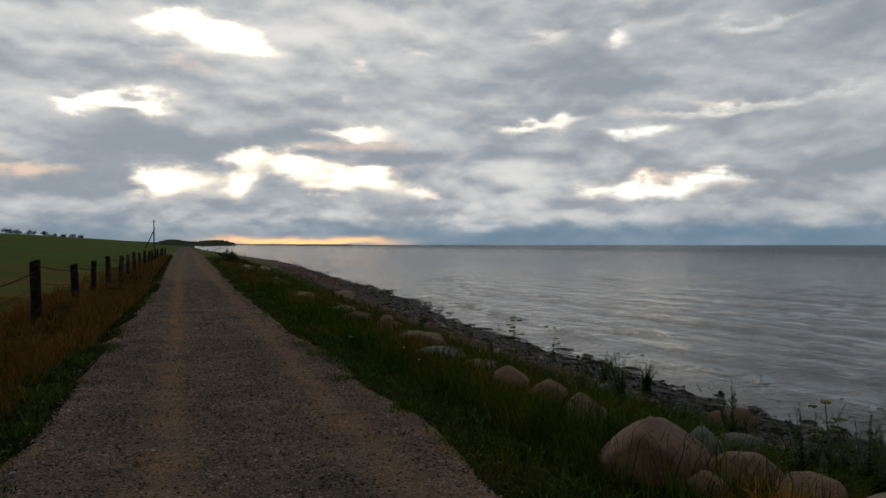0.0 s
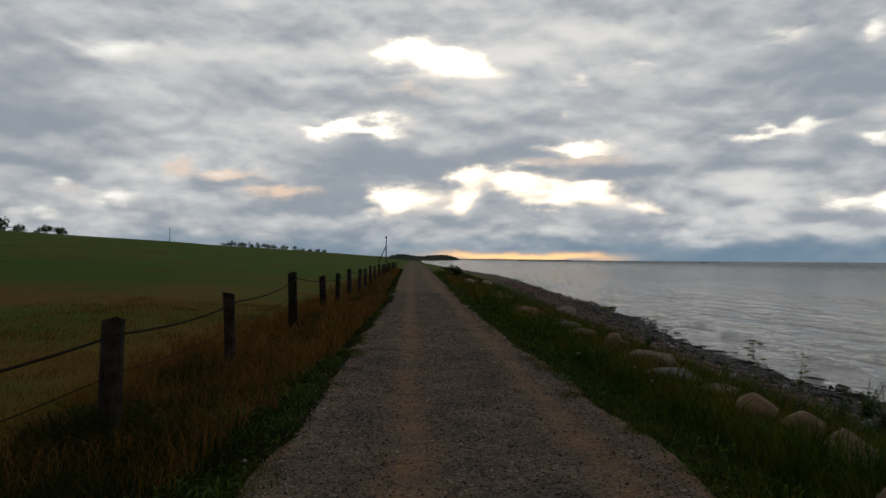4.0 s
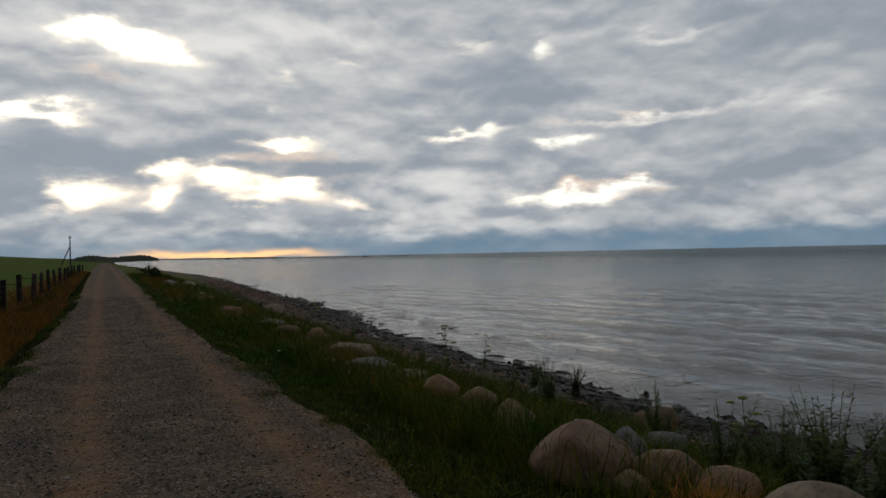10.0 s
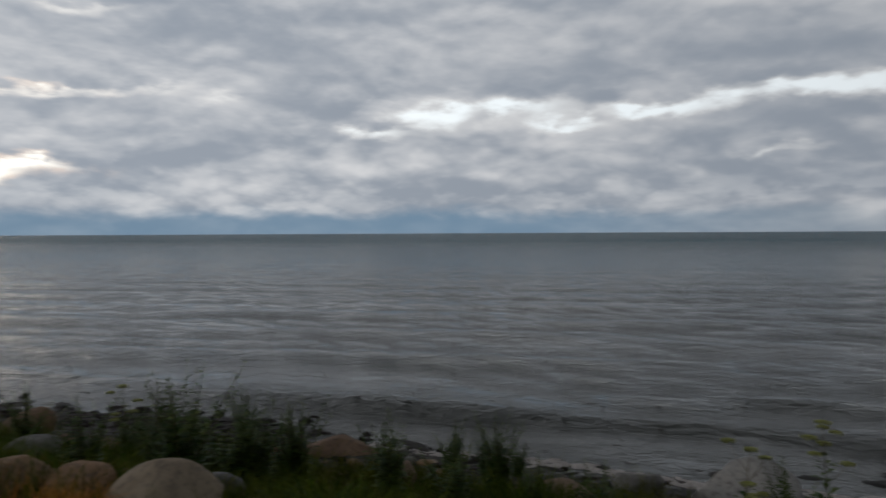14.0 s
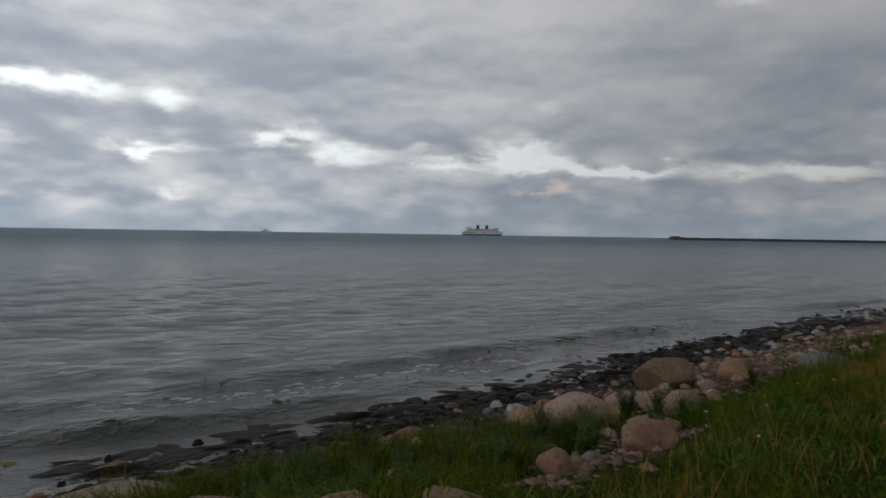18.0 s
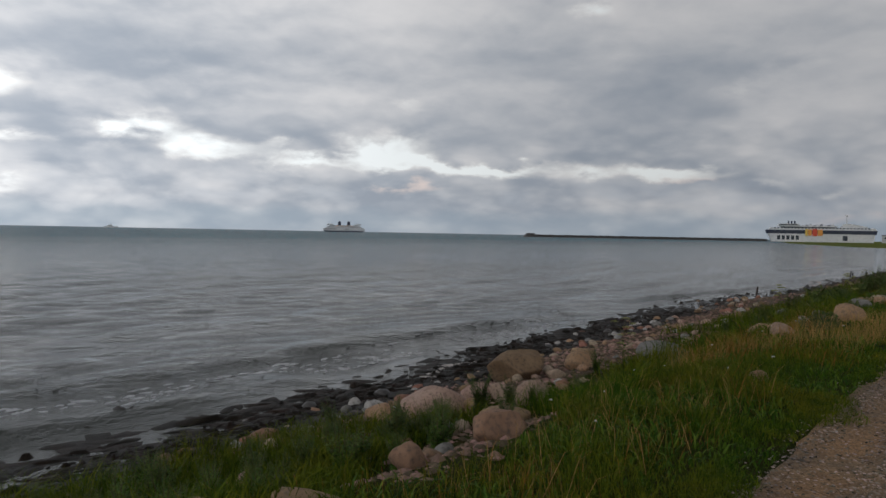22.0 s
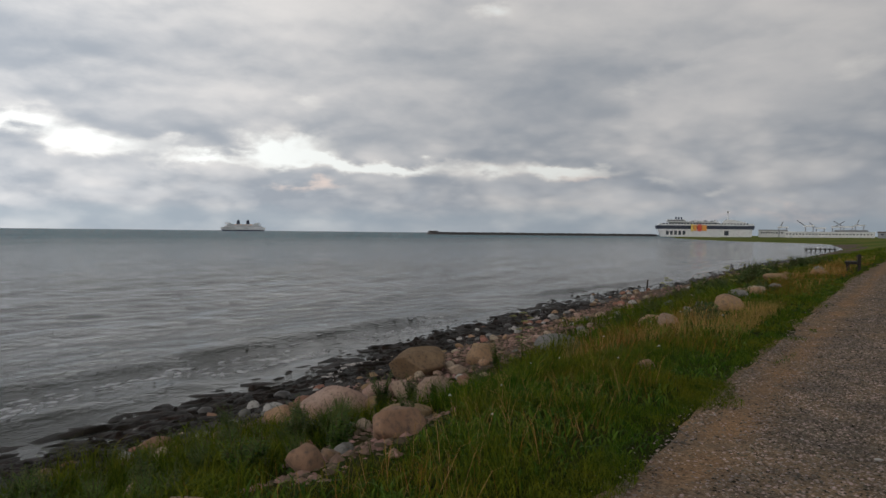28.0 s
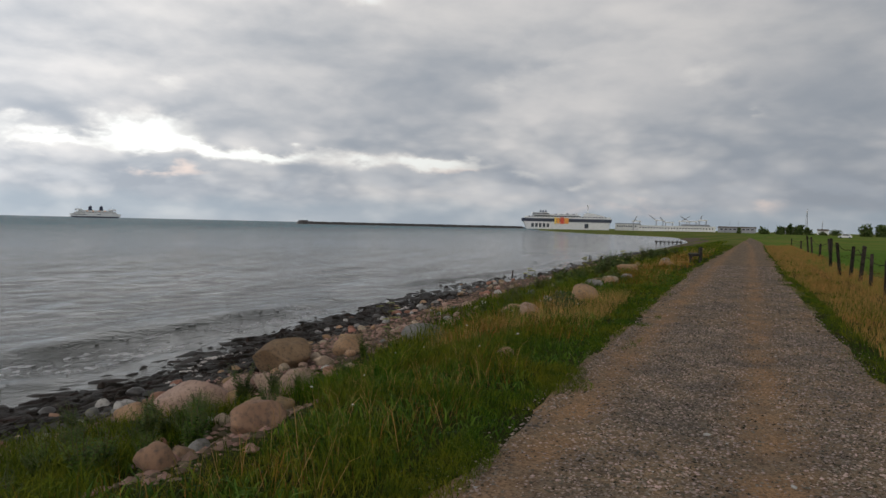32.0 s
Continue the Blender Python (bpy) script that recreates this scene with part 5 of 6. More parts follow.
grow("verge_grass", [(1, 42000, 2.5, 11, -0.05, 2.1, 1.0), (1, 26000, 11, 28, -0.05, 2.4, 1.8), (1, 14000, 28, 90, -0.05, 3.0, 4.0),
                     (1, 46000, -12, -2.5, -0.05, 2.3, 1.0), (1, 26000, -28, -12, -0.05, 2.4, 1.8), (1, 14000, -85, -28, -0.05, 3.0, 4.0),
                     (1, 22000, -2.5, 2.5, -0.05, 2.4, 1.1), (1, 9000, 2.8, 14, 0.75, 1.7, 1.1)], M_GRASS, 0.05, 0.30, 0.006, 100, "lush green grass along the sea side of the track", 0.85, 0.9)
grow("edge_tufts", [(1, 44000, -14, -2.5, -0.50, 0.26, 0.9), (1, 38000, 3, 14, -0.45, 0.26, 0.9), (-1, 44000, 3, 14, -0.55, 0.30, 0.9), (-1, 22000, -26, -6, -0.50, 0.35, 1.3),
                    (1, 14000, -45, -14, -0.42, 0.22, 2.0), (1, 12000, 14, 42, -0.36, 0.22, 2.0), (-1, 18000, 14, 42, -0.50, 0.30, 2.0), (-1, 11000, -50, -26, -0.50, 0.35, 2.4)],
     M_GRASS, 0.03, 0.15, 0.006, 150, "low tufts creeping in from the edges of the track", 1.0, 0.4, 0.8)
# only ahead, where the verge stands against the light painted into it
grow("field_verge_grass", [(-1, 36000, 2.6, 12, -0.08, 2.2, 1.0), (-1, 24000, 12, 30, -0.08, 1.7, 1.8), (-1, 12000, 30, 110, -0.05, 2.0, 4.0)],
     M_GRASS_SHADED, 0.08, 0.46, 0.007, 200, "rank green grass between the track and the fence, shade in its colour", 0.8, 1.2, 0.2)
grow("meadow_verge_grass", [(-1, 22000, -8, 2.6, -0.08, 2.3, 1.1), (-1, 15000, -28, -8, -0.1, 1.5, 1.8), (-1, 12000, -90, -28, -0.1, 1.4, 4.0)], M_GRASS, 0.05, 0.22, 0.006, 230, "green grass beside the track towards the harbour", 0.8, 1.1, 0.3)
grow("rusty_verge_grass", [(-1, 5500, 3, 8, 0.5, 2.6, 0.9), (-1, 6500, 8, 12, 0.35, 2.6, 1.0), (-1, 13000, 12, 30, 0.20, 2.8, 1.6), (-1, 9000, 30, 110, 0.4, 3.0, 3.5)],
     M_GRASS_RUST, 0.22, 0.56, 0.006, 300, "tall rust-brown seeding grass under the fence", 0.75)
grow("broad_leaf_herbs", [(1, 7000, -12, -2.8, 0.0, 2.6, 1.0), (1, 4500, -30, -12, 0.0, 2.8, 1.7), (1, 4500, 2.8, 13, 0.0, 2.2, 1.0), (1, 3500, 13, 32, 0.0, 2.4, 1.8), (1, 9000, -8, 4, 3.0, 6.0, 1.1), (-1, 3000, 3, 12, 0.0, 1.2, 1.0)],
     M_HERB, 0.06, 0.20, 0.020, 380, "low broad-leaved herbs among the grass", 1.2, 0.6, 0.5)
grow("brown_seeding_grass", [(1, 5000, 3.4, 9, 1.0, 1.9, 0.8), (1, 7000, 6, 16, 0.9, 2.6, 0.9), (1, 12000, 16, 60, 0.6, 3.2, 1.9), (1, 900, -10, -3.2, 0.4, 2.5, 0.7), (1, 9000, -50, -10, 0.3, 2.8, 1.4)], M_GRASS_RUST, 0.20, 0.52, 0.005, 390, "brown seed heads of ripe grass on the bank", 0.7, 0.9, 0.5, True)
grow("pale_verge_grass", [(-1, 5000, -8, 3, 0.9, 3.0, 1.0), (-1, 13000, -28, -8, 0.30, 3.2, 1.3), (-1, 15000, -90, -28, 0.15, 3.0, 2.6)], M_GRASS_PALE, 0.12, 0.46, 0.006, 330, "pale rusty seeding grass along the harbour fence", 0.75, 0.9, 0.5)
grow("browned_pasture_grass", [(-1, 22000, 5, 24, 2.0, 8, 1.0)], M_GRASS_RUST, 0.08, 0.22, 0.008, 360, "browned seed heads in the near pasture", 0.8, 0.5)
grow("straw_grass", [(1, 600, -9, -3.5, 0.5, 2.3, 0.7), (1, 6000, -20, -9.5, 0.5, 2.6, 0.8), (1, 1500, -60, -22, 0.6, 2.6, 3.0), (1, 700, 2.8, 12, 0.5, 2.0, 1.0), (1, 1200, 12, 40, 0.6, 2.6, 1.8)],
     M_GRASS_DRY, 0.22, 0.56, 0.005, 400, "dry straw-coloured grass stalks among the green", 0.75, patchy=True)
grow("tall_bank_grass", [(1, 14000, 2.4, 13, 0.7, 1.9, 1.0), (1, 11000, 13, 40, 0.7, 3.0, 1.8), (1, 16000, -9, 3, 3.2, 6.2, 1.1)], M_GRASS, 0.12, 0.42, 0.007, 450, "tall rank grass hiding the feet of the boulders", 0.6, 0.3)
grow("slope_grass", [(1, 70000, -9.5, 13, 2.0, 6.8, 1.2), (1, 11000, 13, 40, 2.2, 5.2, 2.2), (1, 9000, -24, -9, 2.3, 4.6, 2.0), (1, 13000, -45, -20, 2.0, 7.0, 2.6), (1, 9000, -120, -40, 2.0, 9.0, 5.0), (1, 6000, 40, 130, 2.3, 6.0, 5.0)],
     M_GRASS, 0.14, 0.56, 0.008, 500, "rank green grass on the slope between the boulders", 0.8, 0.1)
grow("shaggy_bank_grass", [(1, 19000, 2.2, 14, 0.70, 2.4, 1.0), (1, 15000, 14, 45, 0.70, 3.0, 1.8), (1, 9000, 1.5, 9, 2.3, 5.0, 1.1)], M_GRASS, 0.18, 0.54, 0.007, 480, "shaggy green grass half covering the bank boulders", 0.8, 0.3)
grow("pasture_grass", [(-1, 20000, 4, 24, 1.5, 9, 1.1), (-1, 16000, -10, 4, 1.5, 8, 1.1), (-1, 9000, -60, -10, 1.8, 16, 3.0)], M_GRASS, 0.05, 0.15, 0.008, 600, "short grazed grass of the pasture", 0.5, 0.1)

# ---------------------------------------------------------------- weeds


def weed(seed, stems=7, high=0.9, leaf_mat=None, words="bushy dark green weed with upright leafy stems on the bank"):
    """A bushy mugwort-like plant: several leafy stems from one root."""
    rr = random.Random(seed)
    ob = new("weed_plant")
    bs = bmesh.new()
    V, F = [], []
    for k in range(stems):
        a, lean = rr.uniform(0, 6.28), rr.uniform(0.08, 0.50)
        h = high * rr.uniform(0.38, 1.0)
        pts = [Vector((math.cos(a) * lean * h * (q ** 1.5) + rr.uniform(-0.01, 0.01), math.sin(a) * lean * h * (q ** 1.5) + rr.uniform(-0.01, 0.01), h * q - 0.02)) for q in (0, 0.25, 0.5, 0.75, 1.0)]
        tube(pts, (0.006, 0.0055, 0.0045, 0.003, 0.0015), 4, bs)
        for q in range(64):
            f = 0.10 + 0.90 * q / 64
            i0 = min(int(f * 4), 3)
            c = pts[i0].lerp(pts[i0 + 1], f * 4 - i0)
            b = rr.uniform(0, 6.28)
            ln = (0.15 * (1 - f) + 0.030) * rr.uniform(0.6, 1.3) * high
            d = Vector((math.cos(b), math.sin(b), rr.uniform(0.1, 0.9))).normalized()
            side = d.cross(Vector((0, 0, 1))).normalized() * ln * 0.19
            droop = Vector((0, 0, -ln * 0.2))
            n0 = len(V)
            V += [c, c + d * ln * 0.5 + side, c + d * ln * 0.5 - side, c + d * ln + droop]
            F += [(n0, n0 + 1, n0 + 2), (n0 + 1, n0 + 3, n0 + 2)]
    part("stalk", bs, M_STEM, ob)
    lf = new("foliage", np_mesh("foliage", [tuple(v) for v in V], F, leaf_mat or M_WEED))
    lf.parent = ob
    return tagged(ob, words, "weed", "weeds on the bank")


def umbel(seed, high=1.0):
    """A tall branching plant with flat yellow-green flower heads."""
    rr = random.Random(seed)
    ob = new("umbel_plant")
    bs = bmesh.new()
    top = Vector((rr.uniform(-0.08, 0.08), rr.uniform(-0.08, 0.08), high))
    tube([(0, 0, -0.03), top * 0.5, top], (0.009, 0.007, 0.004), 5, bs)
    heads = [top]
    for k in range(6):
        f, a = rr.uniform(0.35, 0.85), rr.uniform(0, 6.28)
        b = top * f
        e = b + Vector((math.cos(a) * 0.22, math.sin(a) * 0.22, 0.24)) * high * rr.uniform(0.6, 1.0)
        tube([b, b.lerp(e, 0.6) + Vector((0, 0, -0.02)), e], (0.005, 0.004, 0.003), 4, bs)
        heads.append(e)
    part("stem", bs, M_STEM, ob)
    for c in heads:
        V, F = [], []
        r = rr.uniform(0.05, 0.085) * high
        for q in range(34):
            a, d = rr.uniform(0, 6.28), r * math.sqrt(rr.random())
            p = c + Vector((math.cos(a) * d, math.sin(a) * d, 0.03 - d * 0.25))
            w = 0.012
            n0 = len(V)
            V += [tuple(p + Vector(o)) for o in ((-w, -w, 0), (w, -w, 0.003), (w, w, 0), (-w, w, 0.003), (0, 0, -0.03))]
            F += [(n0, n0 + 1, n0 + 2), (n0, n0 + 2, n0 + 3), (n0, n0 + 4, n0 + 1), (n0 + 2, n0 + 4, n0 + 3)]
        hd = new("flower_head", np_mesh("flower_head", V, F, M_UMBEL))
        hd.parent = ob
        tagged(hd, "yellow-green flower head")
    V, F = [], []
    for k in range(30):
        a, f = rr.uniform(0, 6.28), rr.uniform(0.02, 0.7)
        c, ln = top * f, (0.22 * (1 - f) + 0.05) * high
        d = Vector((math.cos(a), math.sin(a), rr.uniform(0.2, 0.8))).normalized()
        side = d.cross(Vector((0, 0, 1))).normalized() * ln * 0.16
        n0 = len(V)
        V += [tuple(q) for q in (c, c + d * ln * 0.55 + side, c + d * ln * 0.55 - side, c + d * ln - Vector((0, 0, ln * 0.25)))]
        F += [(n0, n0 + 1, n0 + 2), (n0 + 1, n0 + 3, n0 + 2)]
    lf = new("foliage", np_mesh("foliage", V, F, M_WEED))
    lf.parent = ob
    return tagged(ob, "tall weed with yellow-green umbel flower heads on the bank", "weed", "umbel plants on the bank")


def at_ground(x, y, turn=0.0, sc=1.0):
    return pose(x, y, float(land(np.array(x), np.array(y))) + 0.0, 0, 0, turn) @ Matrix.Diagonal((sc, sc, sc, 1))


WEEDS = [weed(11, 26, 0.95), weed(12, 22, 0.9), weed(13, 28, 0.8), weed(14, 18, 1.05)]
NETTLES = [weed(31, 20, 0.62, M_NETTLE, "fresh green nettle clump low on the bank"), weed(32, 24, 0.5, M_NETTLE, "fresh green nettle clump low on the bank")]
NETTLES_DONE = []
UMBELS = [umbel(21, 1.1), umbel(22, 0.95)]


def plant(protos, x, y, sc, first=[]):
    """The first use of a kind moves the plant that was built; later ones copy it."""
    k = len(first)
    ob = protos[k % len(protos)]
    turn = (k * 137.5) % 360
    if k < len(protos):
        ob.matrix_world = at_ground(x, y, turn, sc)
    else:
        q = copy_thing(ob, at_ground(x, y, turn))
        q.scale = (sc, sc, sc)
    first.append(1)


SPOTS = [(7.4, 6.8), (7.9, 6.2), (7.1, 6.3), (8.2, 5.6), (6.9, 5.6), (8.5, 13.2), (8.9, 12.6), (8.1, 12.9), (6.6, 4.4), (7.3, 4.5), (7.6, 3.4), (6.8, 3.0), (6.4, 2.2), (7.2, 1.6),
         (6.3, 0.9), (6.9, -0.6), (4.4, 3.5), (4.6, 4.6), (5.6, 10.6), (6.4, 9.8), (5.2, 9.0), (6.5, 5.6), (7.0, 6.2), (7.8, 6.5), (7.2, 4.3), (8.7, 3.0), (9.2, 2.3), (6.4, 4.5), (6.4, 5.4), (6.7, 7.7), (7.5, 5.9), (8.3, 2.4), (7.9, 2.2)]
for k, (x, y) in enumerate(SPOTS):
    plant(WEEDS, x, y, 0.74 + 0.42 * ((k * 0.618) % 1))
rr = random.Random(81)
for k in range(110):
    y = rr.choice((rr.uniform(8, 40), rr.uniform(12, 60), rr.uniform(-70, -13), rr.uniform(-13, 12)))
    plant(WEEDS, float(edge_r(y)) + rr.uniform(2.2 if y > 8 else 2.6, 5.4), y, rr.uniform(0.35, 0.75))
for k in range(40):      # a thicket of tall weeds before the bench, and lush ones low on the bank
    if k < 24:
        y = -rr.uniform(21, 62)
        plant(WEEDS, rr.uniform(4.2, 8.2), y, rr.uniform(0.8, 1.35))
    else:
        plant(WEEDS, rr.uniform(5.6, 8.2), rr.uniform(-7.3, -2.6), rr.uniform(0.4, 0.65))
for k in range(20):
    plant(NETTLES, rr.uniform(4.7, 7.4), rr.uniform(-5.6, -2.2), rr.uniform(0.75, 1.15), NETTLES_DONE)
for x, y in ((6.4, -7.6), (6.8, -8.0), (6.1, -7.0), (6.6, -6.9), (7.0, -7.4)):
    plant(NETTLES, x, y, 0.9, NETTLES_DONE)
U_SPOTS = [(7.9, 16.6), (7.8, 7.2), (9.0, -1.2), (8.6, 16.0), (6.4, 24.0), (6.9, -0.2), (6.2, -12.5), (5.2, -27.0), (6.0, -30.5), (5.0, -34.0), (6.6, -38.0), (5.6, -44.0), (6.8, -25.0), (5.9, -50.0)]
U_DONE = []
for x, y in U_SPOTS:
    plant(UMBELS, x, y, 0.95, U_DONE)

# ---------------------------------------------------------------- fence along the pasture


def fence_post(parent, x, y, top, k, thick=1.0, tilt=3):
    """A thick weathered post with a split, slanted head, leaning a little."""
    rr = random.Random(k * 7 + 1)
    z0 = float(land(np.array(x), np.array(y))) - 0.25
    h, w = top - z0, rr.uniform(0.085, 0.11) * thick
    bm = bmesh.new()
    rings, sides = [], 10
    for q in range(9):
        f = q / 8
        ring = []
        for j in range(sides):
            a = 6.2832 * j / sides
            r = w * (1.05 - 0.12 * f) * (1 + 0.16 * noise.noise(Vector((math.cos(a) * 1.3 + k * 3, math.sin(a) * 1.3, f * 1.2))) + 0.06 * noise.noise(Vector((math.cos(a) * 5 + k, math.sin(a) * 5, f * 3))))
            zz = h * f + (0.03 * noise.noise(Vector((a * 1.3, k, 0))) + 0.02 * math.cos(a + k) if q == 8 else 0)
            ring.append(bm.verts.new((math.cos(a) * r, math.sin(a) * r, zz)))
        rings.append(ring)
    for r0, r1 in zip(rings, rings[1:]):
        for j in range(sides):
            bm.faces.new((r0[j], r0[(j + 1) % sides], r1[(j + 1) % sides], r1[j]))
    bm.faces.new(rings[-1])
    bm.faces.new(rings[0][::-1])
    ob = part("post", bm, M_WOOD, parent)
    ob.matrix_world = pose(x, y, z0, rr.uniform(-tilt, tilt), rr.uniform(-tilt, tilt), rr.uniform(0, 90))
    return ob


def wire(parent, a, b, sag, r=0.004):
    pts = []
    for q in range(9):
        f = q / 8
        c = Vector(a).lerp(Vector(b), f)
        c.z -= sag * 4 * f * (1 - f)
        pts.append(c)
    return part("wire", tube(pts, [r] * 9, 4), M_WIRE, parent)


def fence(spots, label, thick=1.0, tilt=3):
    ob = thing("fence", label, "fence")
    for k, (x, y, t) in enumerate(spots):
        fence_post(ob, x, y, t, k + int(abs(y) * 3), thick, tilt)
    for k, ((x0, y0, t0), (x1, y1, t1)) in enumerate(zip(spots, spots[1:])):
        r = 0.011 if min(abs(y0), abs(y1)) < 30 else 0.014
        wire(ob, (x0 + 0.09, y0, t0 - 0.12), (x1 + 0.09, y1, t1 - 0.12), 0.05 + 0.05 * ((k * 0.37) % 1), r)
        wire(ob, (x0 + 0.09, y0, t0 - 0.45), (x1 + 0.09, y1, t1 - 0.45), 0.03 + 0.04 * ((k * 0.61) % 1), 0.005)
    return ob


ahead_y = [2.3, 6.64, 10.9, 16.2, 21.7, 25.4, 30.2, 35.3, 39.9, 45, 50.5, 56, 62, 68.5, 75, 83, 91, 100, 110]
fence([(-2.6 - 0.0016 * y, y, 1.10 + 0.05 * math.sin(y * 1.7) + (0.14 if abs(y - 16.2) < 0.1 else 0)) for y in ahead_y], "old pasture fence of thick weathered posts with sagging wires")
back = [(-2.7, -2.5, 1.1), (-2.9, -7.5, 1.05), (-3.2, -12.5, 1.0), (-3.4, -17.2, 1.05), (-3.57, -22.05, 0.92), (-3.75, -25.6, 1.0), (-3.8, -28.0, 1.2), (-3.95, -31.3, 1.12), (-3.8, -32.7, 1.25),
        (-4.1, -38.8, 1.36), (-4.3, -40.0, 1.34), (-4.86, -51.5, 0.95), (-5.4, -62.0, 1.3), (-5.25, -63.2, 1.4), (-5.6, -75.0, 0.85), (-6.06, -94.0, 0.9)]
fence(back, "leaning uneven fence posts with sagging wire beside the dry grass", 0.66, 7)

# ---------------------------------------------------------------- bench, poles, stakes


def bench(x, y):
    """Seen end on: dark slatted seat towards the sea, raised back on the side of the track."""
    z = float(land(np.array(x), np.array(y)))
    ob = thing("bench", "dark wooden bench on the verge facing the sea", "bench", (x, y, z))
    for yy in (-0.75, 0.75):
        part("leg", box(-0.24, -0.16, yy - 0.05, yy + 0.05, -0.05, 0.80, 0.01), M_BENCH, ob)
        part("leg", box(0.24, 0.32, yy - 0.05, yy + 0.05, -0.05, 0.42, 0.01), M_BENCH, ob)
        part("bearer", box(-0.2, 0.36, yy - 0.04, yy + 0.04, 0.34, 0.42, 0.008), M_BENCH, ob)
    for k in range(4):
        part("seat_slat", box(-0.14 + k * 0.135, -0.02 + k * 0.135, -0.95, 0.95, 0.425, 0.465, 0.006), M_BENCH, ob)
    for k in range(3):
        part("back_slat", box(-0.155, -0.115, -0.95, 0.95, 0.50 + k * 0.10, 0.58 + k * 0.10, 0.006), M_BENCH, ob)
    return ob


M_BENCH = surface("dark_stained_wood", (0.022, 0.020, 0.018), (0.036, 0.031, 0.027), 5.0, 0.75, 0.4, 20.0)
bench(1.95, -39.5)


def utility_pole(x, y, high, stay, label):
    z = float(land(np.array(x), np.array(y)))
    ob = thing("utility_pole", label, "pole", (x, y, z))
    part("pole", tube([(0, 0, -0.3), (0, 0, high * 0.5), (0, 0, high)], (0.17, 0.15, 0.12), 8), M_WOOD, ob)
    if stay:
        part("stay", tube([(-stay, 0, -0.3), (-0.1, 0, high * 0.62)], (0.14, 0.12), 8), M_WOOD, ob)
    part("crossarm", box(-0.5, 0.5, -0.06, 0.06, high * 0.93, high * 0.93 + 0.12, 0.01), M_WOOD, ob)
    for k in (-0.42, 0.42):
        part("insulator", tube([(k, 0, high * 0.93 + 0.12), (k, 0, high * 0.93 + 0.26)], (0.035, 0.03), 6), M_WHITE_PAINT, ob)
    return ob


utility_pole(-8.1, 207, 7.8, 2.3, "dark wooden pole with a slanting stay beside the track")
utility_pole(-126, 374, 8.0, 0, "wooden utility pole standing on the pasture ridge")


def stake(x, y, high):
    z = float(land(np.array(x), np.array(y)))
    ob = new("stake", None)
    ob.matrix_world = pose(x, y, z, 3, -4, 0)
    part("shaft", tube([(0, 0, -0.2), (0, 0, high)], (0.05, 0.045), 8), M_WOOD, ob)
    return tagged(ob, "short weathered stake standing by the waterline", "stake", "stakes by the water")


for x, y, h in ((12.0, -40.0, 0.7), (11.9, -63, 0.8), (12.3, -66, 0.6), (9.0, -52, 0.9)):
    stake(x, y, h)

groyne = thing("groyne", "low dark timber groyne running out into the shallows", "groyne", (11.5, -172, SEA))
for k in range(7):
    part("pile", tube([(k * 0.9, 0.1 * math.sin(k * 2.1), -1.2), (k * 0.9, 0.1 * math.sin(k * 2.1), 0.75 - 0.02 * k)], (0.16, 0.14), 7), M_BENCH, groyne)
part("waling", box(-0.3, 5.8, 0.16, 0.30, 0.30, 0.50), M_BENCH, groyne)

# ---------------------------------------------------------------- trees, bushes and the far shores


def crown(c, rx, ry, rz, n, leaf, seed, bm_v, bm_f):
    """Leaf tufts over and in an uneven ellipsoid with gaps."""
    g = np.random.default_rng(abs(seed))
    d = g.normal(size=(n, 3))
    d /= np.linalg.norm(d, axis=1)[:, None]
    lob = np.array([noise.noise(Vector(q) * 2.2 + Vector((seed, 0, 0))) for q in d])
    keep = lob > -0.28
    d, lob = d[keep], lob[keep]
    r = (0.78 + 0.5 * lob) * (0.62 + 0.38 * g.random(len(d)) ** 0.5)
    p = np.array(c) + d * r[:, None] * np.array([rx, ry, rz])
    for q in p:
        o = g.normal(size=(3, 3)) * leaf
        k = len(bm_v)
        bm_v += [tuple(q + o[0]), tuple(q + o[1]), tuple(q + o[2])]
        bm_f.append((k, k + 1, k + 2))


def tree(x, y, high, wide_, seed, label, name="tree", n=700):
    rr = random.Random(seed)
    z = float(land(np.array(x), np.array(y)))
    ob = thing(name, label, name, (x, y, z - (0.22 * high if abs(y) > 200 else 0.05)), group=name + ("s in the distance" if abs(y) > 200 else "es on the bank"))
    bm = bmesh.new()
    stem = 0.28 if name == "tree" else 0.1
    tube([(0, 0, -0.1), (0, 0, high * stem), (rr.uniform(-0.2, 0.2), 0, high * 0.8)], (high * 0.03, high * 0.024, high * 0.006), 7, bm)
    for k in range(6):
        a, f = rr.uniform(0, 6.28), rr.uniform(stem, 0.6)
        tube([(0, 0, high * f), (math.cos(a) * wide_ * 0.34, math.sin(a) * wide_ * 0.34, high * (f + 0.18))], (high * 0.012, high * 0.004), 5, bm)
    part("trunk", bm, M_BARK, ob)
    V, F = [], []
    for k in range(7):
        a = rr.uniform(0, 6.28)
        crown((math.cos(a) * wide_ * 0.22, math.sin(a) * wide_ * 0.22, high * rr.uniform(0.26, 0.74)), wide_ * 0.33, wide_ * 0.33, high * 0.26, n // 5, high * 0.055, seed * 10 + k, V, F)
    cr = new("crown", np_mesh("crown", V, F, M_LEAF))
    cr.parent = ob
    return ob


def polar(a, r):
    return r * math.sin(radians(a)), r * math.cos(radians(a))


rr = random.Random(91)
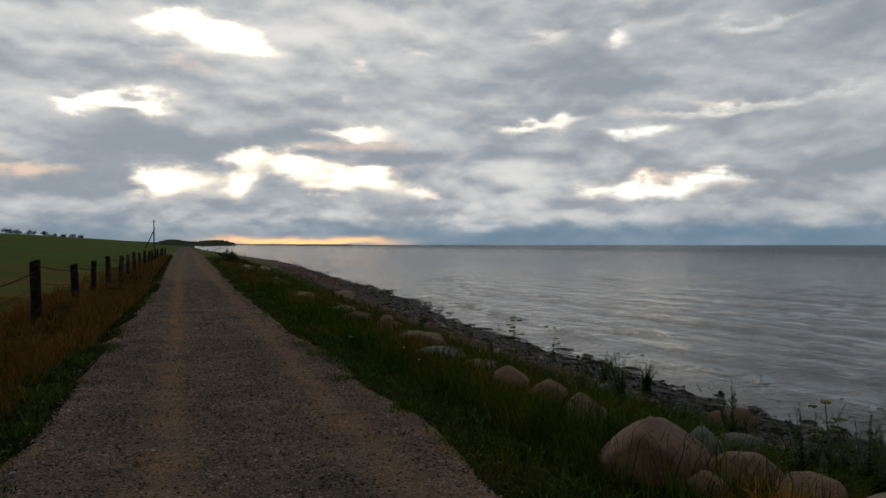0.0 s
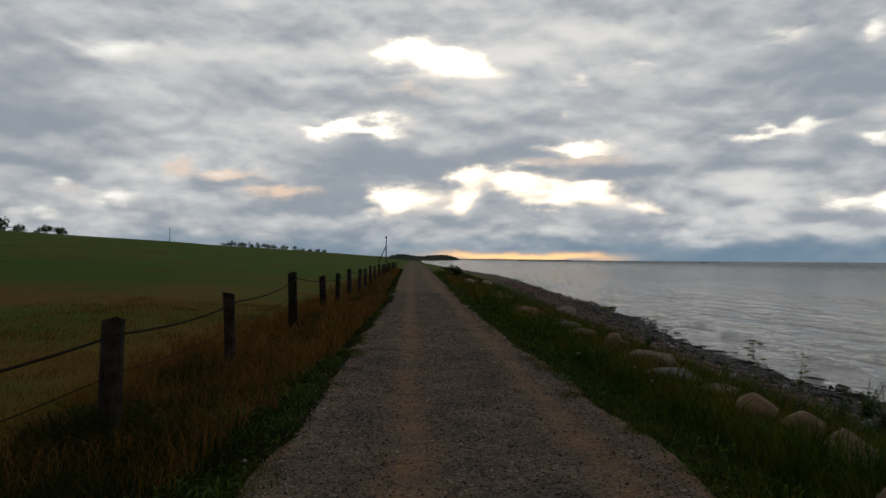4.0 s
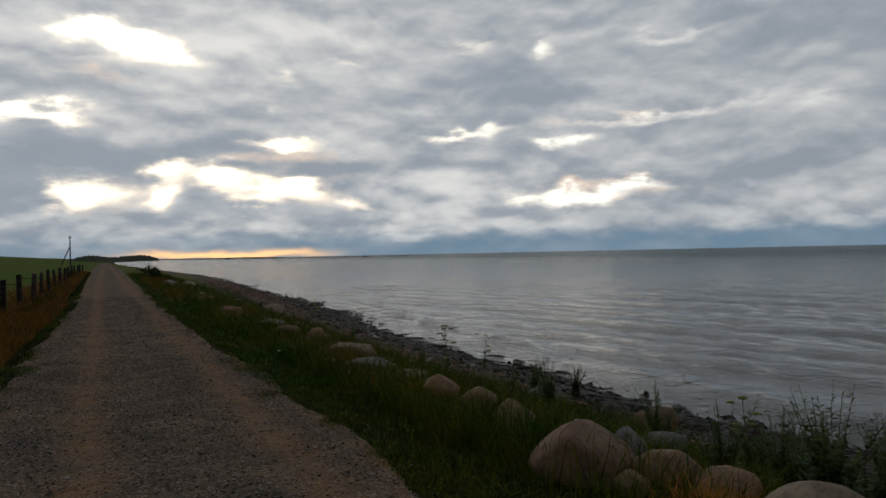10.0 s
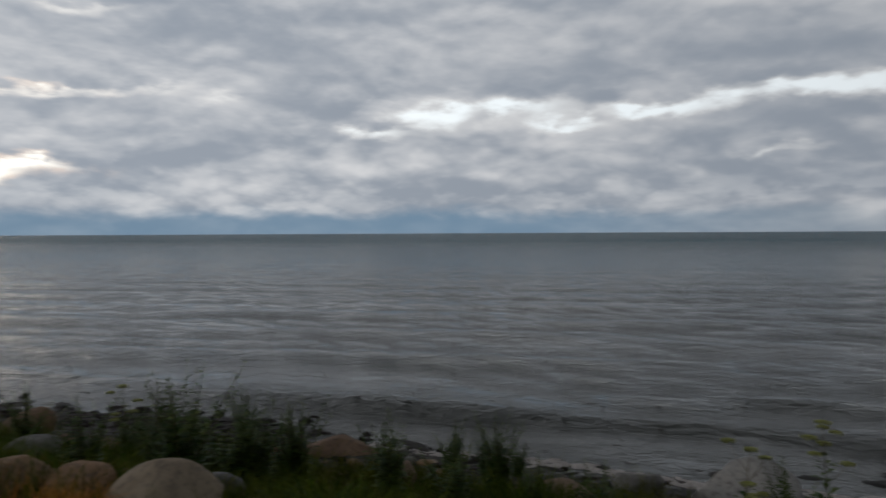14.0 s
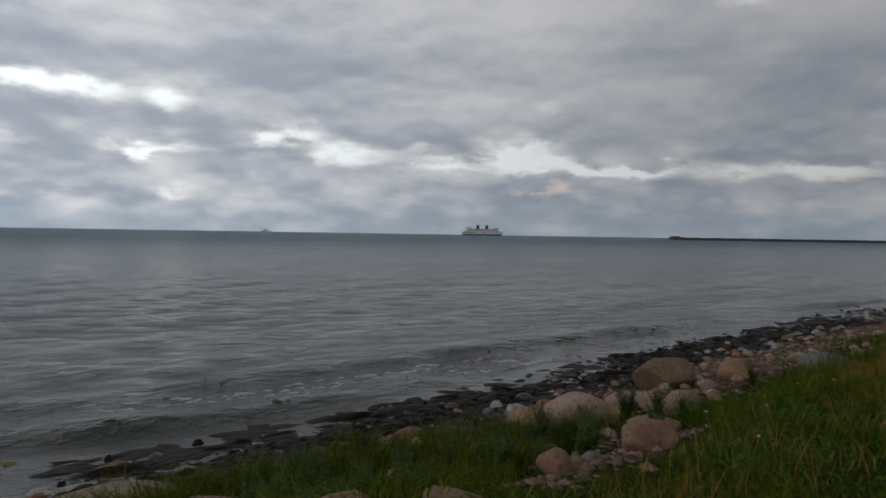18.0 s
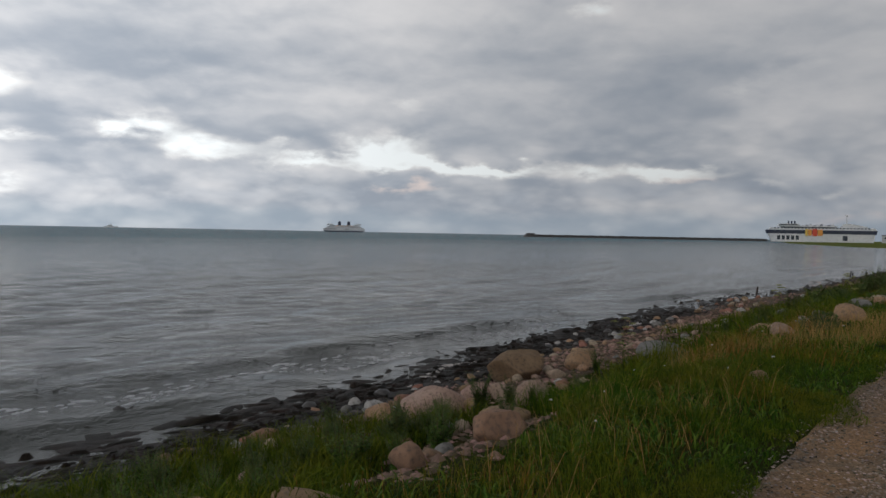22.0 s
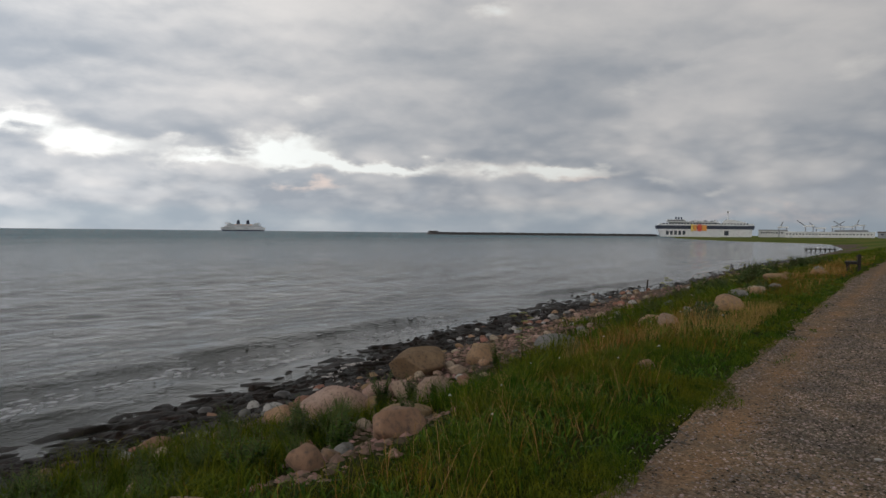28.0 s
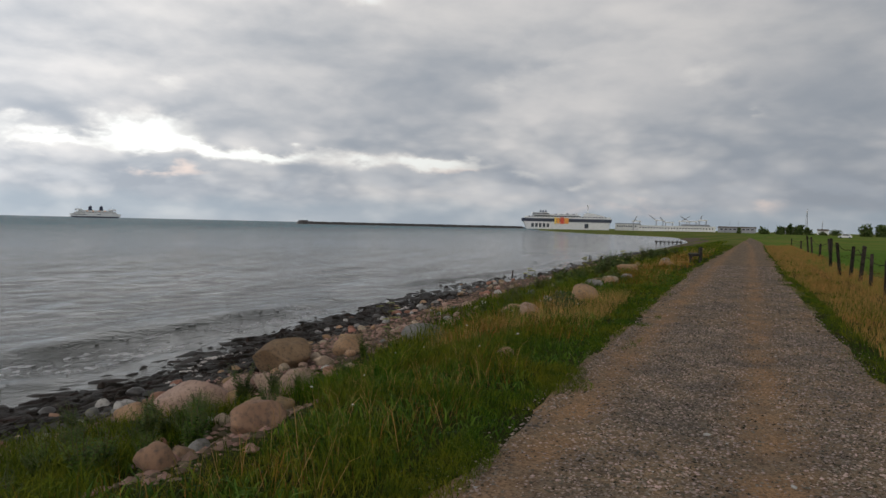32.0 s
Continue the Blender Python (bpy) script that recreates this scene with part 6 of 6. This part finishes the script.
for a, r, h, w in ((-31.5, 300, 6.0, 9), (-29.8, 305, 6.8, 10), (-28.4, 300, 4.0, 6), (-26.9, 310, 4.6, 8), (-26.0, 312, 4.2, 7), (-33.5, 300, 6.4, 9)):
    x, y = polar(a, r)
    tree(x, y, h, w, int(r + a * 10), "dark rounded hedge tree on the crest of the pasture", "tree", 500)
for k in range(17):
    a = -14.6 + k * 0.46 + rr.uniform(-0.15, 0.15)
    r = 640 + k * 22
    x, y = polar(a, r)
    tree(x, y, rr.uniform(4.5, 8.0), rr.uniform(5, 11), 300 + k, "small dark tree in the far hedge line", "tree", 260)
for a, r, h, w in ((-178.12, 560, 8.6, 8.6), (-177.05, 570, 11.0, 8.0), (-176.4, 575, 12.0, 3.2), (-175.8, 570, 11.0, 7.6), (-175.1, 580, 8.0, 6.4), (-171.7, 520, 11.6, 9.0), (-170.6, 520, 11.2, 8.6), (-169.6, 480, 6.5, 9), (-170.6, 600, 5.0, 8), (-179.8, 620, 7.0, 4), (-173.4, 540, 5.5, 9), (-174.2, 590, 5.0, 7)):
    x, y = polar(a, r)
    tree(x, y, h, w, int(r * 3 + a * 10), "dark green broadleaf tree beyond the fields", "tree", 600)
for x, y, h, w in ((3.3, -14.6, 0.45, 0.9), (3.6, -22.9, 0.5, 0.9), (3.5, 62, 1.35, 1.3), (4.4, 58, 0.6, 0.9), (5.2, -31, 0.9, 1.4), (5.6, -36, 1.1, 1.6), (4.9, -46, 1.0, 1.8), (6.0, -28, 0.9, 1.3), (5.0, -55, 0.9, 2.0)):
    tree(x, y, h, w, int(h * 100 + abs(y) * 7), "low dense green bush on the bank", "bush", 900 if abs(y) < 30 else 500)


def ridge(name, label, a0, a1, r, low, high, seed, material, kind="structure", deep=60.0):
    """Low far land seen across the water: a lumpy mound drawn along an arc."""
    n = 90
    V, F = [], []
    for k in range(n):
        f = k / (n - 1)
        x, y = polar(a0 + (a1 - a0) * f, r)
        ex, ey = x / r, y / r
        h = (low + (high - low) * (0.55 + 0.45 * noise.noise(Vector((f * 3.0, seed, 0)))) * math.sin(math.pi * min(max(f, 0.0), 1.0)) ** 0.5 + 0.12 * high * noise.noise(Vector((f * 40, seed, 1)))) if 0 < k < n - 1 else 0.05
        for d, q in ((-deep / 2, -0.5), (-deep * 0.3, h * 0.75), (0, h), (deep / 2, -0.5)):
            V.append((x + ex * d, y + ey * d, SEA + q))
        if k:
            for j in range(3):
                b = (k - 1) * 4 + j
                F += [(b, b + 1, b + 5), (b, b + 5, b + 4)]
    ob = new(name, np_mesh(name, V, F, material, True))
    return tagged(ob, label, "shore", kind=kind)


ridge("far_headland", "dark wooded headland across the bay", -2.4, 3.6, 1700, 3.0, 21.0, 1, M_FAR_WOOD, deep=220)
ridge("far_headland_low", "low dark tongue of land beyond the bay", -1.2, 1.9, 1250, 1.5, 4.5, 2, M_FAR_WOOD, deep=120)
ridge("far_spit", "thin dark spit of land on the horizon", 2.8, 12.5, 2900, 2.5, 4.5, 3, M_FAR_WOOD, deep=100)
ridge("near_foreshore", "dark stony point at the turn of the coast", -2.5, 0.6, 690, 1.5, 3.2, 4, M_FAR_WOOD, deep=90)

reef = thing("reef", "broken line of dark rocks far out in the water", "reef")
rr = random.Random(95)
k = 0
a = 8.5
while a < 23.5:
    x, y = polar(a, 1350)
    me = COBBLE[7]
    ob = new("rock", me)
    ob.parent = reef
    w = rr.uniform(4, 14)
    ob.matrix_world = pose(x, y, SEA + 0.25, 0, 0, rr.uniform(-20, 20) - a) @ Matrix.Diagonal((w, 4, rr.uniform(1.2, 2.6), 1))
    a += w / 1350 * 57.3 * rr.uniform(0.8, 1.35 if a < 19 else 2.6)

# breakwater of the harbour
pier = thing("breakwater", "long dark stone breakwater reaching out to sea", "breakwater")
tip, root = Vector((549, -836, SEA)), Vector((318, -1112, SEA))
along = (root - tip).normalized()
ang = math.degrees(math.atan2(along.y, along.x))
core = part("mound", prism([(-8, -2), (-2.6, 3.3), (2.6, 3.3), (8, -2)], 0, (root - tip).length), STONE["slate"], pier)
core.matrix_world = Matrix.Translation(tip) @ Matrix.Rotation(math.atan2(-along.x, along.y), 4, "Z")
head = part("pier_head", tube([(0, 0, -2), (0, 0, 3.2), (0, 0, 5.2)], (12, 8, 6), 10), STONE["slate"], pier)
head.matrix_world = Matrix.Translation(tip)
rr = random.Random(96)
for k in range(90):
    q = tip.lerp(root, k / 90)
    ob = new("armour_stone", COBBLE[7])
    ob.parent = pier
    ob.matrix_world = pose(q.x + rr.uniform(-2, 2), q.y + rr.uniform(-2, 2), SEA + 3.0, 0, 0, rr.uniform(0, 180)) @ Matrix.Diagonal((rr.uniform(3, 6), rr.uniform(3, 5), rr.uniform(1.0, 2.2), 1))

# ---------------------------------------------------------------- ships


def deck_windows(parent, x0, x1, y, z, n, w, h, mat_=None):
    """A row of single windows proud of the side at y."""
    me = bpy.data.meshes.new("window")
    b = box(-w / 2, w / 2, -0.08, 0.08, 0, h)
    b.to_mesh(me)
    b.free()
    me.materials.append(mat_ or M_GLASS_AND_SHADE)
    for k in range(n):
        ob = new("window", me)
        ob.parent = parent
        ob.location = (x0 + (x1 - x0) * k / max(n - 1, 1), y, z)


def ferry_at_sea(x, y, rz):
    """Double-ended car ferry: dark foot, white sides, stepped decks, two dark funnels amidships."""
    ob = thing("ferry", "white double-ended car ferry with two dark funnels under way", "ship", (x, y, SEA), rz)
    foot = prism([(-63, 0.2), (-66, 4.2), (66, 4.2), (63, 0.2), (60, -1), (-60, -1)], -9, 9)
    part("hull_bottom", foot, M_NAVY, ob, "dark blue lower hull")
    part("hull", prism([(-66, 4.2), (-69, 11), (-57, 13.5), (57, 13.5), (69, 11), (66, 4.2)], -9.4, 9.4), M_WHITE_PAINT, ob)
    part("main_deck", prism([(-58, 13.5), (-55, 18.2), (55, 18.2), (58, 13.5)], -9.2, 9.2), M_WHITE_PAINT, ob)
    part("upper_deck", prism([(-48, 18.2), (-47, 21.8), (47, 21.8), (48, 18.2)], -8.4, 8.4), M_WHITE_PAINT, ob)
    for s_ in (-1, 1):
        wh = part("wheelhouse", prism([(s_ * 38, 21.8), (s_ * 36, 25.6), (s_ * 55, 26.2), (s_ * 53, 21.8)][::s_], -11, 11), M_WHITE_PAINT, ob)
        part("wheelhouse_glazing", prism([(s_ * 54, 23.3), (s_ * 54.9, 25.2), (s_ * 55.2, 25.2), (s_ * 54.3, 23.3)][::s_], -10, 10), M_GLASS_AND_SHADE, wh)
        fn = part("funnel", prism([(s_ * 15 - 5, 21.8), (s_ * 15 - 3.8, 33.5), (s_ * 15 + 3.8, 34.5), (s_ * 15 + 5, 21.8)], -4, 4), M_NAVY, ob, "dark blue funnel")
        part("funnel_top", tube([(s_ * 15, 0, 34), (s_ * 15, 0, 37)], (1.6, 1.3), 8), M_GREY_PAINT, fn)
        part("mast", tube([(s_ * 45, 0, 26), (s_ * 45, 0, 34)], (0.5, 0.25), 6), M_WHITE_PAINT, ob)
        # dark slab stands for the shade in the ramp opening
        part("ramp_opening", box(-30 + s_ * 32, -6 + s_ * 20, -9.7, 9.7, 8.6, 10.4), M_GLASS_AND_SHADE, ob)
    for side in (-1, 1):
        deck_windows(ob, -52, 52, side * 9.25, 15.2, 26, 2.6, 1.5)
        deck_windows(ob, -44, 44, side * 8.45, 19.4, 20, 2.4, 1.3)
        for k in range(4):
            part("lifeboat", tube([(-24 + k * 16 - 4, side * 9.6, 20.2), (-24 + k * 16, side * 9.9, 20.0), (-24 + k * 16 + 4, side * 9.6, 20.2)], (0.5, 1.3, 0.5), 8), M_ORANGE, ob)
    return ob


fx, fy = polar(131.85, 2380)
ferry_at_sea(fx, fy, -131.85 + 8)


def docked_ferry(x, y, rz):
    """Large ferry in berth: white lower side, dark overhanging deck band, white upper works, orange panels amidships."""
    ob = thing("docked_ferry", "large white ferry with dark deck band and orange panels in berth", "ship", (x, y, 0.0), rz)
    part("hull", prism([(-62, -2), (-67, 10.2), (67, 10.2), (66, -2)], -11, 11), M_WHITE_PAINT, ob)
    part("deck_band", prism([(-69, 10.2), (-70, 15.4), (70, 15.4), (69, 10.2)], -11.6, 11.6), M_NAVY, ob, "dark blue overhanging deck band")
    part("saloon_deck", prism([(-66, 15.4), (-64, 18.6), (68, 18.6), (69, 15.4)], -10.8, 10.8), M_WHITE_PAINT, ob)
    part("sun_deck", prism([(-52, 20.0), (-51, 21.2), (22, 21.2), (22, 20.0)], -9.4, 9.4), M_WHITE_PAINT, ob)
    # solid dark box fills the open deck where only shade would be
    part("deck_house", box(-50, 20, -7.5, 7.5, 18.6, 20.0), M_GLASS_AND_SHADE, ob, "dark box for the shade of the open deck")
    part("bridge", prism([(-54, 21.2), (-53, 24.4), (-28, 24.4), (-26, 21.2)], -13, 13), M_WHITE_PAINT, ob)
    part("bridge_glazing", box(-52.6, -28.5, -13.2, 13.2, 22.3, 23.6), M_GLASS_AND_SHADE, ob)
    part("rescue_tower", prism([(26, 18.6), (30, 24.5), (40, 24.5), (58, 20.5), (60, 18.6)], -8, 8), M_WHITE_PAINT, ob)
    for k in range(9):
        part("deck_locker", box(-22 + k * 4.6, -19.6 + k * 4.6, -8, 8, 21.2, 22.2 + 0.8 * (k % 3)), M_GREY_PAINT if k % 2 else M_WHITE_PAINT, ob)
    for k in range(3):
        part("exhaust", tube([(-40 + k * 4, 0, 24), (-40 + k * 4, 0, 28.5)], (1.2, 1.0), 8), M_NAVY, ob)
    part("mast", tube([(34, 0, 24), (34, 0, 36)], (0.8, 0.4), 6), M_WHITE_PAINT, ob)
    part("radar_dome", box(32.6, 35.4, -1.4, 1.4, 35, 37.5, 0.5), M_WHITE_PAINT, ob)
    for side in (-1, 1):
        for k, (m, a, b) in enumerate(((M_YELLOW, -19, -16), (M_ORANGE, -15.5, -11), (M_RED, -10, -4), (M_ORANGE, -3.5, 3))):
            part("painted_panel", box(a, b, side * 11.9 - 0.1 + 0.05 * k, side * 11.9 + 0.1 + 0.05 * k, 7.0 + 0.6 * (k % 2), 17.2 - 0.8 * (k % 2)), m, ob)
        deck_windows(ob, -60, 64, side * 11.65, 11.4, 30, 2.6, 2.0)
        deck_windows(ob, -58, 60, side * 10.85, 17.4, 28, 2.4, 1.6)
        # dark slabs on the side stand for the shade in its openings
        for k in range(5):
            part("side_opening", box(-55 + k * 6, -51 + k * 6, side * 11.05 - 0.15, side * 11.05 + 0.15, 1.5, 7.5), M_GLASS_AND_SHADE, ob)
        part("side_opening", box(28, 34, side * 11.05 - 0.15, side * 11.05 + 0.15, 1.0, 8.0), M_GLASS_AND_SHADE, ob)
    return ob


qx, qy = polar(167.5, 1150)
docked_ferry(qx, qy, -167.5 + 6)


def small_ship(a, r, ln, label, mat_):
    x, y = polar(a, r)
    ob = thing("ship", label, "ship", (x, y, SEA), -a)
    part("hull", prism([(-ln * 0.46, -0.5), (-ln * 0.5, ln * 0.07), (ln * 0.5, ln * 0.085), (ln * 0.44, -0.5)], -ln * 0.08, ln * 0.08), mat_, ob)
    part("deckhouse", box(-ln * 0.22, ln * 0.12, -ln * 0.06, ln * 0.06, ln * 0.07, ln * 0.19, 0.2), M_WHITE_PAINT if mat_ is M_WHITE_PAINT else mat_, ob)
    part("mast", tube([(0, 0, ln * 0.19), (0, 0, ln * 0.36)], (ln * 0.012, ln * 0.008), 6), mat_, ob)
    return ob


small_ship(114.8, 3600, 62, "small white ferry far out on the water", M_WHITE_PAINT)
small_ship(88.1, 5400, 105, "dark cargo ship low on the horizon", M_GREY_PAINT)

# ---------------------------------------------------------------- harbour sheds and masts


def shed(a0, a1, r, high, label, mat_, roof=M_GREY_PAINT, base=0.0, n=10):
    """A long low building across the line of sight."""
    x0, y0 = polar(a0, r)
    x1, y1 = polar(a1, r)
    ln = math.hypot(x1 - x0, y1 - y0)
    ob = thing("harbour_building", label, "building", ((x0 + x1) / 2, (y0 + y1) / 2, base), math.degrees(math.atan2(y1 - y0, x1 - x0)), group="harbour buildings")
    part("wall", box(-ln / 2, ln / 2, -9, 9, -2, high), mat_, ob)
    part("roof", prism([(-ln / 2 - 0.8, high), (-ln / 2, high + 1.4), (ln / 2, high + 1.4), (ln / 2 + 0.8, high)], -9.6, 9.6), roof, ob)
    for side in (-1, 1):
        deck_windows(ob, -ln / 2 + 4, ln / 2 - 4, side * 9.05, high * 0.45, n, ln / n * 0.5, high * 0.32)
    return ob


shed(171.3, 173.2, 1180, 8.0, "white terminal hall with dark glazing", M_WHITE_PAINT, M_GREY_PAINT, 1.0, 10)
shed(173.0, 178.6, 1130, 5.2, "long low white quay building", M_WHITE_PAINT, M_WHITE_PAINT, 1.0, 26)
shed(176.2, 178.2, 1220, 8.5, "grey ferry walkway hall", M_GREY_PAINT, M_GREY_PAINT, 1.0, 8)
shed(-181.2, -178.6, 900, 4.6, "long grey shed behind the trees", M_GREY_PAINT, M_ROOF, 1.0, 8)
shed(-174.6, -173.9, 760, 3.4, "small low white house with a dark roof", M_WHITE_PAINT, M_ROOF, 0.6, 4)
shed(-176.8, -175.9, 820, 5.0, "small brown-roofed house among trees", M_GREY_PAINT, M_ROOF, 0.6, 4)
shed(-169.4, -167.5, 760, 4.2, "low grey farm building", M_GREY_PAINT, M_ROOF, 0.6, 5)


def gantry(a, r, high, slope, label):
    x, y = polar(a, r)
    ob = thing("link_span", label, "gantry", (x, y, 1.0), -a, group="berth gantries")
    for k in (-5, 5):
        part("leg", box(k - 0.7, k + 0.7, -1, 1, -2, high), M_GREY_PAINT, ob)
    part("beam", box(-7, 7, -1.2, 1.2, high, high + 2), M_WHITE_PAINT, ob)
    part("ramp_arm", tube([(-4, 0, high), (-4 - slope, 0, high * 1.0 + 9)], (0.9, 0.6), 6), M_GREY_PAINT, ob)
    return ob


for a, h, sl in ((172.9, 12, -4), (174.6, 14, 12), (175.3, 11, 10), (176.3, 13, -14), (177.0, 13, 14), (177.7, 15, -3)):
    gantry(a, 1160, h, sl, "grey steel berth gantry with a slanting ramp arm")


def mast(a, r, high, w):
    x, y = polar(a, r)
    z = float(land(np.array(x), np.array(y)))
    ob = thing("lattice_mast", "thin grey lattice mast above the trees", "mast", (x, y, z))
    for k, (sx, sy) in enumerate(((-1, -1), (1, -1), (0, 1))):
        part("leg", tube([(sx * w, sy * w, -0.5), (sx * w * 0.25, sy * w * 0.25, high)], (0.16, 0.10), 5), M_GREY_PAINT, ob)
    for k in range(12):
        f = k / 12
        q = w * (1 - 0.75 * f)
        part("brace", tube([(-q, -q, high * f), (q * 0.9, -q * 0.9, high * (f + 0.07))], (0.07, 0.07), 4), M_GREY_PAINT, ob)
    part("antenna", tube([(0, 0, high), (0, 0, high + 3)], (0.25, 0.2), 6), M_WHITE_PAINT, ob)
    return ob


mast(-175.3, 640, 17.5, 1.1)
mast(-174.3, 900, 13, 0.9)
for a, r, h in ((-179.8, 700, 10), (179.6, 760, 11), (-177.8, 900, 12)):
    x, y = polar(a, r)
    ob = thing("lamp_post", "thin grey lamp post by the harbour road", "lamp post", (x, y, float(land(np.array(x), np.array(y)))), group="harbour lamp posts")
    part("pole", tube([(0, 0, -0.5), (0, 0, h)], (0.16, 0.10), 6), M_GREY_PAINT, ob)
    part("lamp_head", box(-0.9, 0.3, -0.15, 0.15, h, h + 0.2), M_GREY_PAINT, ob)


def parked_car(a, r):
    x, y = polar(a, r)
    ob = thing("car", "small white car parked beyond the pasture", "car", (x, y, float(land(np.array(x), np.array(y)))), -a)
    part("body", prism([(-2.1, 0.3), (-2.1, 0.8), (-1.3, 0.95), (-0.7, 1.45), (1.2, 1.45), (2.0, 0.95), (2.1, 0.3)], -0.85, 0.85), M_WHITE_PAINT, ob)
    part("side_glazing", prism([(-0.9, 0.98), (-0.55, 1.38), (1.1, 1.38), (1.5, 0.98)], -0.87, 0.87), M_GLASS_AND_SHADE, ob)
    for k in (-1.35, 1.35):
        for q in (-0.8, 0.8):
            part("wheel", prism([(k + 0.32 * math.cos(b * 0.7854), 0.32 + 0.32 * math.sin(b * 0.7854)) for b in range(8)], q - 0.1, q + 0.1), M_NAVY, ob)
    return ob


parked_car(-172.9, 280)

g = np.random.default_rng(131)
tx, ty = 3.32 + g.normal(0, 0.10, 700), 3.42 + g.normal(0, 0.12, 700)
tuft = blades("orange_tuft", tx, ty, 0.18 + 0.20 * g.random(700), np.full(700, 0.006), M_ORANGE_GRASS, 132, 1.1)
tagged(tuft, "tuft of withered orange grass between the boulders", "grass", kind="stuff")
fx_, fy_ = np.concatenate([g.uniform(2.4, 4.2, 12), g.uniform(2.4, 3.8, 6)]), np.concatenate([g.uniform(-15, -4.5, 12), g.uniform(5, 12, 6)])
yarrow = lumps("white_flowers", np.stack([fx_, fy_, land(fx_, fy_) + 0.20 + 0.14 * g.random(18)], -1), 0.022 + 0.022 * g.random(18), np.full(18, 0.010), M_WHITE_FLOWER, 133)
stalks = blades("flower_stalks", fx_, fy_, np.full(18, 0.33), np.full(18, 0.006), M_GRASS, 134, 0.05)
for ob in (yarrow, stalks):
    tagged(ob, "small white yarrow heads on thin stalks in the verge", "flowers", kind="stuff")
